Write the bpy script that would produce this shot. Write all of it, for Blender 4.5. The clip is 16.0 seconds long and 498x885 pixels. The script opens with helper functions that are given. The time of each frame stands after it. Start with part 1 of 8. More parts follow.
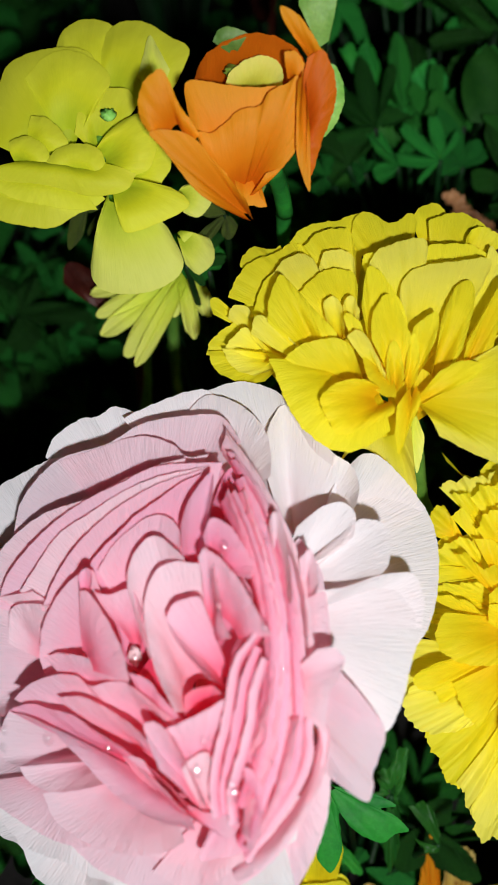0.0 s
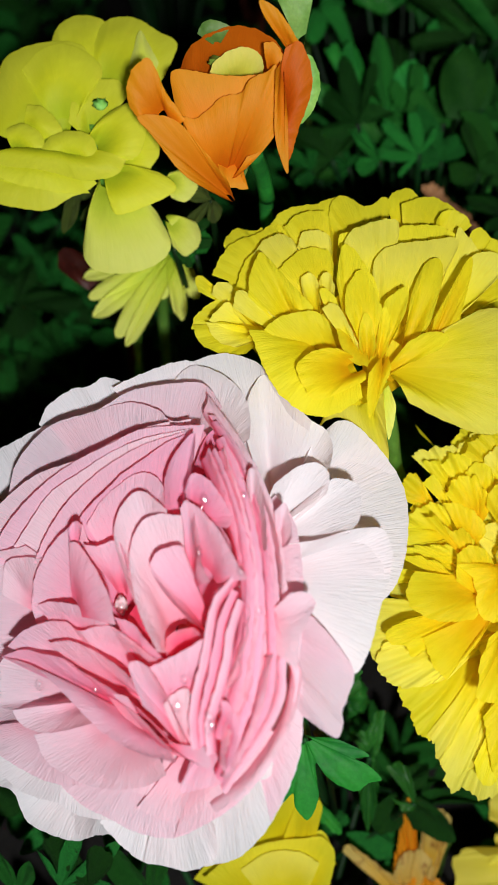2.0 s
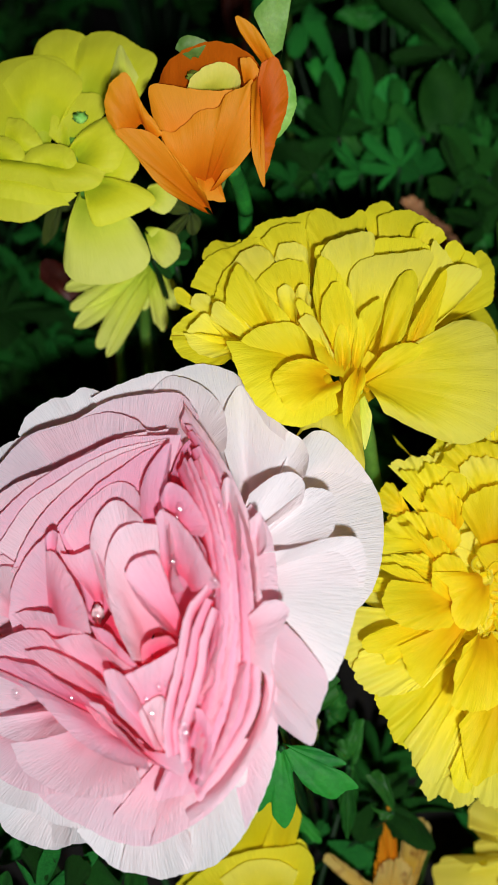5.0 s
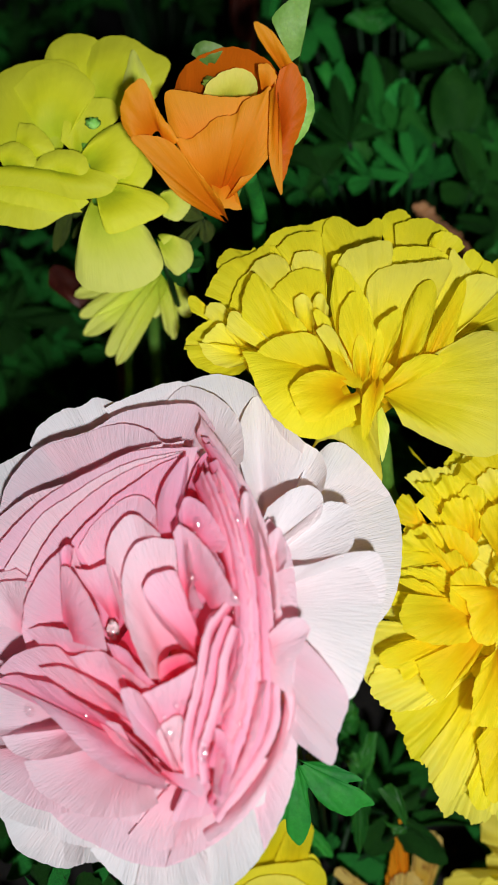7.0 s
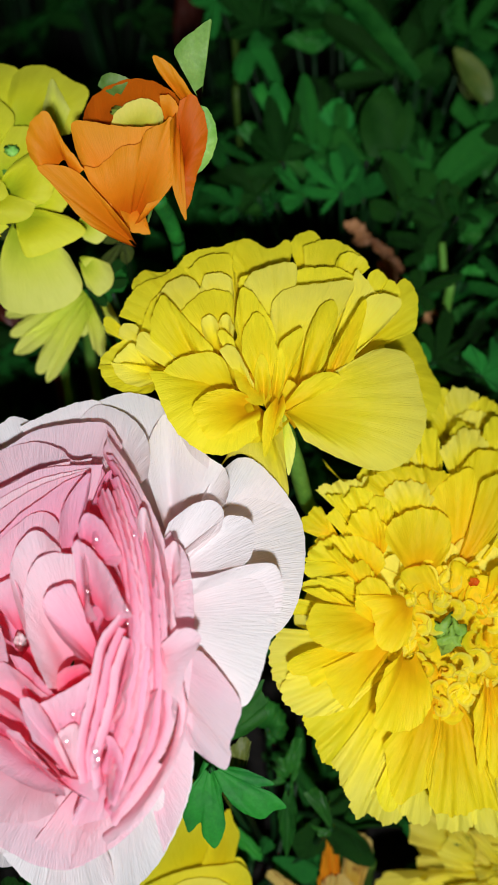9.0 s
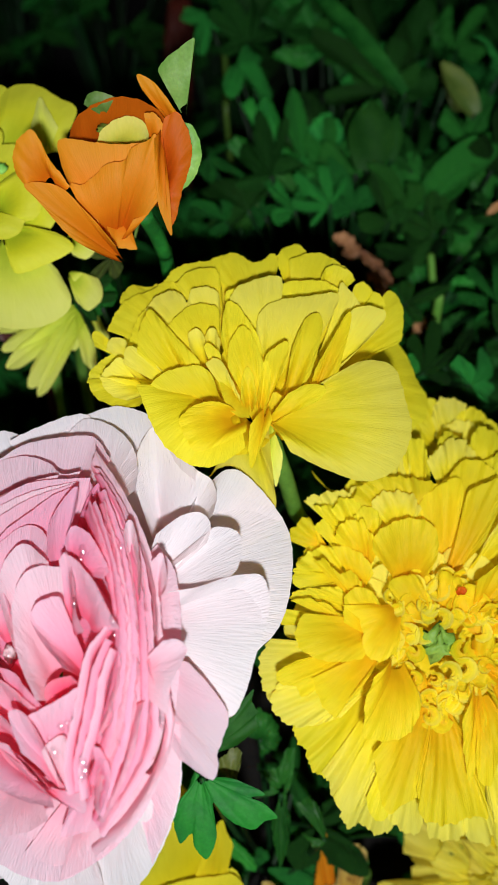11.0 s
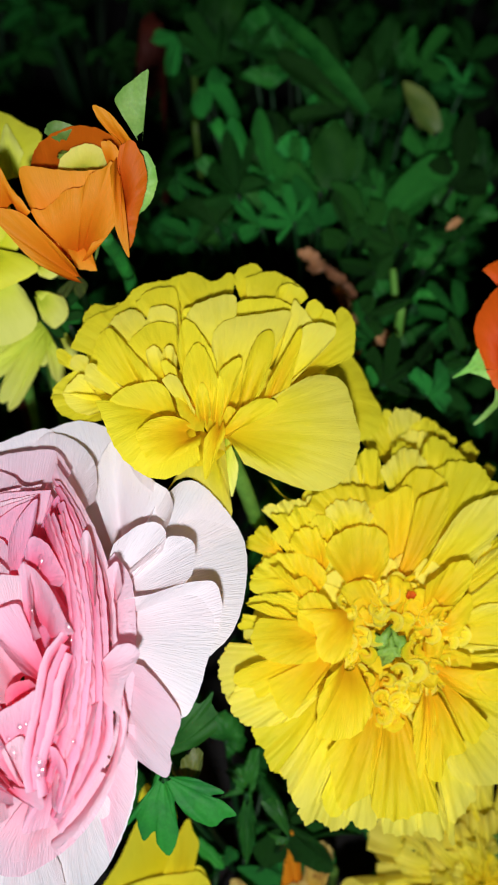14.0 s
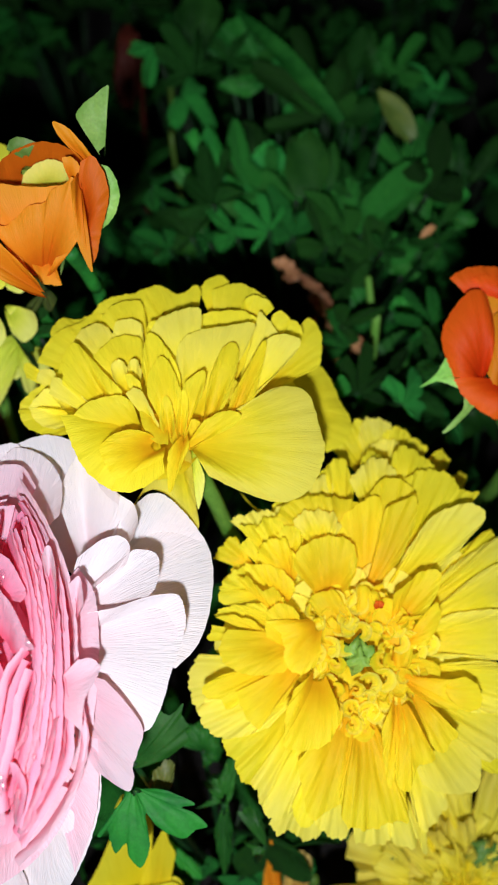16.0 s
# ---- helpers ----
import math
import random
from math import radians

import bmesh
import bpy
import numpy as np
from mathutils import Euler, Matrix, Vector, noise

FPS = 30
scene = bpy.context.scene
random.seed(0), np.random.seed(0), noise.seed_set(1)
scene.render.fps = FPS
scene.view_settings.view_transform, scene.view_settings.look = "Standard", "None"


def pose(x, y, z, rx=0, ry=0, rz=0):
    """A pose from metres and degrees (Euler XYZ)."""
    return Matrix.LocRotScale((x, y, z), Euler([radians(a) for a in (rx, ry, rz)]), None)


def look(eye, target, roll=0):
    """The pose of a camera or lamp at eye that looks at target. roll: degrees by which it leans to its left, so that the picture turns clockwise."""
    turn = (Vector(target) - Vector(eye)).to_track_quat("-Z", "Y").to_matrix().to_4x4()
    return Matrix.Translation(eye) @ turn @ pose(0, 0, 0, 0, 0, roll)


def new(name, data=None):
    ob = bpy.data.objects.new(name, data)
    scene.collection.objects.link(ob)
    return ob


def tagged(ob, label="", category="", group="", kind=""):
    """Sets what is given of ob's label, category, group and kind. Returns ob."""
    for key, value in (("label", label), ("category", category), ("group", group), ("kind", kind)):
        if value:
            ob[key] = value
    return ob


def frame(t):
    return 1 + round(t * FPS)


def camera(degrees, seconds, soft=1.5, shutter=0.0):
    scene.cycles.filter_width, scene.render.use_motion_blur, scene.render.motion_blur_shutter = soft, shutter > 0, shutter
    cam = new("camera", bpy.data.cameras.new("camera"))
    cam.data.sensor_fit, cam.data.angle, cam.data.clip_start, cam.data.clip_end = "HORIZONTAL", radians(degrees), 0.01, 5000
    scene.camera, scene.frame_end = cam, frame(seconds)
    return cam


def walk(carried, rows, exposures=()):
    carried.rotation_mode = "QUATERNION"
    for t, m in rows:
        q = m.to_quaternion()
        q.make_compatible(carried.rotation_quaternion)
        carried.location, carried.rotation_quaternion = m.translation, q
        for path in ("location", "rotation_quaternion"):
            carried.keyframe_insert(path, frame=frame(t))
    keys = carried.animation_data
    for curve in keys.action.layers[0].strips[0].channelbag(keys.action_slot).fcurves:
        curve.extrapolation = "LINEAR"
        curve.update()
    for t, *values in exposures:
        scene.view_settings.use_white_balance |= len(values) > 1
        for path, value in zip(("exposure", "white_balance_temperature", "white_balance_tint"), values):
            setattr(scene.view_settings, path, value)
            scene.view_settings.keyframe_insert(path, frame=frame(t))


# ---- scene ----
cam = camera(30.6, 16.0, soft=1.6)
METRES, EYE, TILT, LEAN, TURN = 0.19, 0.44, -52.0, 0.0, 0.0
ROWS = [
    (0.0, 0.0, 0.0, 0.0, 0.0, 0.0, 0.0),
    (0.5, 0.0478, -0.0178, 0.0042, -0.09, 0.12, -0.09),
    (1.0, 0.0393, -0.0656, -0.0197, -0.15, 0.3, -0.12),
    (1.5, 0.0122, -0.0682, -0.0471, -0.11, 0.47, -0.12),
    (2.0, 0.0252, -0.0804, -0.0659, -0.12, 0.68, -0.16),
    (2.5, 0.0603, -0.1131, -0.0561, -0.43, 0.98, -0.1),
    (3.0, 0.0171, -0.1264, -0.0791, -0.46, 1.15, 0.01),
    (3.5, 0.0255, -0.1125, -0.0813, -0.57, 1.23, 0.02),
    (4.0, 0.0559, -0.1147, -0.0918, -0.7, 1.3, -0.03),
    (4.5, 0.0529, -0.1045, -0.0808, -0.69, 1.33, -0.1),
    (7.0, 0.015, -0.0717, -0.0488, -0.99, 1.34, -0.3),
    (7.5, 0.033, -0.0788, -0.0623, -0.94, 1.39, -0.22),
    (8.0, 0.1246, -0.0902, -0.0489, -1.07, 1.4, -0.13),
    (8.5, 0.1482, -0.1158, -0.0358, -1.22, 1.53, 0.07),
    (11.0, 0.1723, -0.1377, -0.0341, -1.08, 2.41, 0.84),
    (11.5, 0.2085, -0.1805, -0.0379, -1.15, 2.51, 0.87),
    (12.0, 0.2379, -0.1805, -0.0376, -1.33, 2.6, 1.02),
    (12.5, 0.1852, -0.2032, -0.0324, -1.34, 2.8, 1.07),
    (13.0, 0.2087, -0.1875, -0.04, -1.32, 2.82, 1.16),
    (13.5, 0.2158, -0.1882, -0.0458, -1.33, 2.86, 1.19),
    (14.0, 0.2383, -0.2027, -0.0283, -1.25, 2.79, 1.35),
    (14.5, 0.2583, -0.2182, -0.0173, -1.14, 2.84, 1.49),
    (15.0, 0.2762, -0.2515, -0.0403, -1.13, 2.85, 1.71),
    (15.5, 0.2643, -0.2279, -0.0408, -1.17, 2.92, 1.84),
    (16.0, 0.3026, -0.2094, -0.0167, -0.95, 3.02, 2.06),
]
walk(cam, [(t, pose(0, 0, EYE, TILT, LEAN, TURN) @ pose(METRES * x, METRES * y, METRES * z, 90 + pitch, roll, yaw)) for t, x, y, z, yaw, pitch, roll in ROWS],
     exposures=[(0.0, -0.38, 6190, 8), (4.5, -0.41, 6170, 8), (8.5, -0.42, 6170, 8), (11.0, -0.38, 6080, 10), (14.0, -0.34, 6000, 12), (16.0, -0.22, 5950, 13)])
cam.data.dof.use_dof = True
cam.data.dof.focus_distance, cam.data.dof.aperture_fstop = 0.262, 15.0

# ---- world and light: a garden bed at night, lit by the small lamp held beside the camera ----
world = bpy.data.worlds.new("night_sky")
world.use_nodes = True
world.node_tree.nodes["Background"].inputs["Color"].default_value = (0.5, 0.6, 1.0, 1)
world.node_tree.nodes["Background"].inputs["Strength"].default_value = 0.0015
scene.world = world

lamp_data = bpy.data.lights.new("phone_torch", "SPOT")
lamp_data.energy, lamp_data.color, lamp_data.shadow_soft_size = 10.3, (1.0, 0.97, 0.95), 0.010
lamp_data.spot_size, lamp_data.spot_blend = radians(110), 0.6
lamp = new("phone_torch", lamp_data)
lamp.matrix_world = look((0.036, -0.135, 0.500), (0.03, 0.15, 0.22))


# ---- materials ----
def rgb(r, g, b):
    return (r, g, b, 1)


def nodes_of(name):
    m = bpy.data.materials.new(name)
    m.use_nodes = True
    nt = m.node_tree
    return m, nt.nodes, nt.links, nt.nodes["Principled BSDF"]


def math_node(nodes, links, op, a, b):
    n = nodes.new("ShaderNodeMath")
    n.operation = op
    for i, v in enumerate((a, b)):
        if isinstance(v, (int, float)):
            n.inputs[i].default_value = v
        else:
            links.new(v, n.inputs[i])
    return n.outputs[0]


def petal_material(name, base, mid, tip, vein=0.5, through_light=0.42, rough=0.55, spread=0.06, edge=None, stains=0.0, glow=None, lines=85.0):
    """Petal tissue: colour from claw to rim, fine lengthwise veins, soft sheen, some light passing through."""
    m, nodes, links, bsdf = nodes_of(name)
    uv = nodes.new("ShaderNodeUVMap")
    sep = nodes.new("ShaderNodeSeparateXYZ")
    links.new(uv.outputs[0], sep.inputs[0])
    info = nodes.new("ShaderNodeObjectInfo")
    # veins: noise drawn out along the petal, its phase differing from petal to petal
    comb = nodes.new("ShaderNodeCombineXYZ")
    links.new(math_node(nodes, links, "MULTIPLY", sep.outputs[0], lines), comb.inputs[0])
    links.new(math_node(nodes, links, "MULTIPLY", sep.outputs[1], 6.0), comb.inputs[1])
    links.new(math_node(nodes, links, "MULTIPLY", info.outputs["Random"], 50.0), comb.inputs[2])
    veins = nodes.new("ShaderNodeTexNoise")
    veins.inputs["Scale"].default_value, veins.inputs["Detail"].default_value = 1.0, 4.0
    links.new(comb.outputs[0], veins.inputs["Vector"])
    coords = nodes.new("ShaderNodeTexCoord")
    blotch = nodes.new("ShaderNodeTexNoise")
    blotch.inputs["Scale"].default_value, blotch.inputs["Detail"].default_value = 210.0, 5.0
    links.new(coords.outputs["Object"], blotch.inputs["Vector"])
    # claw-to-rim colour, wavering a little
    wav = math_node(nodes, links, "MULTIPLY_ADD", blotch.outputs[0], 0.22)
    wav.node.inputs[2].default_value = -0.11
    vw = math_node(nodes, links, "MULTIPLY_ADD", veins.outputs[0], 0.14)
    vw.node.inputs[2].default_value = -0.07
    pos = math_node(nodes, links, "ADD", math_node(nodes, links, "ADD", sep.outputs[1], wav), vw)
    ramp = nodes.new("ShaderNodeValToRGB")
    el = ramp.color_ramp.elements
    el[0].position, el[0].color = 0.12, rgb(*base)
    el[1].position, el[1].color = 0.9, rgb(*tip)
    e = el.new(0.5)
    e.color = rgb(*mid)
    links.new(pos, ramp.inputs[0])
    hsv = nodes.new("ShaderNodeHueSaturation")
    links.new(ramp.outputs[0], hsv.inputs["Color"])
    if edge:
        rim = nodes.new("ShaderNodeMapRange")
        rim.inputs[1].default_value, rim.inputs[2].default_value = 0.982, 1.03
        links.new(sep.outputs[1], rim.inputs[0])
        line = nodes.new("ShaderNodeMix")
        line.data_type = "RGBA"
        links.new(rim.outputs[0], line.inputs[0])
        links.new(ramp.outputs[0], line.inputs[6])
        line.inputs[7].default_value = rgb(*edge)
        links.new(line.outputs[2], hsv.inputs["Color"])
    v = math_node(nodes, links, "MULTIPLY_ADD", info.outputs["Random"], spread * 2)
    v.node.inputs[2].default_value = 1.0 - spread
    grain = math_node(nodes, links, "MULTIPLY_ADD", veins.outputs[0], 0.09)
    grain.node.inputs[2].default_value = 0.955
    links.new(math_node(nodes, links, "MULTIPLY", v, grain), hsv.inputs["Value"])
    colour = hsv.outputs[0]
    if stains:
        brown = nodes.new("ShaderNodeMix")
        brown.data_type = "RGBA"
        mask = nodes.new("ShaderNodeValToRGB")
        mask.color_ramp.elements[0].position, mask.color_ramp.elements[1].position = 0.62 - stains * 0.2, 0.8 - stains * 0.2
        links.new(blotch.outputs[0], mask.inputs[0])
        links.new(mask.outputs[0], brown.inputs[0])
        links.new(colour, brown.inputs[6])
        brown.inputs[7].default_value = (0.35, 0.13, 0.02, 1)
        colour = brown.outputs[2]
    links.new(colour, bsdf.inputs["Base Color"])
    bsdf.inputs["Roughness"].default_value = rough
    bsdf.inputs["Specular IOR Level"].default_value = 0.18
    bump = nodes.new("ShaderNodeBump")
    bump.inputs["Distance"].default_value = 0.00022
    links.new(math_node(nodes, links, "MULTIPLY", sep.outputs[1], vein * 1.1), bump.inputs["Strength"])
    links.new(veins.outputs[0], bump.inputs["Height"])
    fine = nodes.new("ShaderNodeBump")
    fine.inputs["Strength"].default_value, fine.inputs["Distance"].default_value = 0.4, 0.0006
    links.new(blotch.outputs[0], fine.inputs["Height"])
    links.new(bump.outputs[0], fine.inputs["Normal"])
    links.new(fine.outputs[0], bsdf.inputs["Normal"])
    trans = nodes.new("ShaderNodeBsdfTranslucent")
    # light that has passed through the tissue comes out more strongly coloured
    thick = nodes.new("ShaderNodeGamma")
    thick.inputs[1].default_value = 1.4
    links.new(colour, thick.inputs[0])
    links.new(thick.outputs[0], trans.inputs["Color"])
    if glow:
        thick.inputs[0].default_value = rgb(*glow)
        links.remove(thick.inputs[0].links[0])
    links.new(bump.outputs[0], trans.inputs["Normal"])
    mix = nodes.new("ShaderNodeMixShader")
    mix.inputs[0].default_value = through_light
    links.new(bsdf.outputs[0], mix.inputs[1])
    links.new(trans.outputs[0], mix.inputs[2])
    links.new(mix.outputs[0], nodes["Material Output"].inputs["Surface"])
    return m


def leaf_material(name, dark, light, rough=0.5, vein=0.4, spec=0.25):
    """Leaf blade: mottled green with a paler midrib and fine relief."""
    m, nodes, links, bsdf = nodes_of(name)
    coords = nodes.new("ShaderNodeTexCoord")
    info = nodes.new("ShaderNodeObjectInfo")
    big = nodes.new("ShaderNodeTexNoise")
    big.inputs["Scale"].default_value, big.inputs["Detail"].default_value = 70.0, 5.0
    links.new(coords.outputs["Object"], big.inputs["Vector"])
    small = nodes.new("ShaderNodeTexNoise")
    small.inputs["Scale"].default_value, small.inputs["Detail"].default_value = 900.0, 3.0
    links.new(coords.outputs["Object"], small.inputs["Vector"])
    ramp = nodes.new("ShaderNodeValToRGB")
    ramp.color_ramp.elements[0].position, ramp.color_ramp.elements[0].color = 0.3, rgb(*dark)
    ramp.color_ramp.elements[1].position, ramp.color_ramp.elements[1].color = 0.75, rgb(*light)
    links.new(big.outputs[0], ramp.inputs[0])
    hsv = nodes.new("ShaderNodeHueSaturation")
    hue = math_node(nodes, links, "MULTIPLY_ADD", info.outputs["Random"], 0.025)
    hue.node.inputs[2].default_value = 0.495
    links.new(hue, hsv.inputs["Hue"])
    val = math_node(nodes, links, "MULTIPLY_ADD", info.outputs["Random"], 1.6)
    val.node.inputs[2].default_value = 0.36
    grain = math_node(nodes, links, "MULTIPLY_ADD", small.outputs[0], 0.5)
    grain.node.inputs[2].default_value = 0.75
    links.new(math_node(nodes, links, "MULTIPLY", val, grain), hsv.inputs["Value"])
    links.new(ramp.outputs[0], hsv.inputs["Color"])
    links.new(hsv.outputs[0], bsdf.inputs["Base Color"])
    bsdf.inputs["Roughness"].default_value = rough
    bsdf.inputs["Specular IOR Level"].default_value = spec
    bump = nodes.new("ShaderNodeBump")
    bump.inputs["Strength"].default_value, bump.inputs["Distance"].default_value = vein * 2, 0.0016
    links.new(big.outputs[0], bump.inputs["Height"])
    links.new(bump.outputs[0], bsdf.inputs["Normal"])
    trans = nodes.new("ShaderNodeBsdfTranslucent")
    links.new(hsv.outputs[0], trans.inputs["Color"])
    mix = nodes.new("ShaderNodeMixShader")
    mix.inputs[0].default_value = 0.15
    links.new(bsdf.outputs[0], mix.inputs[1])
    links.new(trans.outputs[0], mix.inputs[2])
    links.new(mix.outputs[0], nodes["Material Output"].inputs["Surface"])
    return m


def soil_material():
    m, nodes, links, bsdf = nodes_of("shaded_damp_soil")
    coords = nodes.new("ShaderNodeTexCoord")
    n = nodes.new("ShaderNodeTexNoise")
    n.inputs["Scale"].default_value, n.inputs["Detail"].default_value = 60.0, 8.0
    links.new(coords.outputs["Object"], n.inputs["Vector"])
    ramp = nodes.new("ShaderNodeValToRGB")
    # near-black browns: the shade in the gaps between plants is put into the colour
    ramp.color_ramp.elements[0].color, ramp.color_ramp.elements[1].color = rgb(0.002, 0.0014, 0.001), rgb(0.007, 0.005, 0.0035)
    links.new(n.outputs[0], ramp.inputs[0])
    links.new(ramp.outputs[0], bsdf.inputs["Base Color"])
    bsdf.inputs["Roughness"].default_value = 0.95
    bump = nodes.new("ShaderNodeBump")
    bump.inputs["Distance"].default_value = 0.01
    links.new(n.outputs[0], bump.inputs["Height"])
    links.new(bump.outputs[0], bsdf.inputs["Normal"])
    return m


def water_material():
    """Clear water: light passes, a small bright glint stays on the curved face."""
    m, nodes, links, bsdf = nodes_of("water_drop")
    nodes.remove(bsdf)
    clear, gloss, mix = nodes.new("ShaderNodeBsdfTransparent"), nodes.new("ShaderNodeBsdfGlossy"), nodes.new("ShaderNodeMixShader")
    clear.inputs["Color"].default_value = (1, 1, 1, 1)
    gloss.inputs["Roughness"].default_value = 0.15
    mix.inputs[0].default_value = 0.12
    links.new(clear.outputs[0], mix.inputs[1])
    links.new(gloss.outputs[0], mix.inputs[2])
    links.new(mix.outputs[0], nodes["Material Output"].inputs["Surface"])
    return m


MATS = {
    "deep": petal_material("pink_petal_deep", (0.819, 0.068, 0.148), (0.913, 0.181, 0.310), (0.959, 0.386, 0.520), vein=1.5, through_light=0.54, glow=(0.97, 0.20, 0.25)),
    "fold": petal_material("pink_petal_fold", (0.85, 0.035, 0.09), (0.92, 0.16, 0.31), (0.95, 0.4, 0.62), vein=1.5, through_light=0.54, glow=(0.97, 0.20, 0.25)),
    "rose": petal_material("rose_pink_petal", (0.92, 0.12, 0.24), (0.94, 0.37, 0.56), (0.945, 0.57, 0.76), vein=1.5, through_light=0.54, glow=(0.97, 0.30, 0.36)),
    "pink": petal_material("pink_petal", (0.93, 0.2, 0.33), (0.945, 0.5, 0.67), (0.94, 0.69, 0.84), vein=1.5, through_light=0.54, glow=(0.97, 0.30, 0.36)),
    "pale": petal_material("pale_pink_petal", (0.93, 0.4, 0.52), (0.94, 0.68, 0.79), (0.935, 0.8, 0.89), vein=1.7, lines=80.0, through_light=0.52, glow=(0.97, 0.50, 0.56)),
    "white": petal_material("blush_white_petal", (0.930, 0.800, 0.835), (0.925, 0.900, 0.930), (0.925, 0.912, 0.940), vein=1.5, lines=75.0, through_light=0.43, glow=(0.91, 0.74, 0.70)),
    "yellow": petal_material("yellow_petal", (0.901, 0.662, 0.0028), (0.936, 0.806, 0.0042), (0.948, 0.878, 0.0245), vein=1.0, through_light=0.5),
    "lemon": petal_material("lemon_petal", (0.913, 0.745, 0.003), (0.955, 0.875, 0.022), (0.965, 0.91, 0.115), vein=0.9, through_light=0.5),
    "gold": petal_material("golden_petal", (0.936, 0.600, 0.0014), (0.970, 0.759, 0.0035), (0.970, 0.858, 0.0147), vein=0.9, through_light=0.54),
    "wilt": petal_material("wilted_petal", (0.78, 0.66, 0.02), (0.87, 0.8, 0.05), (0.84, 0.74, 0.09), vein=0.7, spread=0.10),
    "tan": petal_material("withered_amber_petal", (0.60, 0.30, 0.02), (0.76, 0.46, 0.05), (0.70, 0.52, 0.14), vein=0.8, spread=0.10, stains=0.4),
    "lime": petal_material("lime_yellow_petal", (0.56, 0.66, 0.02), (0.75, 0.775, 0.018), (0.8, 0.82, 0.045), vein=0.3, through_light=0.4, edge=(0.56, 0.57, 0.01)),
    "cream": petal_material("cream_green_petal", (0.538, 0.655, 0.035), (0.749, 0.819, 0.082), (0.819, 0.866, 0.175), vein=0.6, through_light=0.4),
    "orange": petal_material("orange_petal", (0.72, 0.165, 0.002), (0.81, 0.265, 0.005), (0.84, 0.345, 0.013), vein=0.5),
    "rust": petal_material("deep_orange_petal", (0.52, 0.075, 0.002), (0.62, 0.105, 0.002), (0.7, 0.16, 0.004), vein=0.5),
    "amber": petal_material("amber_petal", (0.7, 0.185, 0.002), (0.78, 0.255, 0.003), (0.82, 0.33, 0.008), vein=0.4),
    "scarlet": petal_material("scarlet_orange_petal", (0.7, 0.045, 0.001), (0.84, 0.085, 0.002), (0.9, 0.14, 0.005), vein=0.5),
    "sepal": leaf_material("pale_green_sepal", (0.10, 0.26, 0.03), (0.28, 0.46, 0.10)),
    "heart": leaf_material("green_flower_heart", (0.10, 0.20, 0.02), (0.30, 0.40, 0.06), vein=0.9),
    "leaf": leaf_material("leaf_green", (0.005, 0.040, 0.005), (0.035, 0.160, 0.020), rough=0.5, spec=0.14),
    "leaf_near": leaf_material("fresh_leaf_green", (0.011, 0.088, 0.009), (0.040, 0.180, 0.020), rough=0.6, spec=0.2),
    "leaf_bright": leaf_material("bright_leaf_green", (0.013, 0.108, 0.012), (0.058, 0.255, 0.032), rough=0.45, spec=0.16),
    "leaf_yellow": leaf_material("yellowing_leaf", (0.045, 0.10, 0.013), (0.17, 0.20, 0.04)),
    "dead": leaf_material("withered_brown_leaf", (0.18, 0.07, 0.03), (0.52, 0.25, 0.12), vein=1.0),
    # petiole green darkened to near black, painting in the gloom under the leaves
    "petiole": leaf_material("shaded_petiole_green", (0.004, 0.020, 0.004), (0.010, 0.045, 0.008)),
    "stem": leaf_material("stem_green", (0.08, 0.20, 0.02), (0.16, 0.32, 0.05), rough=0.45),
    "red_stem": leaf_material("dark_red_stem", (0.022, 0.003, 0.003), (0.055, 0.006, 0.005)),
    "soil": soil_material(),
    "water": water_material(),
}


# ---- builders ----
def mesh_from(name, verts, faces, material, uvs=None):
    me = bpy.data.meshes.new(name)
    me.from_pydata([tuple(v) for v in verts], [], faces)
    me.materials.append(MATS[material])
    if uvs is not None:
        layer = me.uv_layers.new(name="UVMap")
        idx = np.empty(len(me.loops), dtype=np.int32)
        me.loops.foreach_get("vertex_index", idx)
        layer.data.foreach_set("uv", np.asarray(uvs, dtype=np.float32)[idx].ravel())
    me.polygons.foreach_set("use_smooth", [True] * len(me.polygons))
    me.update()
    return me


def shell(rows_, cols, front, back):
    """Quads of a closed thin sheet: a front grid, a back grid and the rim between them."""
    n = rows_ * cols
    faces = []
    for i in range(rows_ - 1):
        for j in range(cols - 1):
            a, b, c, d = i * cols + j, i * cols + j + 1, (i + 1) * cols + j + 1, (i + 1) * cols + j
            faces += [(a, b, c, d), (n + d, n + c, n + b, n + a)]
    ring = [*range(cols), *(i * cols + cols - 1 for i in range(1, rows_)), *((rows_ - 1) * cols + j for j in range(cols - 2, -1, -1)),
            *(i * cols for i in range(rows_ - 2, 0, -1))]
    k = len(ring)
    for i in range(k):
        j = (i + 1) % k
        faces.append((2 * n + i, 2 * n + k + i, 2 * n + k + j, 2 * n + j))
    return np.vstack([front, back, front[ring], back[ring]]), faces, ring


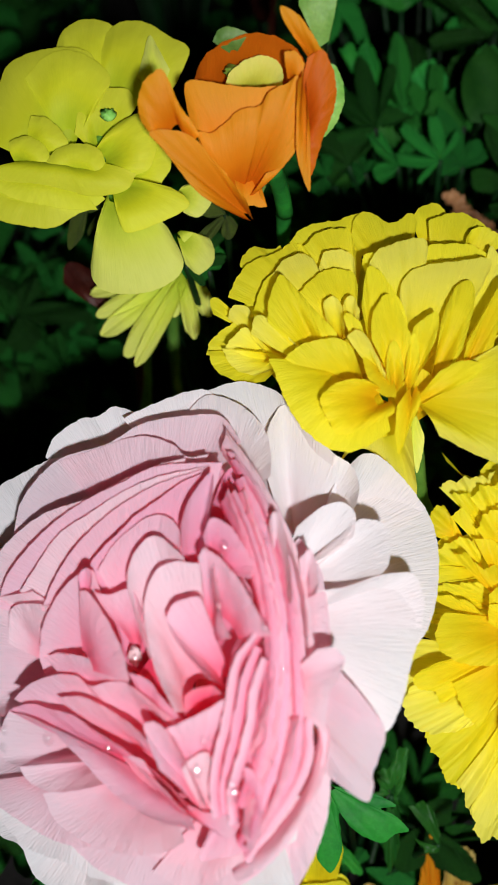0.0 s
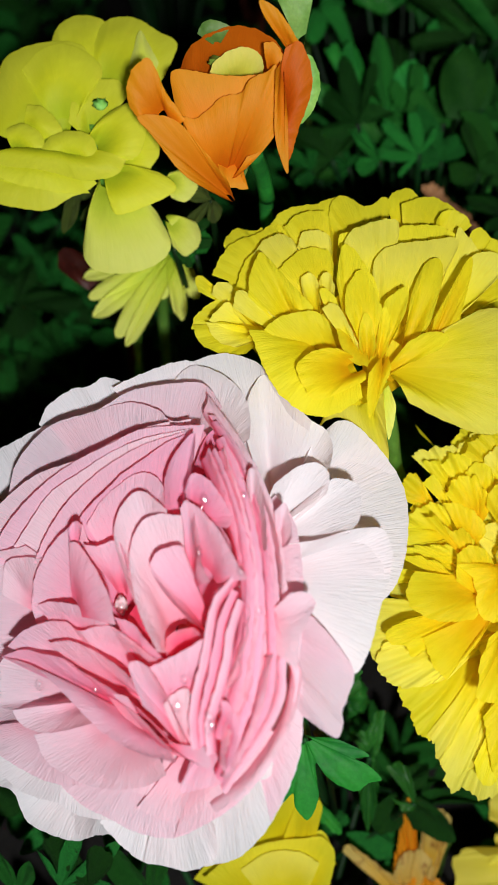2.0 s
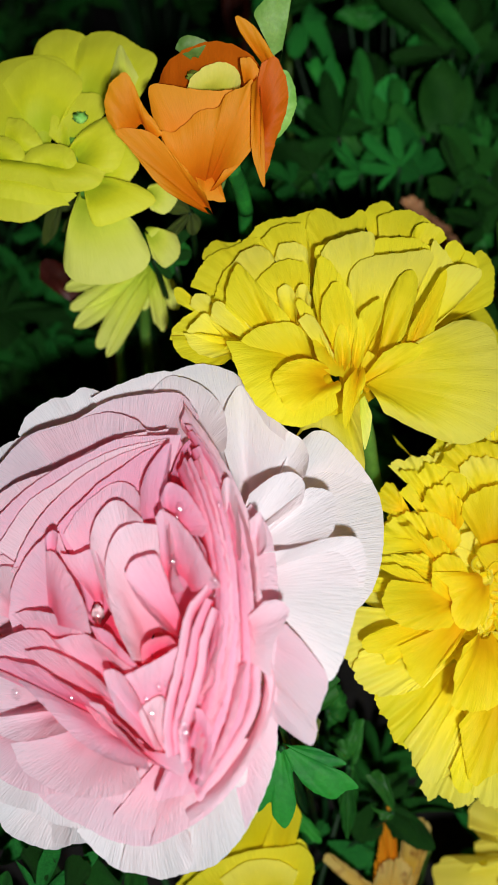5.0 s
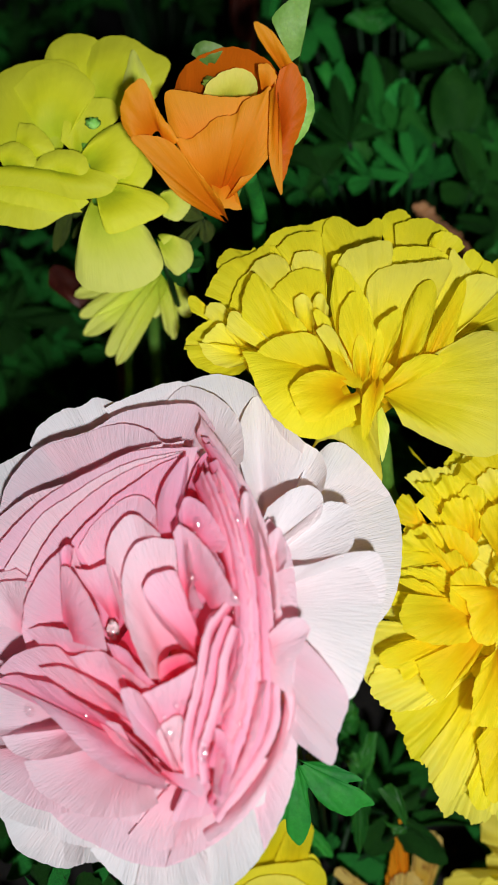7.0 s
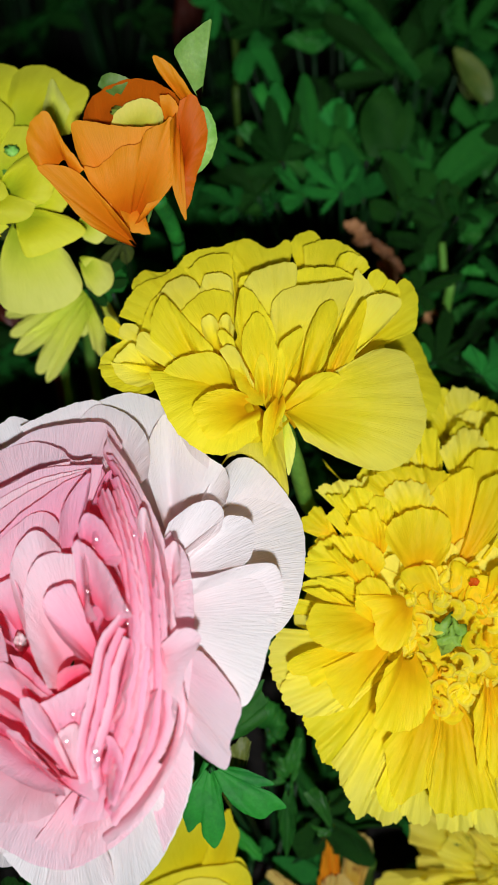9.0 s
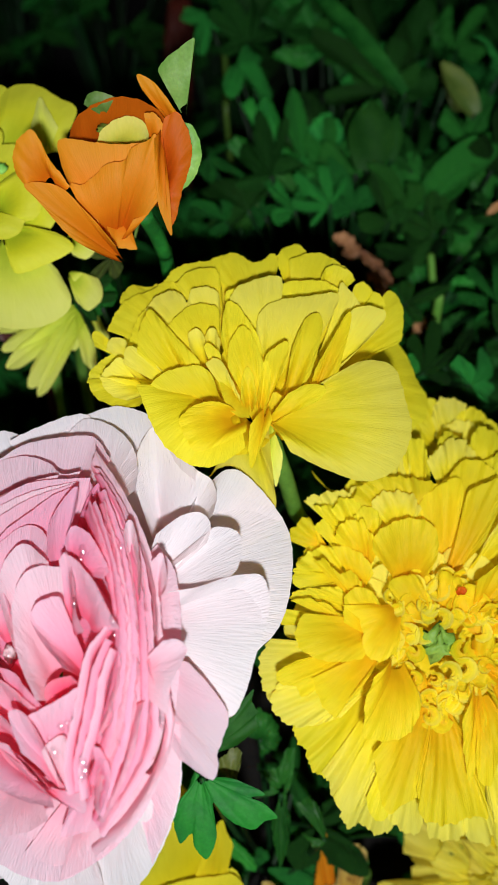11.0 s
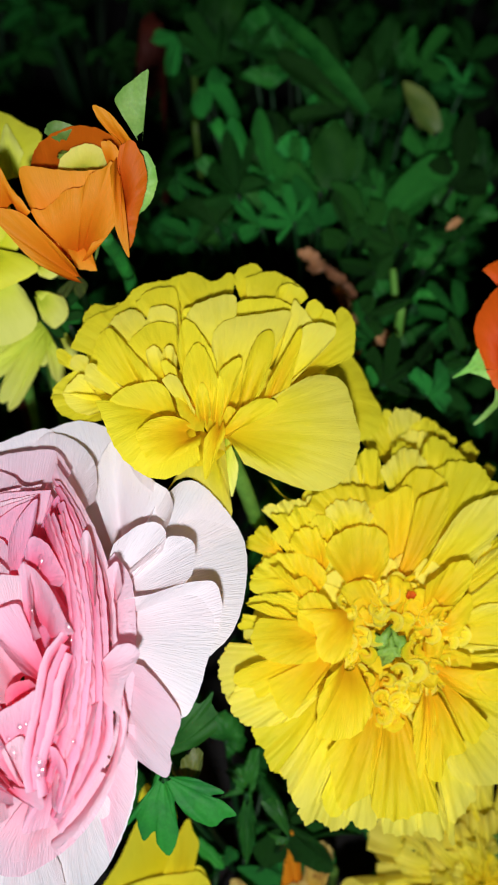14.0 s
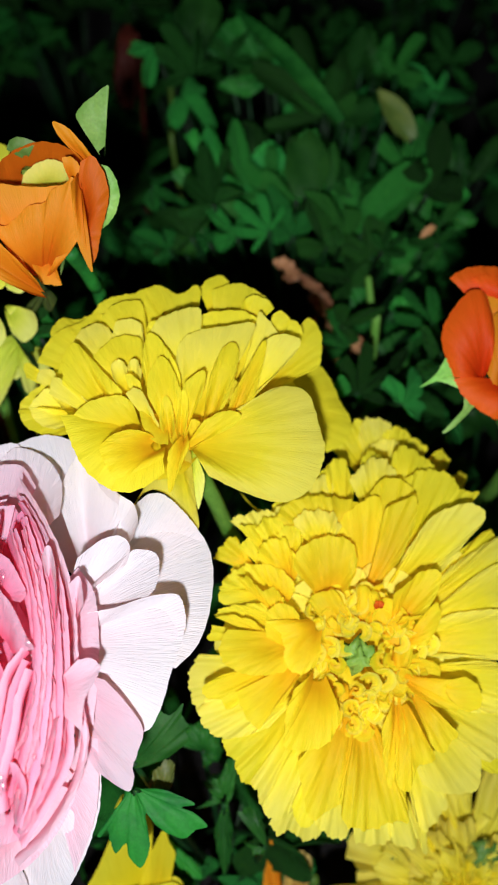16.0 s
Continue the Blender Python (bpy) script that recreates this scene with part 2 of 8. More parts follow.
def petal(head, material, base, left, tip, right, bulge=3.0, square=0.9, ruffle=0.8, curl=0.0, cup=0.0, spread=0.14, label="", name="petal", belly=0.08, nick=0.0, wobble=0.03, loose=1.0, crumple=0.0):
    """One petal of a bloom, in millimetres along the bloom's own axes: from the claw at base to an arched rim left - tip - right.
    bulge: how far its middle swells towards the bloom's front; curl: how far the rim rolls; cup: how far the sides rise."""
    thing, m = head
    rng = random.Random(str((base, tip, material)))
    B, L, T, Rt = (np.array(p, float) for p in (base, left, tip, right))
    O = (L + Rt) / 2
    nrm = np.cross(Rt - L, T - B)
    nrm /= np.linalg.norm(nrm) + 1e-9
    if nrm[2] < 0:
        nrm = -nrm
    ns, nh = 15, 33
    s = np.linspace(0, 1, ns)[:, None, None]
    h = np.linspace(-1, 1, nh)
    hh = h[None, :, None]
    a = (np.sign(h) * np.abs(np.sin(h * np.pi / 2)) ** square)[None, :, None]
    c = (np.abs(np.cos(h * np.pi / 2)) ** square)[None, :, None]
    half = (Rt - L) / 2
    skew = np.dot(T - O, half) / (np.dot(half, half) + 1e-9)
    rim = O + half * (a + skew * c ** 3) + (T - O - half * skew) * c
    foot = B + (Rt - L) * spread * a
    size, length = np.linalg.norm(Rt - L), np.linalg.norm(T - B)
    out = (T - B) / (length + 1e-9)
    p1, p2, p3, p4, p5 = (rng.uniform(0, 6.28) for _ in range(5))
    k1, k2 = rng.uniform(2.5, 4.5), rng.uniform(7, 11)
    P = foot * (1 - s) + rim * s
    P = P + (Rt - L) * a * (belly * np.sin(np.pi * s))
    roll = curl + rng.uniform(-0.05, 0.07) * length * loose
    lift = cup + rng.uniform(-0.04, 0.07) * size * loose
    P = P + nrm * (bulge * 6.75 * s * (1 - s) ** 2 + lift * a * a * s + roll * s ** 5)
    # slow undulation of the blade, lengthwise pleats, frilled and uneven rim
    P = P + nrm * (size * wobble * loose * (np.sin(3.1 * hh + 2.2 * np.pi * s + p4) + 0.6 * np.sin(5.3 * hh - 3.1 * np.pi * s + p5)) * np.sin(np.pi * (0.1 + 0.8 * s)))
    wave = (np.sin(k1 * h + p1) * 0.6 + np.sin(k2 * h + p2) * 0.35 + np.sin(17 * h + p3) * 0.16)[None, :, None]
    edge = (np.sin(k1 * 1.3 * h + p2) * 0.5 + np.sin(9 * h + p4) * 0.35 + np.sin(23 * h + p1) * 0.2 + np.sin(41 * h + p3) * 0.1)[None, :, None]
    P = P + nrm * (ruffle * wave * s ** 1.8) + out * (ruffle * 0.6 * edge * s ** 4)
    if crumple:
        P = P + nrm * (crumple * (0.5 * np.sin(4.5 * hh + 6 * s + p1) + 0.4 * np.sin(7 * hh - 7 * s + p2) + 0.4 * np.sin(3.5 * hh + 11 * s + p3)) * np.sin(np.pi * (0.15 + 0.75 * s)))
        P = P + nrm * (crumple * 0.9 * (np.sin(k2 * 1.4 * hh + p5) - 0.5 * np.abs(np.sin(k1 * 2 * hh + p4))) * s ** 2)
    if nick:
        bite = np.exp(-((h - rng.uniform(-0.35, 0.35)) / 0.10) ** 2)[None, :, None]
        P = P - out * (nick * bite * s ** 6)
    crease = np.exp(-((h - rng.uniform(-0.25, 0.25)) / 0.07) ** 2)[None, :, None]
    P = P - nrm * (crease * size * 0.03 * loose * np.sin(np.pi * s))
    faces = [(i * nh + j, i * nh + j + 1, (i + 1) * nh + j + 1, (i + 1) * nh + j) for i in range(ns - 1) for j in range(nh - 1)]
    uv = np.stack(np.meshgrid((h + 1) / 2, np.linspace(0, 1, ns)), axis=2).reshape(-1, 2)
    me = mesh_from(name, P.reshape(-1, 3) * 0.001, faces, material, uv)
    ob = new(name, me)
    ob.parent, ob.matrix_basis = thing, m
    if label:
        ob["label"] = label
    return ob


def rim_petal(head, material, claw, rim, swell=2.0, ruffle=0.11, rag=0.0, base=0.22, wave=1.0, label="", name="petal"):
    """One petal of a bloom, in millimetres along the bloom's own axes: a blade spread from its claw to a smooth rim through a few points.
    swell: how far its middle stands out towards the bloom's front; rag: how torn and frilled the rim is; base: the claw's breadth; wave: how uneven the blade is."""
    thing, m = head
    rng = random.Random(str((claw, rim[0], material)))
    C, K = np.array(claw, float), np.array(rim, float)
    K = np.vstack([2 * K[0] - K[1], K, 2 * K[-1] - K[-2]])
    curve = []
    for i in range(1, len(K) - 2):
        p0, p1, p2, p3 = K[i - 1:i + 3]
        u = np.linspace(0, 1, 12, endpoint=False)[:, None]
        curve.append(0.5 * (2 * p1 + (p2 - p0) * u + (2 * p0 - 5 * p1 + 4 * p2 - p3) * u ** 2 + (3 * p1 - p0 - 3 * p2 + p3) * u ** 3))
    curve = np.vstack([*curve, K[-2:-1]])
    arc = np.r_[0, np.cumsum(np.linalg.norm(np.diff(curve, axis=0), axis=1))]
    ns, nh = 17, max(45, 10 * len(rim))
    at = np.linspace(0, arc[-1], nh)
    edge = np.stack([np.interp(at, arc, curve[:, k]) for k in range(3)], axis=1)
    fan = np.cross(edge[:-1] - C, edge[1:] - C).sum(axis=0)
    nrm = fan / (np.linalg.norm(fan) + 1e-9)
    nrm = -nrm if nrm[2] < 0 else nrm
    s, h = np.linspace(0, 1, ns)[:, None, None], (at / arc[-1] * 2 - 1)[None, :, None]
    foot = (C + (edge - edge.mean(axis=0)) * base)[None]
    P = foot * (1 - s) + edge[None] * s
    reach = np.linalg.norm(edge - C, axis=1).mean()
    out = (edge - C) / (np.linalg.norm(edge - C, axis=1, keepdims=True) + 1e-9)
    p1, p2, p3, p4, p5 = (rng.uniform(0, 6.28) for _ in range(5))
    P = P + nrm * (swell * 4 * s * (1 - s) * (1 - 0.45 * h ** 2) + rng.uniform(-0.016, 0.02) * reach * s ** 7)
    # slow undulation, shallow lengthwise pleats that deepen outwards, waved rim
    P = P + nrm * (0.018 * wave * reach * (np.sin(2.6 * h + 4.4 * s + p1) + 0.6 * np.sin(4.7 * h - 6.1 * s + p2)) * np.sin(np.pi * (0.1 + 0.85 * s)))
    mm = at[None, :, None]
    pleat = np.sin(mm * 0.9 + p3) + 0.7 * np.sin(mm * 1.7 + p4) + 0.5 * np.sin(mm * 0.43 + p5)
    P = P + nrm * ((ruffle * wave + 0.5 * rag) * 0.5 * pleat * s ** 2.2)
    frill = np.sin(mm * 1.3 + p4) * 0.5 + np.sin(mm * 2.6 + p1) * 0.35 + np.sin(mm * 4.3 + p2) * 0.22
    P = P + out[None] * ((0.12 + 0.55 * rag) * frill * s ** 5)
    if rag:
        P = P + nrm * (rag * 0.55 * (np.sin(mm * 0.7 - 3 * s + p2) + 0.6 * np.sin(mm * 1.25 + 5 * s + p5)) * s)
    faces = [(i * nh + j, i * nh + j + 1, (i + 1) * nh + j + 1, (i + 1) * nh + j) for i in range(ns - 1) for j in range(nh - 1)]
    uv = np.stack(np.meshgrid(at / 40 * min(1, np.linalg.norm(edge - foot[0], axis=1).mean() / 20), np.linspace(0, 1, ns)), axis=2).reshape(-1, 2)
    ob = new(name, mesh_from(name, P.reshape(-1, 3) * 0.001, faces, material, uv))
    ob.parent, ob.matrix_basis = thing, m
    if label:
        ob["label"] = label
    return ob


def tube(points, r0, r1, sides=10, wob=0.0):
    """A tapered round stalk through the points (metres)."""
    pts = [Vector(p) for p in points]
    dense = []
    for i in range(len(pts) - 1):
        p0, p1, p2, p3 = pts[max(i - 1, 0)], pts[i], pts[i + 1], pts[min(i + 2, len(pts) - 1)]
        for k in range(6):
            u = k / 6
            dense.append(0.5 * ((2 * p1) + (p2 - p0) * u + (2 * p0 - 5 * p1 + 4 * p2 - p3) * u * u + (3 * p1 - p0 - 3 * p2 + p3) * u ** 3))
    dense.append(pts[-1])
    verts, faces, n = [], [], len(dense)
    for i, p in enumerate(dense):
        d = (dense[min(i + 1, n - 1)] - dense[max(i - 1, 0)]).normalized()
        x = d.cross(Vector((0.3, 0.9, 0.2))).normalized()
        y = d.cross(x)
        r = r0 + (r1 - r0) * i / (n - 1)
        for k in range(sides):
            ang = 2 * math.pi * k / sides
            rr = r * (1 + wob * math.sin(3 * ang + i))
            verts.append(p + (x * math.cos(ang) + y * math.sin(ang)) * rr)
    for i in range(n - 1):
        for k in range(sides):
            faces.append((i * sides + k, i * sides + (k + 1) % sides, (i + 1) * sides + (k + 1) % sides, (i + 1) * sides + k))
    faces += [tuple(range(sides))[::-1], tuple((n - 1) * sides + k for k in range(sides))]
    return verts, faces


def bloom(foot, heart, euler, label, name="ranunculus_flower", group="ranunculus blooms", category="flower"):
    """An Empty at the stem's foot on the soil, and the pose of the flower head's own axes under it."""
    thing = tagged(new(name), label, category, group)
    thing.location = foot
    m = Matrix.Translation(Vector(heart) - Vector(foot)) @ pose(0, 0, 0, *euler)
    return thing, m


def stalk(head, points, r0=0.0026, r1=0.0022, material="stem", name="stem"):
    """The flower's stem, from the soil up; points in world metres."""
    thing, _ = head
    v, f = tube([Vector(p) - thing.location for p in points], r0, r1, wob=0.05)
    ob = new(name, mesh_from(name, v, f, material))
    ob.parent = thing
    return ob


def lobe_outline(n_lobes, teeth, rng, cut=0.4):
    """Half-widths along a blade: a lobed, toothed fan in its own plane, as (angle, radius) pairs."""
    pts = []
    for i in range(73):
        u = i / 72
        ang = (u - 0.5) * 2
        lob = abs(math.cos(math.pi * n_lobes * (u - 0.5) + (0 if n_lobes % 2 else math.pi / 2)))
        r = cut + (1 - cut) * lob ** 0.9
        r *= 1 - 0.34 * abs(ang) ** 1.6
        tooth = (u * n_lobes * teeth) % 1.0
        r *= 1 - 0.12 * (1 - abs(2 * tooth - 1)) * (0.4 + 0.6 * rng.random())
        pts.append((ang * radians(118), r))
    return pts


def leaf_mesh(seed, size, lobes=3, teeth=3, droop=0.25, fold=0.25, material="leaf", wide=1.0):
    """A lobed buttercup leaf blade of that size in metres, base at the origin, pointing along +y, face up; a closed thin shell."""
    rng = random.Random(seed)
    outline = lobe_outline(lobes, teeth, rng, rng.choice([0.16, 0.22, 0.28, 0.36]))
    rings = 6
    grid = np.zeros((rings, len(outline), 3))
    w1, w2 = rng.uniform(0, 6), rng.uniform(0, 6)
    for i in range(rings):
        k = (i + 0.02) / (rings - 1)
        for j, (ang, r) in enumerate(outline):
            rr = k * (r if k > 0.75 else r * k / 0.75 * 0.75 + 0.62 * (1 - k / 0.75) * k)
            x, y = math.sin(ang) * rr * wide, math.cos(ang) * rr * (1.0 if math.cos(ang) > 0 else 0.55)
            z = -droop * (x * x + y * y) + fold * abs(x) * 0.5 + 0.09 * math.sin(5 * ang + w1) * k + 0.05 * math.sin(11 * ang + w2) * k * k
            grid[i, j] = (x, y, z)
    grid *= size
    back = grid - np.array([0, 0, 0.0005])
    verts, faces, _ = shell(rings, len(outline), grid.reshape(-1, 3), back.reshape(-1, 3))
    return mesh_from("leaf", verts, faces, material)


def blade_mesh(seed, length, width, droop=0.2, material="leaf", teeth=0.0):
    """A plain tapering leaflet or sepal, base at the origin, pointing along +y."""
    rng = random.Random(seed)
    ns, nh = 10, 7
    grid = np.zeros((ns, nh, 3))
    ph = rng.uniform(0, 6)
    for i in range(ns):
        s = i / (ns - 1)
        half = width / 2 * (math.sin(math.pi * min(s * 0.85 + 0.12, 1.0)) ** 0.8) * (1 + teeth * math.sin(s * 22 + ph))
        for j in range(nh):
            h = j / (nh - 1) * 2 - 1
            grid[i, j] = (h * half, s * length, -droop * length * s * s + 0.35 * half * h * h + 0.04 * width * math.sin(7 * s + 3 * h + ph))
    back = grid - np.array([0, 0, 0.0005])
    verts, faces, _ = shell(ns, nh, grid.reshape(-1, 3), back.reshape(-1, 3))
    return mesh_from("leaflet", verts, faces, material)


def ball_mesh(name, radii, material, bumps=0.0, seed=0):
    bm = bmesh.new()
    bmesh.ops.create_uvsphere(bm, u_segments=14, v_segments=9, radius=1.0)
    for v in bm.verts:
        k = 1 + bumps * noise.noise(v.co * 3 + Vector((seed, 0, 0)))
        v.co = Vector((v.co.x * radii[0], v.co.y * radii[1], v.co.z * radii[2])) * k
    me = bpy.data.meshes.new(name)
    bm.to_mesh(me)
    bm.free()
    me.materials.append(MATS[material])
    me.polygons.foreach_set("use_smooth", [True] * len(me.polygons))
    return me


def knob(head, name, at, radii, material, bumps=0.3, label=""):
    thing, m = head
    ob = new(name, ball_mesh(name, [r * 0.001 for r in radii], material, bumps, sum(at)))
    ob.parent, ob.matrix_basis = thing, m @ Matrix.Translation([c * 0.001 for c in at])
    if label:
        ob["label"] = label
    return ob

def petal_ring(head, material, count, r_base, r_tip, width, z_base, z_tip, seed, a0=0, a1=360, ruffle=1.2, bulge=2.0, square=0.8, curl=0.0, jitter=0.12, spread_z=0.06, crumple=0.0):
    """Petals set round the bloom's axis between two angles (degrees, from its right, anticlockwise), no two alike."""
    rng = random.Random(seed)
    for i in range(count):
        ang = radians(a0 + (a1 - a0) * (i + rng.uniform(0.1, 0.9)) / count)
        rt, wd = r_tip * rng.uniform(1 - jitter, 1 + jitter / 2), width * rng.uniform(0.7, 1.25)
        zt = z_tip + rng.uniform(-spread_z, spread_z) * r_tip
        d, e = np.array([math.cos(ang), math.sin(ang), 0]), np.array([math.sin(ang), -math.cos(ang), 0])
        up = np.array([0, 0, 1.0])
        sk = rng.uniform(-0.15, 0.15) * r_tip
        petal(head, material, tuple(d * r_base + up * z_base), tuple(d * rt * 0.8 - e * wd / 2 + up * (zt + rng.uniform(-1.2, 1.2))),
              tuple(d * rt + e * sk + up * (zt - 1.0)), tuple(d * rt * 0.8 + e * wd / 2 + up * (zt + rng.uniform(-1.2, 1.2))),
              bulge * rng.uniform(0.4, 1.6), square, ruffle * rng.uniform(0.6, 1.3), nick=rng.uniform(0, 1.5), curl=curl * rng.uniform(0.3, 1.4), cup=curl * rng.uniform(0, 0.6), crumple=crumple * rng.uniform(0.6, 1.4))


def heart_curls(head, count, r_in, r_out, z, seed):
    """Small unfinished petals curled into cups round the flower's heart."""
    rng = random.Random(seed)
    for i in range(count):
        ang, rad = i * 2.39996 + rng.uniform(-0.4, 0.4), r_in + (r_out - r_in) * math.sqrt((i + 0.5) / count)
        x, y = rad * math.cos(ang), rad * math.sin(ang)
        turn, r, span = rng.uniform(0, 6.28), rng.uniform(2.3, 4.3), rng.uniform(1.2, 2.4)
        top = z * (1 - 0.45 * (rad / r_out) ** 2) + rng.uniform(-0.9, 0.9)
        lean = rng.uniform(-0.9, 0.9)
        rim = tuple((round(x + r * math.cos(turn + span * k) * (1 - 0.12 * abs(k)), 2), round(y + r * math.sin(turn + span * k) * (1 - 0.12 * abs(k)), 2), round(top + lean * k - 0.5 * k * k, 2)) for k in (-1, -0.6, -0.2, 0.2, 0.6, 1))
        rim_petal(head, "lemon" if i % 4 else "yellow", (round(x, 2), round(y, 2), round(top - rng.uniform(1.4, 2.4), 2)), rim, swell=-0.4, ruffle=0.1, base=0.45, name="curled_petal")


# ---- ground ----
def make_ground():
    n = 60
    verts, faces = [], []
    for i in range(n + 1):
        for j in range(n + 1):
            u, v = i / n * 2 - 1, j / n * 2 - 1
            x, y = 40 * u * abs(u) ** 2.5, 0.2 + 40 * v * abs(v) ** 2.5
            z = 0.008 * noise.noise(Vector((x * 12, y * 12, 0))) if abs(x) < 2 and abs(y) < 2 else 0.0
            verts.append((x, y, z - 0.004))
    for i in range(n):
        for j in range(n):
            a = i * (n + 1) + j
            faces.append((a, a + n + 1, a + n + 2, a + 1))
    tagged(new("ground", mesh_from("ground", verts, faces, "soil")), "damp soil of a flower bed at night, coloured near black for the shade between plants", "ground", kind="structure")


make_ground()


# ---- foliage ----
LEAVES = [leaf_mesh(s, 1.0, lobes=3 if s % 3 else 5, teeth=2 + s % 2, droop=0.2 + 0.12 * (s % 4), fold=0.3 + 0.2 * (s % 3), wide=0.7 + 0.1 * (s % 4)) for s in range(12)]


FLAT_LEAVES = [leaf_mesh(s, 1.0, lobes=3, teeth=3, droop=0.12, fold=0.16, wide=0.85) for s in (51, 53, 58)]


def canopy(x, y):
    """Height of the leaf tops over the soil."""
    return 0.135 + 0.05 * min(max((y - 0.12) / 0.25, 0), 1) + 0.035 * min(max((y - 0.38) / 0.2, 0), 1)


def leafy_plant(x, y, count, seed, reach=0.06, top=1.0):
    """A ranunculus plant's rosette of lobed leaves on slender petioles, its Empty on the soil."""
    rng = random.Random(seed)
    plant = tagged(new("ranunculus_plant"), "low rosette of lobed dark green ranunculus leaves", "plant", "leafy plants in the bed")
    plant.location = (x, y, 0)
    for i in range(count):
        ang, rad = rng.uniform(0, 6.283), reach * math.sqrt(rng.random())
        px, py = rad * math.cos(ang), rad * math.sin(ang)
        pz = canopy(x + px, y + py) * top * rng.uniform(0.6, 0.92)
        v, f = tube([(0.004 * math.cos(ang), 0.004 * math.sin(ang), -0.004), (px * 0.4, py * 0.4, pz * 0.6), (px, py, pz)], 0.0014, 0.0009, sides=6)
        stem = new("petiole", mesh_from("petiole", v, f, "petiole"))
        stem.parent = plant
        leaf = new("leaf", LEAVES[rng.randrange(12)])
        leaf.parent = plant
        size = rng.uniform(0.020, 0.036)
        leaf.matrix_basis = pose(px, py, pz, rng.uniform(0, 65), rng.uniform(-35, 35), math.degrees(ang) - 90 + rng.uniform(-50, 50)) @ Matrix.Scale(size, 4)


def placed_leaf(plant, at, euler, size, variant, material="leaf", narrow=1.0):
    """A leaf at a known place under its plant, with the petiole that carries it."""
    foot = plant.location
    local = Vector(at) - foot
    v, f = tube([(0, 0, -0.004), (local.x * 0.5, local.y * 0.45, local.z * 0.6), tuple(local)], 0.0016, 0.0011, sides=8)
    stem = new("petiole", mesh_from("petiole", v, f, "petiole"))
    stem.parent = plant
    mesh = LEAVES[variant % 12] if variant < 100 else FLAT_LEAVES[variant % 3]
    if material != "leaf":
        mesh = mesh.copy()
        mesh.materials[0] = MATS[material]
    leaf = new("leaf", mesh)
    leaf.parent = plant
    leaf.matrix_basis = pose(*local, *euler) @ Matrix.Diagonal((size * narrow, size, size, 1))
    return leaf


def bed_leaf(plant, material, claw, rim, swell=2.0, wave=0.8, base=0.08, rag=1.1, name="leaf"):
    """A leaf spread from its claw to a lobed rim, in millimetres from its plant's foot, with the petiole that carries it."""
    leaf = rim_petal((plant, Matrix()), material, claw, rim, swell=swell, wave=wave, base=base, rag=rag, name=name)
    top = Vector(claw) * 0.001
    v, f = tube([(0, 0, -0.004), (top.x * 0.6, top.y * 0.6, top.z * 0.55), tuple(top)], 0.0016, 0.0010, sides=8)
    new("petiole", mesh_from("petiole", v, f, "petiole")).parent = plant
    return leaf


def placed_blade(plant, at, euler, length, width, seed, material="leaf", teeth=0.0):
    """A plain strap-like leaf at a known place under its plant, with its petiole."""
    local = Vector(at) - plant.location
    v, f = tube([(0, 0, -0.004), (local.x * 0.5, local.y * 0.45, local.z * 0.6), tuple(local)], 0.0016, 0.0011, sides=8)
    stem = new("petiole", mesh_from("petiole", v, f, "petiole"))
    stem.parent = plant
    leaf = new("leaf", blade_mesh(seed, length, width, material=material, teeth=teeth))
    leaf.parent = plant
    leaf.matrix_basis = pose(*local, *euler)
    return leaf


rng_bed = random.Random(5)
for gy in range(10):
    for gx in range(9):
        x, y = -0.30 + gx * 0.085 + rng_bed.uniform(-0.02, 0.02), -0.02 + gy * 0.078 + rng_bed.uniform(-0.02, 0.02)
        if abs(x - 0.03) > 0.16 + 0.35 * max(y, 0):
            continue
        leafy_plant(x, y, 9 if y > 0.2 else 5, gx * 31 + gy, 0.062, 1.0 if y > 0.22 else 0.72)


# large pink bloom
pink = bloom((-0.03, 0.16, 0.0), (-0.0273, 0.0927, 0.2390), (38.47, -0.16, 0.03), "large many-petalled pink ranunculus with blush-white outer petals")
rim_petal(pink, "fold", (23.9, -5.0, -9.2), ((17.0, 22.9, -5.0), (18.5, 35.0, -10.6), (23.8, 44.4, -15.3), (32.4, 33.4, -8.7), (38.0, 18.7, -1.0), (39.5, 1.9, 5.7)), base=0.5, swell=0)
rim_petal(pink, "fold", (24.1, -3.9, -2.8), ((39.5, 3.2, 5.2), (39.4, -11.8, 9.1), (36.5, -24.3, 10.3), (27.2, -40.6, 7.8), (19.2, -35.4, 6.1)), base=0.5, swell=0)
rim_petal(pink, "rose", (16.0, 13.0, -14.2), ((10.4, 24.3, -8.1), (13.3, 38.1, -14.0), (18.2, 45.7, -17.6), (22.4, 39.6, -13.7), (21.1, 28.9, -8.1), (19.1, 20.0, -4.3)), base=0.5, swell=0)
rim_petal(pink, "rose", (10.7, -5.3, -11.3), ((-12.2, 5.9, -9.4), (-7.6, 15.0, -9.7), (4.9, 22.8, -7.9), (20.3, 24.4, -5.1), (30.9, 11.6, 1.7)), base=0.4, swell=0)
rim_petal(pink, "rose", (12.8, -5.6, -4.3), ((23.4, 18.7, -1.1), (33.7, 2.0, 6.3), (32.9, -18.6, 10.4), (24.4, -34.6, 8.6)), base=0.4, swell=0)
rim_petal(pink, "deep", (11.7, -4.5, 1.8), ((29.4, -25.4, 11.1), (17.9, -36.4, 7.5), (3.0, -29.2, 2.3), (-8.1, -17.2, -2.7)), base=0.4, swell=0)
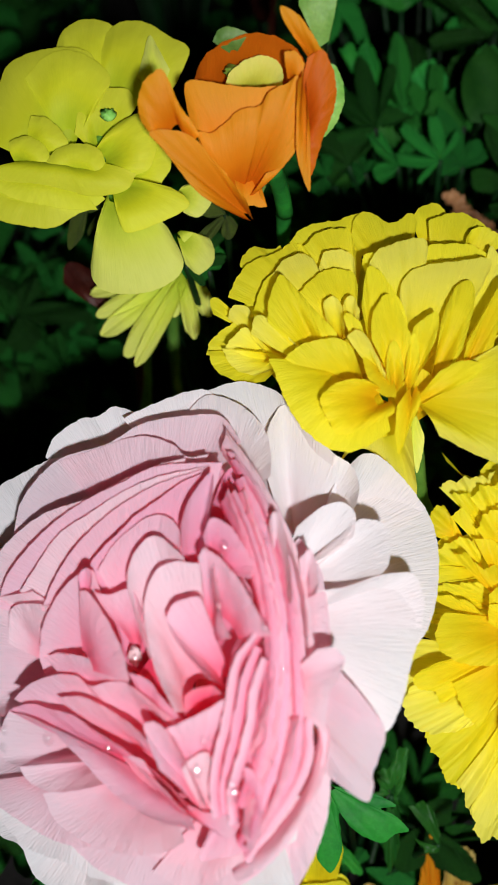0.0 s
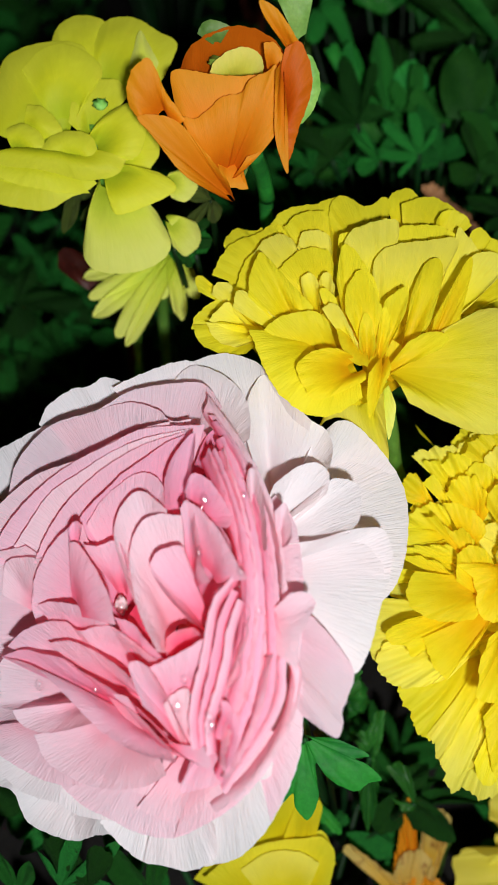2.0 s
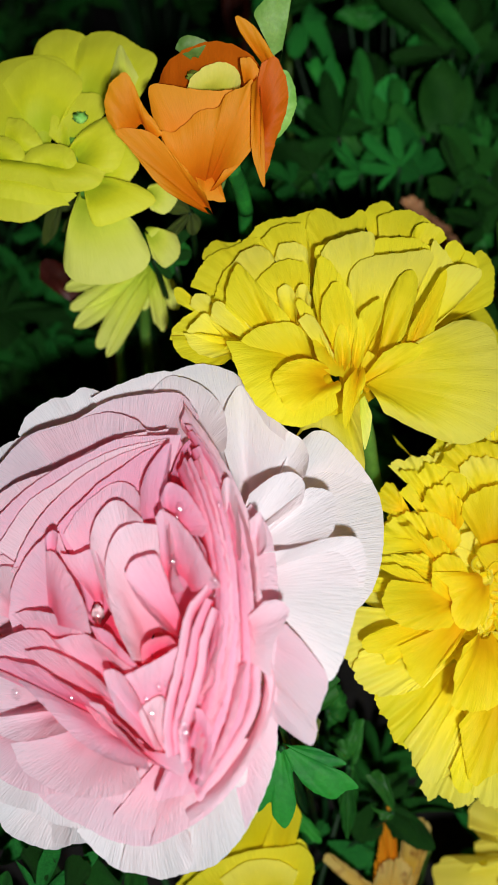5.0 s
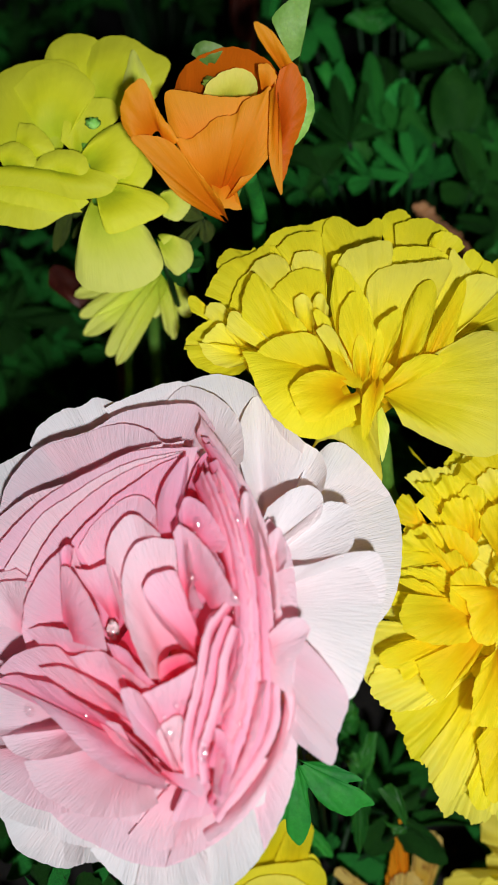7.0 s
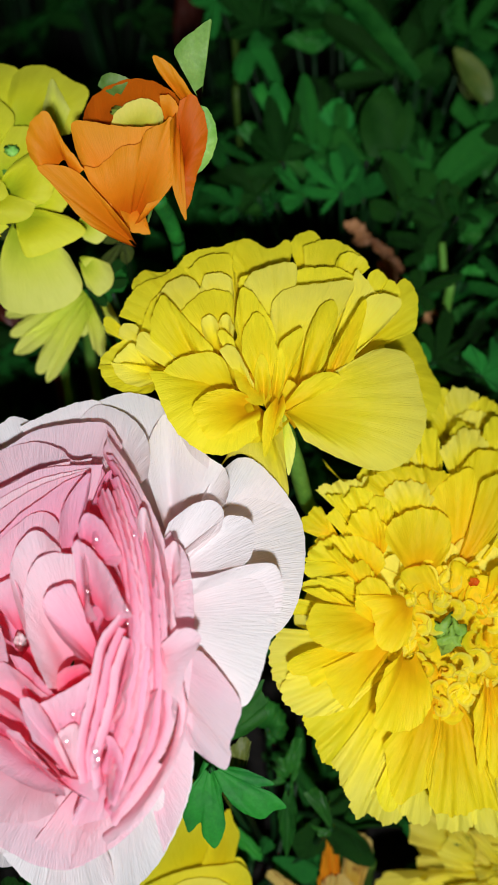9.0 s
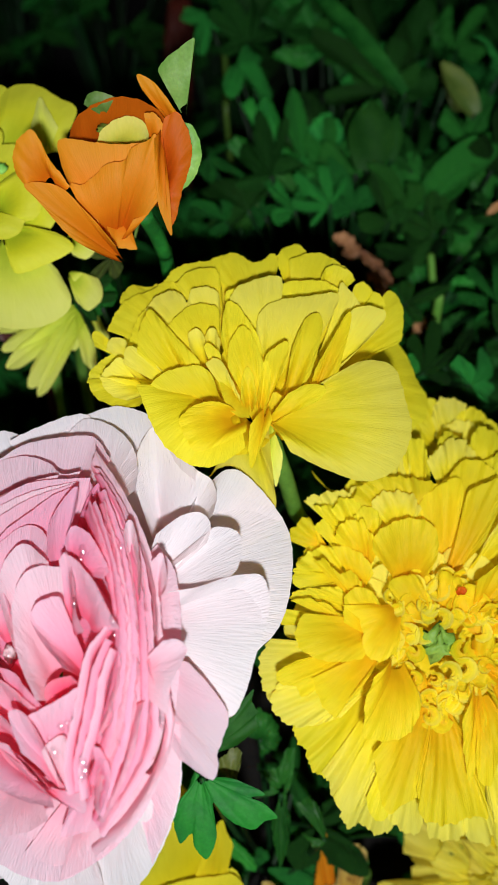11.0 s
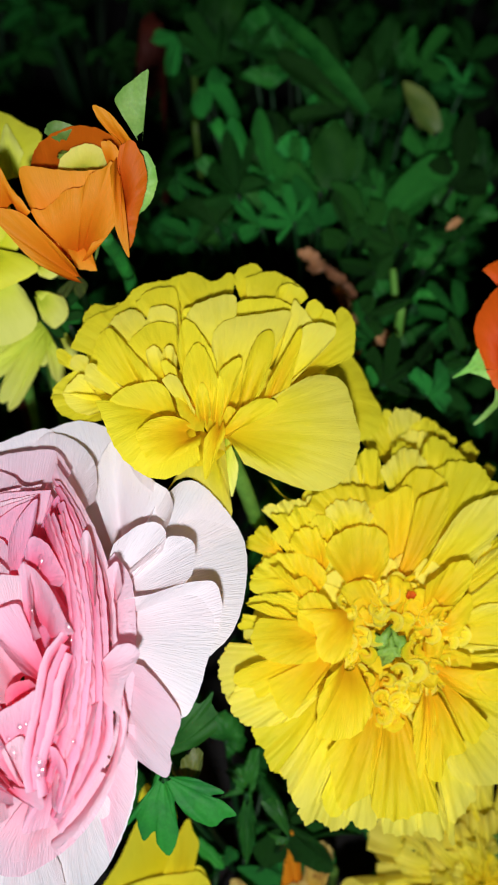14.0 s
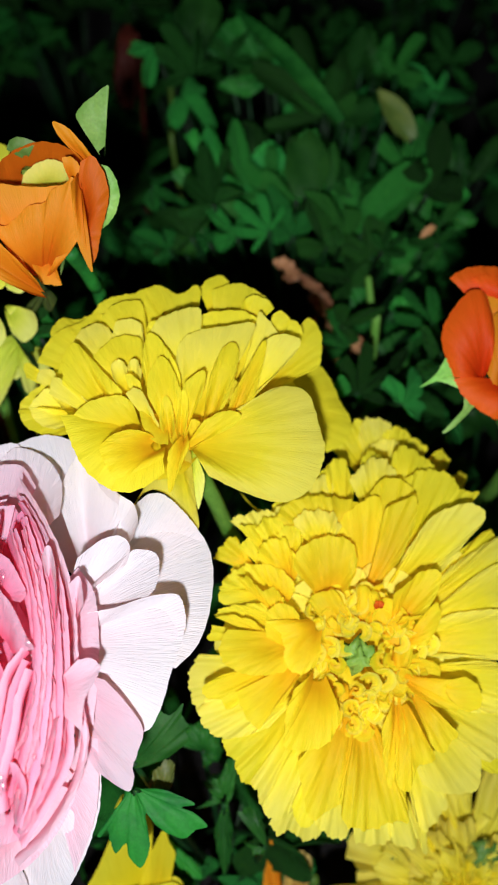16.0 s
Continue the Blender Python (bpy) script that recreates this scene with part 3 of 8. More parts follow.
rim_petal(pink, "pink", (2.6, -5.7, -14.1), ((-3.4, -18.4, -1.4), (-16.6, -15.3, -8.1), (-25.5, -2.5, -13.9), (-19.1, 13.2, -13.4)), base=0.4, swell=0)
rim_petal(pink, "pale", (-16.6, -26.1, -34.8), ((-57.9, -14.1, -34.4), (-56.0, -29.1, -33.7), (-48.1, -39.7, -29.7), (-35.4, -42.8, -22.4)), base=0.4)
rim_petal(pink, "pale", (-13.3, -9.2, -25.1), ((-31.8, -18.9, -14.0), (-47.1, -17.7, -23.5), (-51.2, -4.4, -26.5), (-41.9, 8.4, -22.1), (-27.3, 13.1, -14.8)), base=0.4)
rim_petal(pink, "pale", (15.5, -23.2, -8.5), ((-28.1, -33.4, -18.6), (-12.6, -45.4, -11.7), (11.4, -49.6, -1.5), (29.3, -41.4, 5.3), (39.4, -26.4, 7.6)), base=0.4)
rim_petal(pink, "white", (-1.1, 27.5, -47.9), ((-30.1, 46.3, -42.4), (-28.0, 51.9, -44.0), (-20.8, 57.0, -43.9), (-15.4, 57.8, -42.6), (-10.7, 60.6, -42.8), (-4.1, 58.8, -40.2)), rag=0.1, wave=0.4, label="blush-white outer petal")
rim_petal(pink, "white", (-24.1, 11.7, -47.2), ((-57.2, 18.9, -45.6), (-46.3, 35.7, -44.1), (-36.9, 41.6, -41.6), (-29.6, 45.2, -39.9), (-25.2, 46.5, -38.8)), rag=0.1, wave=0.4, label="blush-white outer petal")
rim_petal(pink, "white", (13.5, 38.2, -41.6), ((-7.5, 57.0, -36.3), (-3.9, 58.9, -36.5), (3.5, 62.1, -36.9), (10.7, 64.6, -37.3), (16.6, 64.7, -36.9), (18.1, 60.5, -34.2)), rag=0.1, wave=0.4, label="blush-white outer petal")
rim_petal(pink, "white", (39.5, 22.6, -39.3), ((2.5, 51.7, -34.0), (8.7, 59.7, -36.8), (14.6, 63.9, -38.0), (21.0, 66.6, -38.5), (26.8, 67.2, -38.1), (34.7, 64.6, -35.9), (39.7, 59.6, -32.3), (44.8, 52.6, -27.5), (50.2, 47.0, -24.0)), swell=2, wave=0.4, label="blush-white outer petal")
rim_petal(pink, "white", (40.9, 23.1, -29.5), ((30.6, 47.2, -27.5), (33.6, 56.3, -32.3), (37.7, 60.5, -34.4), (44.9, 52.7, -29.2), (50.3, 47.1, -25.5), (54.1, 44.6, -23.8), (55.9, 39.6, -20.2), (54.7, 34.5, -16.2)), swell=2, wave=0.4, label="blush-white outer petal")
rim_petal(pink, "white", (22.5, 36.4, -31.6), ((8.3, 55.0, -32.9), (12.2, 60.9, -34.9), (16.6, 63.5, -35.2), (23.5, 61.4, -32.5), (28.6, 57.6, -29.1), (31.9, 52.7, -25.0), (33.0, 46.8, -20.4), (32.7, 42.0, -16.6)), swell=2, label="blush-white outer petal")
rim_petal(pink, "white", (-12.9, 7.1, -32.8), ((-57.6, 2.6, -35.9), (-46.0, 15.7, -31.0), (-37.8, 23.3, -28.3), (-29.9, 29.7, -26.2), (-20.8, 33.5, -23.4), (-14.3, 35.8, -21.7)), wave=0.4, label="blush-white outer petal")
rim_petal(pink, "pale", (0.5, 21.3, -33.1), ((-35.6, 26.3, -28.8), (-33.5, 35.7, -30.8), (-24.3, 45.7, -30.8), (-10.5, 50.1, -28.0), (-0.6, 55.7, -28.4), (12.8, 57.8, -27.3), (20.4, 57.2, -26.3), (25.4, 50.7, -22.0)), swell=0.9)
rim_petal(pink, "pale", (1.1, 23.3, -27.7), ((-24.0, 45.4, -29.6), (-12.8, 48.9, -27.2), (-6.1, 51.3, -26.4), (0.6, 52.1, -25.2), (7.6, 49.8, -22.5), (11.3, 46.8, -20.1), (16.8, 47.4, -19.7)), swell=0.9)
rim_petal(pink, "pale", (-7.0, 7.7, -26.6), ((-52.4, 5.0, -30.0), (-39.5, 20.6, -25.3), (-34.3, 26.3, -24.1), (-25.7, 32.4, -21.9), (-14.4, 36.3, -18.6), (-5.4, 40.9, -17.5), (4.2, 45.0, -17.0), (11.4, 46.7, -16.5)), swell=0.9)
rim_petal(pink, "pink", (1.7, 5.8, -22.4), ((-37.4, 7.8, -19.9), (-35.8, 15.1, -20.4), (-29.9, 23.2, -19.3), (-21.6, 31.0, -17.9), (-13.1, 36.6, -16.5), (-5.1, 40.4, -15.5), (4.4, 44.7, -15.1), (20.9, 45.7, -13.0)), swell=0.9)
rim_petal(pink, "pale", (0.4, 6.1, -19.9), ((-31.2, 12.5, -16.9), (-27.6, 18.0, -16.2), (-21.2, 27.1, -15.8), (-12.8, 32.8, -14.3), (-4.8, 38.0, -13.8), (4.6, 42.0, -13.1), (17.2, 44.6, -12.3)), swell=0.9)
rim_petal(pink, "pink", (-0.1, 6.0, -16.9), ((-24.6, 8.7, -11.9), (-21.2, 16.7, -12.0), (-15.8, 24.9, -12.0), (-8.7, 31.9, -11.8), (-3.0, 36.0, -11.5), (4.8, 40.3, -11.5), (16.6, 44.1, -11.4)), swell=0.9)
rim_petal(pink, "rose", (1.3, 6.6, -11.9), ((-12.2, 20.1, -7.9), (-8.9, 24.4, -7.9), (-3.4, 29.7, -7.9), (-1.0, 32.3, -8.3), (5.1, 36.6, -8.5), (11.2, 41.0, -9.5), (17.9, 43.6, -9.9)), swell=0.9)
rim_petal(pink, "pink", (2.5, 7.0, -8.3), ((-9.7, 19.2, -6.0), (-5.7, 25.8, -6.8), (0.4, 31.1, -6.9), (3.6, 32.8, -6.7), (7.5, 32.6, -5.6), (10.8, 29.1, -3.1), (11.5, 23.2, -0.3)), swell=0.9)
rim_petal(pink, "pale", (-24.9, -3.5, -18.3), ((-34.0, -0.4, -15.8), (-33.4, 8.1, -16.7), (-27.9, 10.0, -14.0), (-22.0, 10.0, -10.9)), swell=0.45)
rim_petal(pink, "pink", (-6.5, -1.5, -12.1), ((-23.5, -0.7, -7.2), (-23.6, 4.6, -7.9), (-21.9, 9.1, -7.9), (-18.6, 14.5, -7.4), (-13.8, 19.0, -6.4), (-10.4, 19.8, -5.2)), swell=0.9)
rim_petal(pink, "pink", (0.5, 2.1, -3.3), ((-9.9, 14.6, -2.8), (-5.4, 14.6, -0.9), (-0.7, 16.0, 0.6), (2.9, 10.7, 3.6)), swell=0.3)
rim_petal(pink, "rose", (-11.7, 11.8, -4.5), ((-13.2, 15.8, -1.4), (-13.5, 18.7, -2.4), (-11.7, 20.8, -2.3), (-9.9, 19.5, -1.0), (-10.3, 15.9, -0.1)), swell=0.3)
rim_petal(pink, "pink", (-10.4, -0.5, 0.8), ((-13.0, 15.5, -1.3), (-10.4, 15.0, 0.1), (-5.2, 9.0, 4.1), (-1.4, 2.2, 7.3), (0.2, -3.5, 9.1)), swell=0.6)
rim_petal(pink, "rose", (13.1, 8.0, -3.4), ((11.2, 31.9, 0.1), (13.5, 37.9, -2.6), (18.2, 43.5, -5.0), (18.5, 38.1, -1.8), (17.1, 29.0, 2.8), (16.1, 22.2, 5.8)), swell=0.6)
rim_petal(pink, "pale", (11.3, -6.9, -3.5), ((4.5, 2.0, 7.6), (0.6, 11.0, 3.8), (-1.4, 17.5, 1.0), (-0.5, 23.2, -0.8), (2.6, 27.5, -1.5), (6.1, 28.3, -0.8), (12.1, 24.0, 2.8)), swell=0.9)
rim_petal(pink, "pale", (15.0, -7.7, 1.8), ((10.8, -9.2, 12.9), (6.0, -0.3, 9.7), (3.5, 9.3, 6.4), (3.3, 14.9, 4.6), (5.5, 20.6, 3.3), (9.9, 23.0, 3.6), (16.4, 22.7, 5.4)), swell=0.9)
rim_petal(pink, "pink", (22.2, -4.4, 6.4), ((18.1, -1.1, 14.9), (12.6, 4.3, 12.0), (9.3, 8.8, 9.6), (8.7, 11.7, 8.5), (10.9, 14.5, 8.3), (15.9, 15.7, 9.2), (17.9, 12.9, 10.7)), swell=0.9)
rim_petal(pink, "deep", (16.9, -9.6, 9.1), ((12.8, -10.5, 11.6), (13.2, -5.7, 11.1), (18.9, -3.5, 12.4), (22.0, -5.6, 13.6)), swell=-1)
rim_petal(pink, "pink", (17.5, -22.8, 13.0), ((8.5, -13.0, 13.4), (13.1, -10.5, 14.9), (17.9, -7.8, 16.1), (22.3, -5.2, 16.9), (22.9, -8.6, 17.6), (21.5, -14.6, 18.0)), swell=0.6)
rim_petal(pink, "pink", (-9.7, -10.7, -3.7), ((-23.0, -1.6, -6.6), (-18.1, -0.1, -4.2), (-10.6, -0.4, -0.3), (-5.0, -2.5, 2.8), (-0.6, -5.2, 5.2)), swell=0.6)
rim_petal(pink, "rose", (6.5, -14.7, 5.3), ((-0.6, -2.3, 5.1), (4.3, -3.5, 7.4), (8.1, -7.4, 9.5), (12.8, -11.5, 11.7)), swell=0.3)
rim_petal(pink, "pink", (3.7, -22.8, -4.1), ((-31.0, -12.9, -9.9), (-26.3, -8.4, -7.2), (-19.3, -5.3, -3.5), (-13.6, -4.8, -0.5), (-10.0, -6.5, 1.6), (-4.6, -4.8, 4.0), (0.3, -5.2, 6.4), (11.4, -12.2, 11.7)), swell=0.6)
rim_petal(pink, "pink", (9.6, -25.4, 2.9), ((-19.0, -10.6, -2.2), (-13.4, -9.3, 0.8), (-8.5, -10.0, 3.4), (-2.9, -12.3, 6.4), (2.5, -15.3, 9.0), (6.5, -18.8, 10.9)), swell=0.6)
rim_petal(pink, "rose", (4.4, -27.2, 1.7), ((-32.5, -15.6, -9.5), (-25.9, -12.8, -5.6), (-19.5, -13.2, -1.8), (-13.9, -13.6, 1.3), (-8.1, -16.4, 4.5), (-1.2, -19.3, 7.9), (7.2, -24.0, 11.7), (15.8, -31.6, 14.6)), swell=0.45)
rim_petal(pink, "pink", (6.1, -29.7, 1.6), ((-32.3, -15.4, -8.9), (-22.8, -16.6, -3.2), (-16.0, -20.8, 0.7), (-9.9, -25.5, 3.8), (-2.9, -30.7, 7.1), (6.1, -34.1, 11.0), (15.5, -35.1, 14.7)), swell=0.6)
rim_petal(pink, "pink", (10.4, -30.9, 11.3), ((3.5, -20.3, 11.5), (-0.1, -20.3, 9.8), (7.0, -25.1, 12.9), (14.2, -31.3, 15.4), (23.1, -35.2, 18.0), (23.4, -30.1, 18.6)), swell=0.6)
rim_petal(pink, "pink", (18.4, -31.6, 11.4), ((7.6, -21.5, 14.0), (4.9, -15.4, 12.8), (4.0, -12.2, 12.2), (6.4, -11.1, 13.1), (9.9, -13.3, 14.7), (13.7, -19.2, 16.5), (17.4, -27.0, 17.6)), swell=0.75)
rim_petal(pink, "pale", (18.5, -33.6, 12.6), ((12.5, -21.4, 14.4), (14.5, -18.7, 15.2), (18.4, -17.0, 16.4), (20.1, -21.3, 17.1)), swell=0.45)
rim_petal(pink, "pale", (-8.9, -26.0, -12.9), ((-32.3, -15.7, -11.4), (-35.5, -22.6, -13.5), (-34.7, -28.8, -13.4), (-30.0, -29.9, -10.6), (-22.8, -27.9, -6.2), (-9.6, -24.3, 1.5)), swell=0.6)
rim_petal(pink, "pale", (-6.7, -26.8, -8.3), ((-30.0, -30.5, -11.9), (-27.9, -33.6, -11.0), (-23.5, -34.9, -8.5), (-18.8, -34.6, -5.8), (-10.4, -31.5, -0.8), (-3.0, -28.3, 3.2)), swell=0.6)
rim_petal(pink, "pale", (2.8, -33.0, -5.9), ((-23.4, -35.8, -8.5), (-21.1, -41.1, -8.0), (-17.8, -43.7, -6.5), (-8.7, -46.6, -2.2), (-0.6, -46.2, 2.0), (7.1, -44.0, 5.9), (12.8, -40.1, 8.9)), swell=0.9)
rim_petal(pink, "pale", (-18.7, -36.7, -19.0), ((-48.1, -40.6, -27.1), (-35.6, -45.3, -20.1), (-28.3, -47.8, -16.2), (-21.8, -49.3, -12.7), (-14.9, -49.2, -8.9), (-8.8, -47.6, -5.4)), swell=0.6)
rim_petal(pink, "white", (-13.0, -42.8, -23.3), ((-41.8, -48.2, -27.9), (-32.5, -55.1, -23.7), (-25.9, -56.7, -20.3), (-19.5, -56.8, -16.7), (-12.6, -59.0, -13.6), (-2.6, -58.5, -8.6)), swell=2, wave=0.4, label="blush-white outer petal")
rim_petal(pink, "white", (-12.1, -50.8, -38.3), ((-55.0, -52.6, -44.4), (-42.9, -59.3, -38.5), (-36.0, -60.7, -34.8), (-32.6, -68.1, -34.6), (-27.6, -70.8, -32.5), (-17.0, -71.7, -27.3), (-10.1, -68.3, -23.0)), rag=0.1, swell=2, wave=0.4, label="blush-white outer petal")
rim_petal(pink, "white", (-2.6, -50.1, -30.7), ((-32.3, -68.0, -36.7), (-24.6, -71.0, -32.6), (-17.1, -71.5, -28.1), (-10.1, -68.3, -23.0), (-3.0, -66.4, -18.4), (-1.3, -69.2, -17.5)), rag=0.1, wave=0.4, label="blush-white outer petal")
rim_petal(pink, "pale", (10.9, -36.6, -7.7), ((-17.7, -51.2, -14.2), (-11.0, -55.4, -11.0), (-4.0, -57.1, -7.5), (4.0, -59.4, -3.9), (13.9, -58.7, 0.8), (22.9, -52.7, 5.8), (30.0, -46.5, 9.5)), swell=0.9)
rim_petal(pink, "pale", (26.4, -29.8, 5.7), ((14.0, -58.2, 1.9), (23.0, -52.5, 6.4), (30.0, -46.5, 9.5), (36.4, -38.5, 11.9), (41.3, -29.1, 12.9)), swell=0.9)
rim_petal(pink, "white", (10.1, -44.2, -17.2), ((-7.4, -61.7, -15.9), (-1.2, -67.6, -14.6), (4.5, -70.9, -13.0), (11.0, -70.9, -10.5), (16.6, -71.3, -8.6)), rag=0.1, wave=0.4, label="blush-white outer petal")
rim_petal(pink, "white", (15.4, -43.2, -9.2), ((4.7, -70.5, -12.0), (11.0, -70.5, -9.5), (16.7, -70.9, -7.6), (21.9, -68.1, -5.1), (25.0, -63.8, -3.0), (24.2, -57.0, -1.5)), rag=0.1, wave=0.4, label="blush-white outer petal")
rim_petal(pink, "white", (30.8, -30.7, -2.5), ((21.0, -69.6, -6.7), (29.2, -66.1, -3.4), (34.6, -60.4, -0.7), (38.4, -54.5, 1.2), (42.7, -45.1, 3.2), (45.4, -36.1, 4.1), (46.0, -27.4, 4.0)), rag=0.1, swell=3, wave=0.4, label="blush-white outer petal")
rim_petal(pink, "pale", (32.3, -20.6, 2.2), ((38.3, -53.8, 3.2), (42.6, -44.4, 5.3), (45.3, -35.5, 6.1), (46.1, -26.9, 6.0), (45.9, -17.8, 5.1)), swell=0.6)
rim_petal(pink, "pink", (26.5, -27.3, 6.8), ((18.4, -36.4, 11.0), (16.1, -43.8, 9.1), (20.9, -42.7, 10.9), (26.0, -40.6, 12.7), (31.3, -35.2, 14.7)), swell=0.6)
rim_petal(pink, "pale", (22.0, -33.5, 2.9), ((3.8, -52.8, -3.1), (11.6, -54.7, 0.4), (18.5, -51.8, 4.3), (24.5, -46.2, 8.0), (30.2, -38.7, 11.3), (34.7, -31.7, 13.4)), swell=0.6)
rim_petal(pink, "pale", (36.4, 10.6, 0.8), ((21.6, 54.0, -17.0), (30.0, 42.7, -9.6), (36.9, 30.5, -2.5), (40.8, 19.0, 3.4), (42.5, 3.9, 9.7), (44.1, -8.2, 13.2), (45.3, -16.2, 14.7), (42.0, -27.8, 15.5)), swell=1.2, rag=0.12, base=0.95)
rim_petal(pink, "pale", (37.0, -24.4, 9.3), ((42.4, 1.3, 11.1), (44.1, -8.1, 13.7), (45.2, -16.1, 15.2), (42.0, -27.7, 16.0), (33.8, -40.4, 14.1), (24.8, -48.9, 10.4)), swell=1.2, rag=0.12, base=0.95)
rim_petal(pink, "pink", (33.0, 5.3, 4.0), ((23.6, 48.2, -12.0), (30.9, 38.0, -5.5), (36.1, 26.2, 1.2), (38.8, 15.0, 6.7), (40.0, 2.7, 11.5), (41.2, -10.6, 15.0), (39.9, -22.6, 16.5), (27.1, -43.3, 12.9)), swell=1.2, rag=0.12, base=0.95)
rim_petal(pink, "rose", (32.0, 5.7, 6.6), ((24.6, 46.5, -8.2), (30.2, 38.0, -2.8), (35.0, 26.3, 3.9), (37.7, 15.2, 9.4), (38.9, 3.2, 14.2), (39.3, -10.0, 17.7), (37.3, -21.9, 18.9), (26.9, -40.6, 15.8)), swell=1.2, rag=0.12, base=0.95)
rim_petal(pink, "pink", (31.4, 5.0, 5.4), ((25.2, 45.8, -9.0), (30.9, 34.7, -2.2), (34.5, 23.4, 4.1), (36.6, 12.4, 9.2), (37.7, 1.6, 13.2), (37.2, -9.0, 15.9), (35.6, -19.6, 17.2), (27.9, -38.4, 15.1)), swell=1.2, rag=0.12, base=0.95)
rim_petal(pink, "rose", (30.5, 4.4, 9.0), ((25.8, 42.6, -3.7), (30.6, 31.9, 2.9), (33.7, 21.4, 8.6), (35.6, 11.4, 13.2), (36.1, 1.5, 16.8), (35.2, -8.3, 19.2), (33.5, -18.8, 20.4), (27.5, -36.2, 18.6)), swell=1.2, rag=0.12, base=0.95)
rim_petal(pink, "pink", (29.8, 3.6, 10.2), ((26.5, 39.5, -0.8), (30.2, 29.3, 5.3), (33.0, 19.6, 10.5), (34.8, 10.2, 14.7), (35.1, 1.0, 17.9), (34.0, -8.1, 20.0), (32.2, -17.3, 21.0), (27.2, -35.5, 19.6)), swell=1.2, rag=0.12, base=0.95)
rim_petal(pink, "rose", (28.4, 5.5, 10.9), ((24.3, 39.5, 0.5), (28.3, 30.1, 6.2), (31.5, 20.5, 11.4), (33.5, 11.7, 15.5), (34.0, 2.5, 18.8), (33.0, -6.5, 21.1), (30.8, -15.7, 22.1), (26.5, -27.9, 21.4)), swell=1.2, rag=0.12, base=0.95)
rim_petal(pink, "rose", (27.2, 7.0, 8.8), ((22.6, 39.5, -1.1), (26.5, 30.8, 4.3), (30.2, 20.9, 9.6), (32.3, 12.8, 13.4), (33.1, 3.6, 16.9), (31.9, -5.5, 19.3), (29.5, -14.8, 20.3), (25.9, -21.9, 19.9)), swell=1.2, rag=0.12, base=0.95)
rim_petal(pink, "pale", (35.0, 15.4, 3.3), ((31.9, 30.8, 5.0), (32.5, 33.8, 3.3), (33.7, 34.4, 2.9), (35.4, 30.8, 5.0), (36.7, 22.4, 9.6), (36.9, 15.3, 13.0)), swell=0.3)
rim_petal(pink, "rose", (19.6, 22.8, 4.6), ((16.9, 29.1, 5.7), (18.5, 33.1, 3.9), (22.9, 31.5, 5.4), (26.6, 26.6, 8.4), (28.9, 22.2, 10.9), (27.4, 20.3, 11.7)), swell=0.45)
rim_petal(pink, "pink", (23.5, 9.0, 10.4), ((17.6, 26.6, 8.6), (21.0, 24.7, 10.2), (26.1, 19.2, 13.6), (29.6, 13.2, 16.6), (32.4, 9.0, 18.5)), swell=0.45)
rim_petal(pink, "pink", (19.2, 8.1, 8.5), ((15.7, 24.9, 8.1), (18.0, 26.6, 7.7), (20.4, 19.7, 11.4), (21.3, 12.3, 14.6), (23.6, 8.1, 16.5)), swell=0.3)
rim_petal(pink, "pink", (23.7, -10.8, 16.4), ((28.4, 9.3, 15.9), (24.0, 3.6, 17.0), (22.4, -3.0, 18.3), (21.3, -9.6, 19.2), (19.3, -17.7, 19.3), (18.6, -24.5, 19.1), (19.4, -30.5, 19.0)), swell=1.2, rag=0.12, base=0.95)
rim_petal(pink, "rose", (25.8, -12.1, 16.0), ((28.6, 6.2, 15.9), (25.6, -0.4, 17.4), (24.3, -7.0, 18.5), (22.7, -15.0, 19.1), (21.0, -23.2, 19.0), (21.3, -29.8, 18.8)), swell=1.2, rag=0.12, base=0.95)
rim_petal(pink, "pink", (27.6, -13.5, 18.9), ((30.0, 4.5, 19.0), (27.5, -2.6, 20.6), (26.5, -9.1, 21.6), (24.8, -15.7, 22.0), (22.5, -23.8, 21.6), (23.1, -30.9, 21.4)), swell=1.2, rag=0.12, base=0.95)
rim_petal(pink, "pink", (27.3, -12.7, 14.5), ((33.3, 2.5, 18.4), (32.2, -5.3, 20.3), (29.7, -13.2, 21.2), (26.2, -17.6, 20.9), (24.6, -23.3, 20.6)), swell=1.2, rag=0.12, base=0.95)
rim_petal(pink, "pink", (28.9, -19.5, 15.7), ((33.8, -3.5, 20.3), (33.0, -10.5, 21.6), (30.8, -17.1, 22.0), (28.8, -25.1, 21.8), (27.3, -34.0, 20.9)), swell=1.2, rag=0.12, base=0.95)
rim_petal(pink, "pink", (31.8, -25.3, 14.6), ((38.2, -8.2, 19.8), (35.8, -20.0, 21.2), (32.1, -29.5, 20.6), (27.9, -37.3, 18.9)), swell=1.2, rag=0.12, base=0.95)
rim_petal(pink, "pink", (31.6, 27.3, -4.9), ((26.0, 43.3, -8.1), (30.2, 38.0, -4.8), (33.0, 31.2, -0.8), (35.9, 24.5, 2.8), (37.2, 18.2, 5.9), (38.0, 11.5, 8.9)), swell=0.8, rag=0.2, base=0.95)
rim_petal(pink, "pink", (36.9, -12.1, 9.9), ((38.6, 4.6, 12.0), (39.5, -1.6, 14.0), (40.4, -7.8, 15.6), (39.4, -13.8, 16.6), (39.0, -19.5, 17.3), (34.6, -27.1, 17.0)), swell=0.8, rag=0.2, base=0.95)
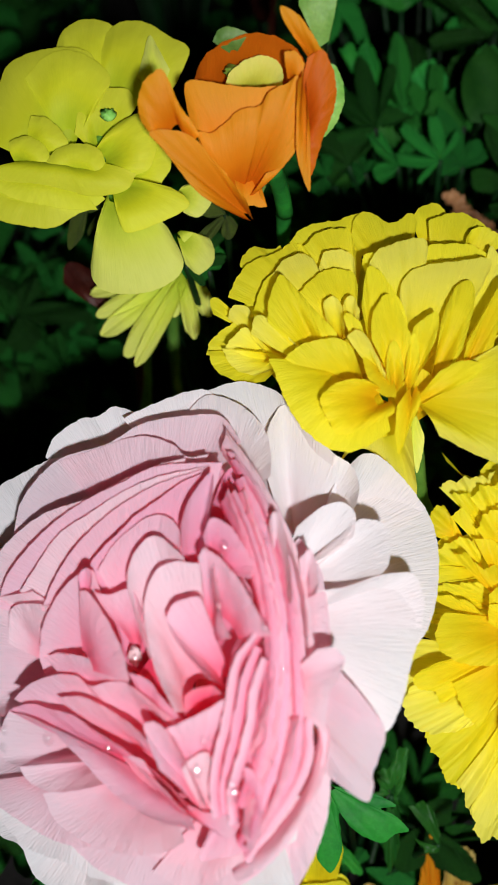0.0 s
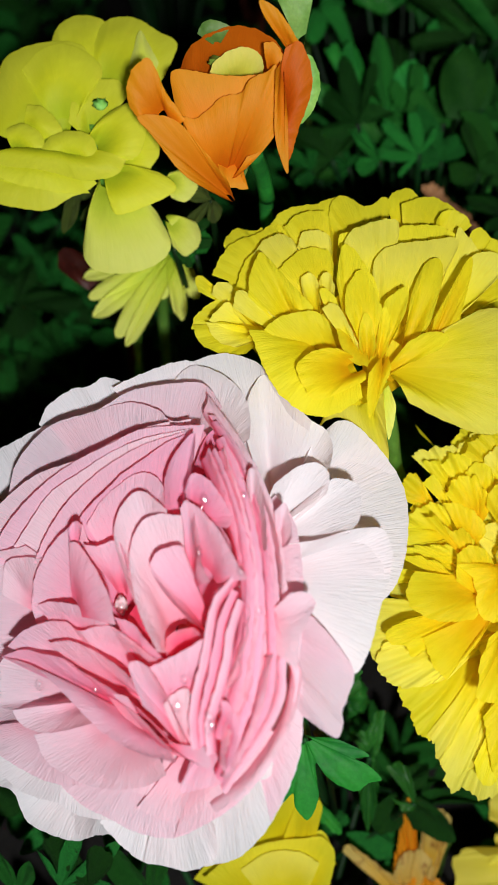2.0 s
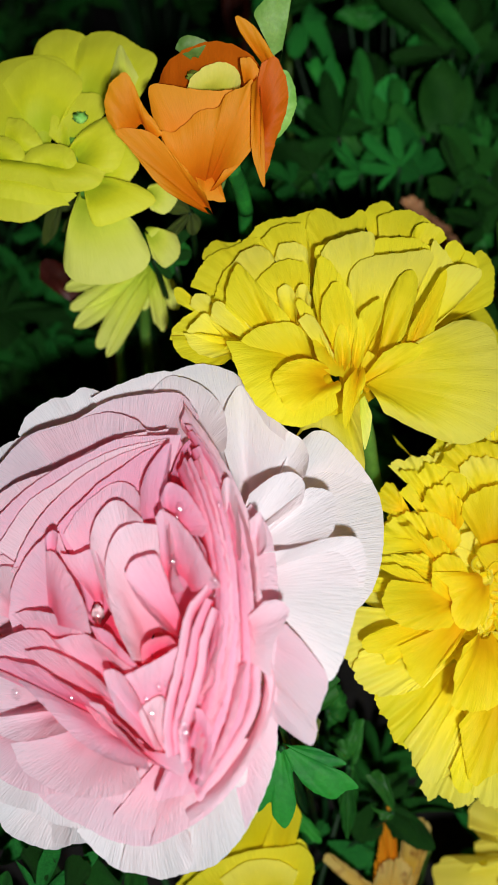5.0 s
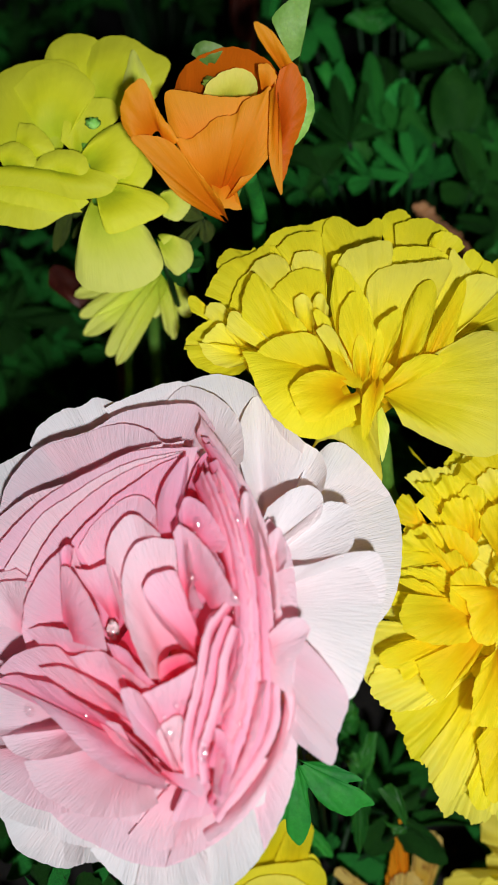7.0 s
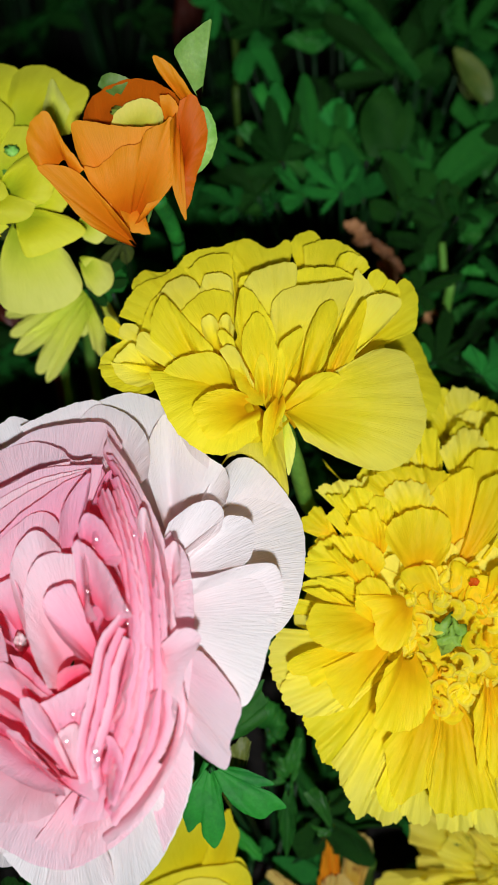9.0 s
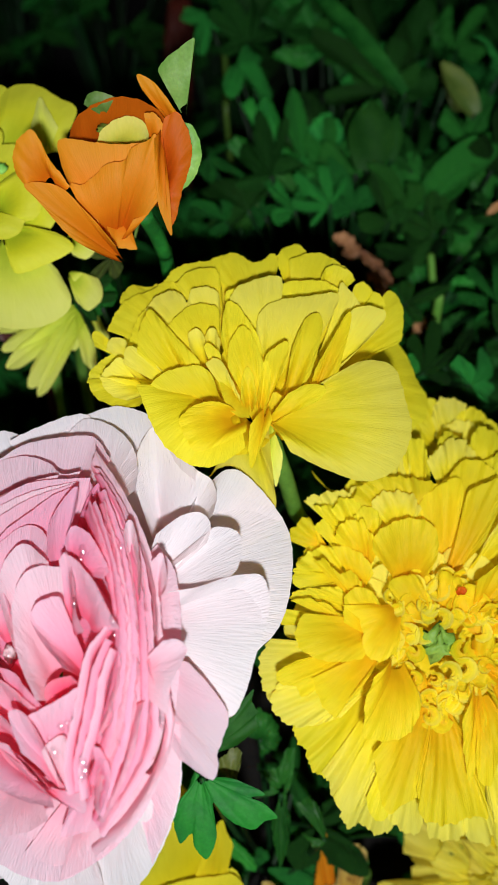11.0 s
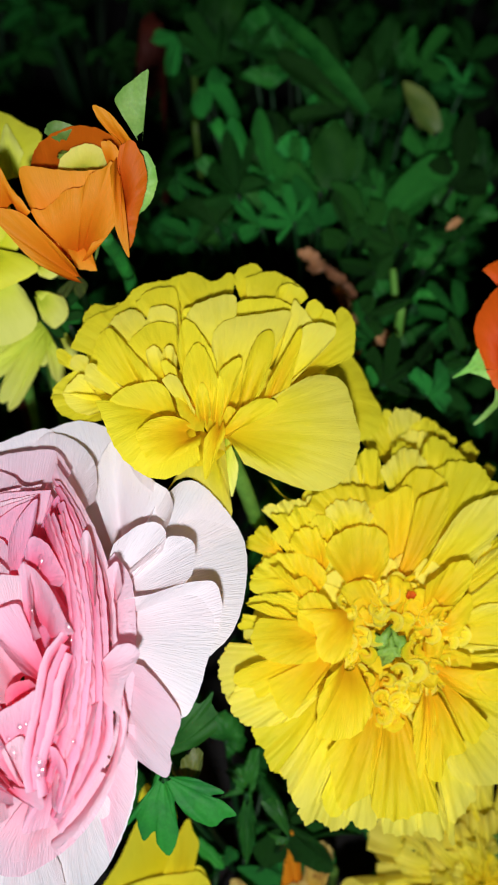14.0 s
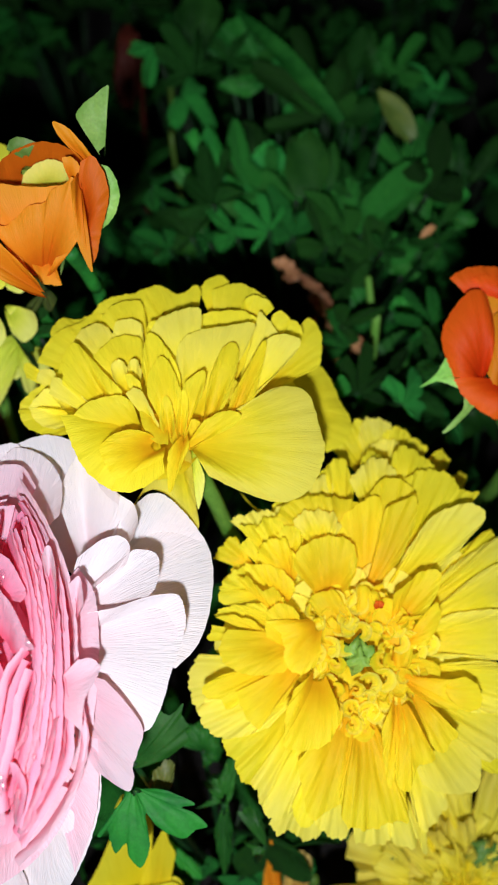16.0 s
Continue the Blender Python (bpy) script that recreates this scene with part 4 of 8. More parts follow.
rim_petal(pink, "rose", (31.4, 24.8, -2.6), ((26.2, 42.8, -6.8), (30.6, 36.5, -2.9), (33.1, 29.2, 1.3), (35.5, 21.9, 5.1), (36.7, 14.7, 8.6), (36.8, 7.4, 11.5)), swell=0.8, rag=0.2, base=0.95)
rim_petal(pink, "fold", (35.3, -10.0, 9.9), ((37.3, 6.1, 11.9), (38.0, 0.3, 13.9), (38.0, -5.7, 15.5), (38.0, -11.6, 16.7), (36.8, -17.3, 17.4), (34.1, -24.2, 17.4)), swell=0.8, rag=0.2, base=0.95)
rim_petal(pink, "pink", (31.4, 20.8, 0.6), ((27.9, 36.8, -2.0), (31.3, 30.7, 1.7), (33.6, 24.4, 5.1), (34.6, 18.3, 8.1), (35.7, 12.1, 10.9), (35.8, 6.2, 13.2)), swell=0.8, rag=0.2, base=0.95)
rim_petal(pink, "pink", (33.2, -11.7, 11.1), ((35.6, 2.9, 14.1), (36.7, -2.3, 15.7), (35.9, -7.3, 16.8), (35.8, -12.4, 17.8), (34.8, -17.7, 18.3), (31.2, -25.4, 18.0)), swell=0.8, rag=0.2, base=0.95)
rim_petal(pink, "rose", (31.0, 16.8, 5.3), ((28.1, 33.9, 2.5), (31.6, 27.2, 6.4), (33.0, 20.5, 9.9), (34.2, 14.2, 12.9), (35.0, 7.8, 15.5), (34.8, 1.6, 17.6)), swell=0.8, rag=0.2, base=0.95)
rim_petal(pink, "pink", (31.9, -9.2, 13.8), ((34.4, 4.5, 16.8), (34.9, -0.3, 18.4), (34.6, -5.1, 19.6), (33.8, -10.0, 20.5), (33.5, -15.0, 21.1), (30.5, -21.9, 21.1)), swell=0.8, rag=0.2, base=0.95)
rim_petal(pink, "rose", (29.7, 18.9, 4.8), ((27.0, 34.1, 3.0), (29.9, 28.2, 6.4), (31.5, 22.2, 9.6), (33.3, 16.6, 12.4), (34.1, 11.0, 14.8), (33.7, 5.4, 16.9)), swell=0.8, rag=0.2, base=0.95)
rim_petal(pink, "pink", (30.7, -8.7, 14.1), ((33.3, 5.1, 17.1), (34.4, 0.2, 18.7), (33.4, -4.6, 19.9), (33.0, -9.6, 20.8), (31.8, -14.4, 21.3), (29.1, -21.3, 21.3)), swell=0.8, rag=0.2, base=0.95)
rim_petal(pink, "rose", (29.2, 12.6, 7.2), ((26.7, 28.9, 5.5), (30.5, 22.3, 9.2), (31.7, 16.3, 12.1), (32.7, 10.5, 14.6), (33.1, 4.3, 16.9), (31.8, -2.0, 18.6)), swell=0.8, rag=0.2, base=0.95)
rim_petal(pink, "pink", (29.8, -7.2, 15.0), ((32.6, 3.5, 18.9), (33.0, -0.2, 20.1), (32.5, -4.1, 21.0), (31.5, -7.9, 21.6), (31.1, -11.7, 22.2), (28.8, -15.7, 22.2)), swell=0.8, rag=0.2, base=0.95)
rim_petal(pink, "rose", (27.4, -28.4, 19.7), ((26.3, -18.0, 22.3), (28.4, -19.0, 22.9), (30.5, -23.6, 23.4), (29.5, -30.1, 23.0), (27.6, -34.7, 22.0)), swell=0.3)
rim_petal(pink, "pale", (40.4, 15.3, 2.8), ((39.0, 23.8, 4.7), (41.8, 25.6, 3.6), (43.3, 19.3, 6.8), (42.5, 16.1, 8.4)), swell=0.3)
rim_petal(pink, "white", (37.6, 11.2, -32.4), ((45.2, 30.1, -17.4), (49.7, 39.7, -24.5), (53.5, 43.7, -28.6), (58.3, 47.3, -32.8), (63.5, 46.2, -34.3), (70.1, 39.5, -33.2), (74.9, 32.6, -31.7)), swell=3, wave=0.4, label="blush-white outer petal")
rim_petal(pink, "white", (37.5, 10.0, -27.7), ((66.7, 43.5, -35.7), (74.9, 32.6, -31.7), (77.3, 26.0, -28.9), (77.4, 18.3, -25.0), (75.6, 9.0, -20.2), (72.0, 1.6, -16.2), (66.0, -3.6, -13.0)), swell=3, wave=0.4, label="blush-white outer petal")
rim_petal(pink, "pale", (36.9, 6.5, -3.2), ((39.5, 27.3, -7.4), (44.7, 19.2, -3.6), (46.3, 2.9, 3.1), (44.9, -13.6, 7.5)), base=0.6)
rim_petal(pink, "white", (34.8, 12.9, -14.9), ((39.2, 29.9, -9.3), (44.9, 34.1, -12.1), (49.1, 35.5, -13.4), (52.2, 34.9, -13.5), (54.1, 31.8, -12.0), (53.1, 27.2, -9.3)), swell=2, wave=0.4, label="blush-white outer petal")
rim_petal(pink, "white", (34.8, 12.3, -13.0), ((50.2, 25.7, -8.0), (54.2, 30.9, -11.5), (57.7, 31.3, -12.4), (61.5, 29.9, -12.4), (62.5, 26.2, -10.6), (61.5, 20.8, -7.5), (58.4, 17.4, -5.1)), swell=2, wave=0.4, label="blush-white outer petal")
rim_petal(pink, "white", (34.7, 4.3, -8.6), ((43.1, 15.2, -1.7), (50.4, 16.1, -3.0), (58.2, 18.2, -5.7), (64.6, 18.8, -7.7), (68.2, 17.8, -8.6), (69.9, 12.1, -6.6), (68.8, 6.0, -4.0)), swell=2, wave=0.4, label="blush-white outer petal")
rim_petal(pink, "white", (34.6, 3.3, -4.6), ((68.3, 17.8, -9.2), (69.9, 12.0, -7.1), (68.9, 6.0, -4.3), (65.7, -2.2, -0.6), (63.1, -10.4, 2.3), (59.2, -16.6, 4.1), (53.3, -15.8, 4.5)), swell=2, wave=0.4, label="blush-white outer petal")
rim_petal(pink, "pale", (32.3, -1.1, -3.9), ((48.4, -2.0, 6.7), (53.8, -7.9, 7.4), (58.3, -15.0, 8.1), (56.7, -21.2, 8.8), (55.4, -24.7, 8.9), (55.6, -27.9, 8.7), (53.6, -31.0, 8.6), (45.7, -25.8, 8.0)), swell=2, wave=0.4)
rim_petal(pink, "pale", (35.7, -4.1, 12.5), ((42.6, 5.1, 14.0), (46.2, 5.2, 13.8), (48.4, 3.2, 14.4), (47.5, 0.3, 15.5), (44.7, -4.9, 17.1), (43.9, -12.2, 18.7)), swell=0.3)
knob(pink, "flower_heart", (-0.7, -1.5, -7.8), (1.5, 2.2, 1.5), "white", bumps=0.8)
stalk(pink, [(-0.0300, 0.1600, -0.0050), (-0.0175, 0.1032, 0.1570), (-0.0198, 0.1007, 0.2039), (-0.0207, 0.0935, 0.2288)], r0=0.003, r1=0.004)

# ruffled lemon-yellow bloom
lemon_bloom = bloom((0.06, 0.2, 0.0), (0.0346, 0.1610, 0.2663), (40.42, -0.33, -1.33), "bright lemon-yellow ranunculus with ruffled open petals")
rim_petal(lemon_bloom, "yellow", (-0.7, -5.1, -53.0), ((-39.1, 8.8, -33.7), (-27.9, 24.4, -37.6), (-8.6, 32.1, -39.9), (16.9, 31.7, -40.9), (34.4, 24.3, -40.2), (45.8, 10.2, -38.1)), base=0.4, rag=0.2)
rim_petal(lemon_bloom, "yellow", (-10.9, 0.7, -38.1), ((-44.1, 2.9, -27.1), (-39.3, 14.9, -30.0), (-30.8, 24.5, -32.4), (-19.5, 27.8, -33.5)), base=0.4, rag=0.2)
rim_petal(lemon_bloom, "gold", (3.3, -6.2, -29.6), ((-8.8, 7.3, -16.3), (0.2, 16.3, -18.8), (11.9, 15.1, -19.1), (22.7, 4.7, -17.4)), base=0.5, rag=0.2)
rim_petal(lemon_bloom, "gold", (7.0, -8.5, -29.3), ((2.5, 19.3, -22.2), (17.3, 19.0, -22.8), (26.4, 9.4, -21.3), (29.9, -1.8, -19.2)), base=0.5, rag=0.2)
rim_petal(lemon_bloom, "gold", (7.2, -7.6, -26.9), ((-15.1, -2.8, -13.8), (-13.2, -15.4, -11.2), (-2.6, -19.1, -11.0), (6.3, -17.6, -11.8), (11.7, -12.3, -13.2)), base=0.5, rag=0.2)
rim_petal(lemon_bloom, "yellow", (18.1, 33.0, -36.2), ((11.9, 45.4, -36.3), (15.4, 49.0, -37.3), (19.7, 50.0, -37.7), (22.4, 47.5, -37.3), (22.0, 43.2, -36.2)), swell=1, rag=0.2)
rim_petal(lemon_bloom, "yellow", (20.9, 26.0, -34.7), ((16.4, 43.6, -31.1), (21.4, 45.7, -31.8), (26.7, 46.2, -32.2), (32.0, 43.4, -31.8), (36.5, 39.7, -31.1), (37.4, 37.1, -30.6)), swell=1, rag=0.2)
rim_petal(lemon_bloom, "yellow", (26.8, 29.5, -33.3), ((26.6, 38.0, -26.5), (28.5, 40.7, -27.2), (31.9, 41.1, -27.5), (35.7, 39.3, -27.3), (37.3, 36.5, -26.7)), swell=1, rag=0.2)
rim_petal(lemon_bloom, "yellow", (7.4, 24.2, -33.7), ((-6.4, 37.6, -28.8), (-4.9, 44.3, -30.5), (-0.9, 45.9, -31.0), (5.7, 42.7, -30.5), (11.1, 45.9, -31.4), (12.9, 43.2, -30.9), (12.1, 37.9, -29.5)), rag=0.2)
rim_petal(lemon_bloom, "yellow", (-6.0, 24.4, -33.2), ((-24.0, 36.7, -30.6), (-20.8, 40.7, -31.6), (-15.7, 42.8, -32.3), (-9.8, 43.7, -32.7), (-6.0, 45.4, -33.2), (-1.8, 46.3, -33.6)), rag=0.2)
rim_petal(lemon_bloom, "yellow", (-5.7, 20.2, -29.7), ((-19.9, 34.7, -25.1), (-16.2, 38.7, -26.3), (-11.4, 40.2, -26.8), (-6.9, 39.7, -26.8), (-5.1, 33.8, -25.4)), rag=0.2)
rim_petal(lemon_bloom, "lemon", (-6.3, 16.1, -26.2), ((-15.8, 27.7, -19.7), (-14.4, 32.3, -20.9), (-10.0, 33.3, -21.3), (-6.3, 31.6, -21.0), (-5.4, 26.6, -19.8)), rag=0.2)
rim_petal(lemon_bloom, "yellow", (-17.4, 18.7, -31.5), ((-38.5, 29.8, -31.1), (-37.3, 33.4, -32.0), (-34.1, 35.9, -32.7), (-29.5, 35.2, -32.6), (-26.5, 36.4, -32.9)), swell=1, rag=0.2)
rim_petal(lemon_bloom, "yellow", (-13.5, 12.8, -30.2), ((-41.4, 20.1, -24.8), (-39.4, 25.1, -26.1), (-36.2, 29.7, -27.3), (-32.1, 32.0, -28.0), (-27.6, 33.6, -28.5), (-24.3, 36.1, -29.2), (-20.1, 36.5, -29.3)), rag=0.2)
rim_petal(lemon_bloom, "yellow", (-32.3, 9.3, -28.8), ((-45.5, 15.2, -27.3), (-46.8, 18.7, -28.2), (-45.3, 20.4, -28.6), (-43.2, 19.0, -28.3), (-42.1, 14.7, -27.3)), swell=1, rag=0.2)
rim_petal(lemon_bloom, "lemon", (-28.0, 6.2, -25.7), ((-41.2, 13.7, -22.0), (-40.6, 16.6, -22.7), (-38.1, 17.8, -23.0), (-35.4, 16.8, -22.8), (-34.0, 13.6, -22.1)), swell=1, rag=0.2)
rim_petal(lemon_bloom, "yellow", (-16.4, 6.8, -23.6), ((-34.1, 14.7, -19.8), (-32.8, 19.9, -21.1), (-31.4, 23.7, -22.1), (-29.3, 26.4, -22.8), (-26.8, 27.5, -23.2), (-23.8, 27.0, -23.1)), rag=0.2)
rim_petal(lemon_bloom, "lemon", (-10.6, 9.4, -21.9), ((-28.8, 26.0, -20.2), (-25.6, 30.4, -21.4), (-19.8, 32.2, -22.0), (-16.0, 27.5, -20.9), (-21.3, 20.6, -19.0)), rag=0.2)
rim_petal(lemon_bloom, "yellow", (-7.5, 8.2, -19.2), ((-21.6, 20.2, -15.1), (-17.9, 24.2, -16.3), (-14.0, 27.0, -17.1), (-9.4, 27.3, -17.3), (-6.2, 26.1, -17.1), (-5.2, 22.5, -16.3)), rag=0.2)
rim_petal(lemon_bloom, "yellow", (-26.5, 2.0, -27.4), ((-47.3, 3.3, -21.9), (-46.4, 7.0, -22.8), (-43.4, 10.2, -23.6), (-39.8, 12.8, -24.3), (-36.7, 14.6, -24.8)), swell=1, rag=0.2)
rim_petal(lemon_bloom, "lemon", (-24.7, 1.7, -22.2), ((-41.5, 5.0, -13.4), (-39.3, 8.2, -14.2), (-35.5, 10.9, -15.0), (-33.7, 7.0, -14.1), (-29.3, 2.9, -13.2)), swell=1, rag=0.2)
rim_petal(lemon_bloom, "yellow", (-26.5, 2.5, -27.5), ((-46.7, 4.3, -19.6), (-44.9, -0.2, -18.6), (-41.2, -3.0, -18.0), (-34.9, -4.6, -17.8), (-30.4, -4.0, -18.1)), swell=1, rag=0.2)
rim_petal(lemon_bloom, "lemon", (-25.2, 1.9, -22.2), ((-42.5, 4.8, -15.9), (-40.6, 1.1, -15.1), (-37.6, -1.4, -14.6), (-33.8, -2.5, -14.4), (-30.1, -1.7, -14.7)), swell=1, rag=0.2)
rim_petal(lemon_bloom, "yellow", (-23.3, 1.6, -19.6), ((-40.8, 4.0, -11.9), (-36.6, 4.4, -12.1), (-31.9, 3.4, -12.0), (-29.0, 1.8, -11.7), (-30.4, -0.4, -11.1)), swell=1, rag=0.2)
rim_petal(lemon_bloom, "lemon", (-13.8, 0.0, -17.0), ((-34.3, 8.5, -9.3), (-33.7, 12.5, -10.3), (-31.5, 13.7, -10.7), (-27.5, 10.5, -10.0), (-21.7, 5.7, -9.0)), swell=3, rag=0.2)
rim_petal(lemon_bloom, "yellow", (-12.9, -0.0, -17.1), ((-29.9, 11.5, -8.3), (-29.8, 17.0, -9.6), (-28.5, 21.5, -10.8), (-26.6, 24.8, -11.7), (-23.2, 21.9, -11.1), (-17.2, 15.1, -9.5), (-11.3, 9.0, -8.3)), swell=4, rag=0.2)
rim_petal(lemon_bloom, "yellow", (-3.5, -6.6, -13.5), ((-25.3, 1.7, -2.7), (-22.1, 4.8, -3.6), (-17.0, 6.8, -4.3), (-11.8, 7.4, -4.6), (-7.8, 5.2, -4.3), (-5.3, -1.2, -2.9)), swell=3, rag=0.2)
rim_petal(lemon_bloom, "yellow", (-5.0, -5.2, -11.1), ((-29.6, 1.6, -2.6), (-28.3, -1.6, -1.8), (-25.9, -7.5, -0.5), (-22.4, -14.3, 0.9), (-17.2, -19.5, 1.8), (-10.8, -22.5, 2.1), (-4.4, -21.3, 1.4), (2.4, -16.9, 0.1)), swell=4, rag=0.2)
rim_petal(lemon_bloom, "lemon", (-9.1, 7.3, -18.9), ((-14.6, 13.4, -9.9), (-14.8, 17.5, -10.8), (-12.6, 18.9, -11.3), (-10.0, 16.8, -10.9), (-9.1, 10.3, -9.3)), swell=1.5, rag=0.2)
rim_petal(lemon_bloom, "lemon", (-5.5, 6.3, -18.8), ((-9.6, 16.2, -10.1), (-8.6, 18.9, -10.8), (-6.3, 18.7, -10.8), (-5.2, 15.6, -10.1), (-5.1, 11.1, -9.0)), swell=1.5, rag=0.2)
rim_petal(lemon_bloom, "yellow", (7.7, 7.3, -24.8), ((-4.0, 28.3, -16.5), (-3.7, 31.0, -17.2), (-1.9, 31.9, -17.5), (0.3, 31.3, -17.4), (1.8, 27.8, -16.6)), swell=1, rag=0.2)
rim_petal(lemon_bloom, "lemon", (7.8, 7.1, -22.2), ((-2.7, 27.6, -13.8), (-0.5, 31.9, -15.0), (3.8, 34.0, -15.7), (8.1, 35.5, -16.3), (12.8, 35.8, -16.5), (13.9, 32.9, -15.9)), swell=3, rag=0.2)
rim_petal(lemon_bloom, "yellow", (1.3, -0.4, -15.1), ((-4.9, 15.9, -7.7), (-4.1, 23.1, -9.5), (-3.0, 27.0, -10.5), (-0.4, 26.4, -10.5), (2.1, 23.2, -9.8), (6.4, 15.9, -8.2), (7.6, 8.8, -6.6)), swell=3, rag=0.2)
rim_petal(lemon_bloom, "yellow", (-0.8, -1.4, -9.6), ((-9.9, 13.0, -5.5), (-8.2, 14.0, -5.8), (-5.4, 10.8, -5.1), (-3.2, 5.4, -3.9)), swell=2, rag=0.2)
rim_petal(lemon_bloom, "yellow", (4.5, -4.3, -6.6), ((-2.7, 6.7, -2.3), (-2.6, 12.7, -3.8), (-0.3, 17.5, -5.1), (2.1, 19.2, -5.6), (5.1, 14.9, -4.7), (7.8, 7.6, -3.1)), swell=3, rag=0.2)
rim_petal(lemon_bloom, "lemon", (2.0, -4.3, -3.9), ((-9.1, 7.5, -1.6), (-6.9, 9.4, -2.1), (-4.2, 7.7, -1.8), (-1.6, 3.1, -0.9), (0.8, -2.1, 0.2)), swell=2, rag=0.2)
rim_petal(lemon_bloom, "yellow", (18.8, 10.1, -28.6), ((10.6, 28.6, -20.9), (14.1, 34.5, -22.5), (20.3, 35.6, -23.1), (27.0, 35.5, -23.4), (31.7, 32.9, -23.0), (35.0, 30.3, -22.6)), rag=0.2)
rim_petal(lemon_bloom, "lemon", (22.5, 3.2, -24.9), ((29.7, 25.1, -19.8), (31.3, 31.4, -21.4), (32.5, 34.8, -22.3), (35.8, 31.5, -21.7), (38.3, 27.6, -20.9)), swell=2, rag=0.2)
rim_petal(lemon_bloom, "yellow", (32.2, 15.7, -30.6), ((35.6, 30.5, -24.0), (37.0, 34.4, -24.9), (39.7, 35.5, -25.4), (42.6, 32.5, -24.9), (40.4, 28.3, -23.8)), swell=1.5, rag=0.2)
rim_petal(lemon_bloom, "yellow", (34.0, 13.7, -30.3), ((39.5, 27.7, -24.8), (42.6, 32.7, -26.1), (46.0, 30.6, -25.9), (46.6, 27.8, -25.3), (45.9, 24.6, -24.5)), swell=1.5, rag=0.2)
rim_petal(lemon_bloom, "yellow", (31.1, 8.3, -34.1), ((46.1, 30.5, -32.1), (48.2, 33.8, -33.0), (50.5, 33.8, -33.1), (53.2, 29.2, -32.3), (53.4, 23.9, -31.2), (52.1, 17.1, -29.7), (47.3, 15.2, -29.0)), rag=0.2)
rim_petal(lemon_bloom, "yellow", (36.1, 4.9, -44.1), ((52.0, 21.9, -50.9), (57.5, 15.2, -50.1), (61.4, 5.5, -48.6), (64.6, -0.6, -47.8), (62.9, -7.6, -46.5), (55.7, -11.9, -45.2)), swell=2, rag=0.2)
rim_petal(lemon_bloom, "lemon", (9.8, -0.5, -18.1), ((6.2, 14.1, -9.6), (5.7, 19.9, -11.0), (7.5, 25.0, -12.4), (12.5, 27.9, -13.3), (21.5, 29.3, -14.1), (30.7, 30.1, -14.8), (28.6, 22.8, -12.9)), swell=3.5, rag=0.2)
rim_petal(lemon_bloom, "lemon", (20.7, -1.6, -18.6), ((24.4, 8.0, -9.9), (29.4, 17.6, -12.4), (34.0, 24.3, -14.3), (39.5, 26.5, -15.1), (45.4, 23.8, -14.9), (40.3, 16.5, -12.9), (31.1, 8.2, -10.4)), swell=3, rag=0.2)
rim_petal(lemon_bloom, "gold", (21.9, -3.4, -7.9), ((23.0, 6.4, -6.3), (28.1, 15.3, -8.6), (33.0, 23.6, -10.9), (34.2, 21.4, -10.4), (30.9, 8.7, -7.3), (28.5, 0.3, -5.3)), swell=2, rag=0.2)
rim_petal(lemon_bloom, "yellow", (14.2, -4.4, -9.8), ((15.0, 4.7, -4.7), (16.4, 12.9, -6.7), (20.0, 21.1, -8.9), (23.3, 23.5, -9.6), (25.5, 21.4, -9.3), (24.7, 14.5, -7.6), (21.6, 4.6, -5.1)), swell=3, rag=0.2)
rim_petal(lemon_bloom, "yellow", (8.1, -5.2, -5.3), ((7.8, 8.3, -3.2), (9.2, 11.1, -4.0), (14.8, 14.5, -5.1), (14.6, 8.5, -3.7), (11.8, 1.9, -2.0)), swell=1.5, rag=0.2)
rim_petal(lemon_bloom, "yellow", (9.8, -9.6, -1.9), ((14.7, -1.2, 0.5), (20.6, 1.6, -0.5), (25.9, 0.5, -0.7), (23.2, -3.4, 0.4), (18.4, -5.2, 1.1)), swell=2, rag=0.2)
rim_petal(lemon_bloom, "lemon", (11.1, -8.2, -8.8), ((24.5, 0.1, -4.2), (31.7, 6.4, -6.3), (38.9, 9.3, -7.7), (46.8, 7.0, -8.1), (50.1, -3.7, -6.4), (51.4, -12.4, -5.1), (46.5, -22.7, -3.0), (37.5, -26.6, -1.7), (25.9, -23.2, -1.5), (15.5, -18.0, -1.9)), swell=5, base=0.08, rag=0.2)
rim_petal(lemon_bloom, "lemon", (3.8, -8.5, -26.6), ((-10.6, -29.3, -19.1), (-4.9, -23.0, -18.5), (2.2, -24.9, -16.5), (11.4, -36.3, -13.0), (10.7, -23.4, -13.1), (9.5, -10.5, -13.5)), swell=1, rag=0.2)
rim_petal(lemon_bloom, "cream", (9.6, -7.9, -19.2), ((10.3, -9.6, -16.3), (12.6, -15.3, -15.3), (13.8, -20.0, -14.5), (11.7, -28.8, -12.8), (10.7, -23.1, -13.7)), swell=1, rag=0.2, name="sepal")
rim_petal(lemon_bloom, "gold", (8.3, -6.5, -2.5), ((3.7, -10.4, 1.3), (3.3, -17.5, 2.8), (4.2, -22.9, 3.8), (7.1, -15.9, 2.2), (10.1, -9.2, 0.6)), swell=1.5, rag=0.2)
rim_petal(lemon_bloom, "gold", (-0.3, -8.9, -1.4), ((-5.3, -3.6, 3.5), (-11.5, -4.5, 4.0), (-16.3, -8.8, 5.2), (-14.3, -14.4, 6.4), (-11.5, -17.9, 7.1), (-5.7, -16.5, 6.4), (2.6, -12.4, 5.0)), swell=2.5, rag=0.2)
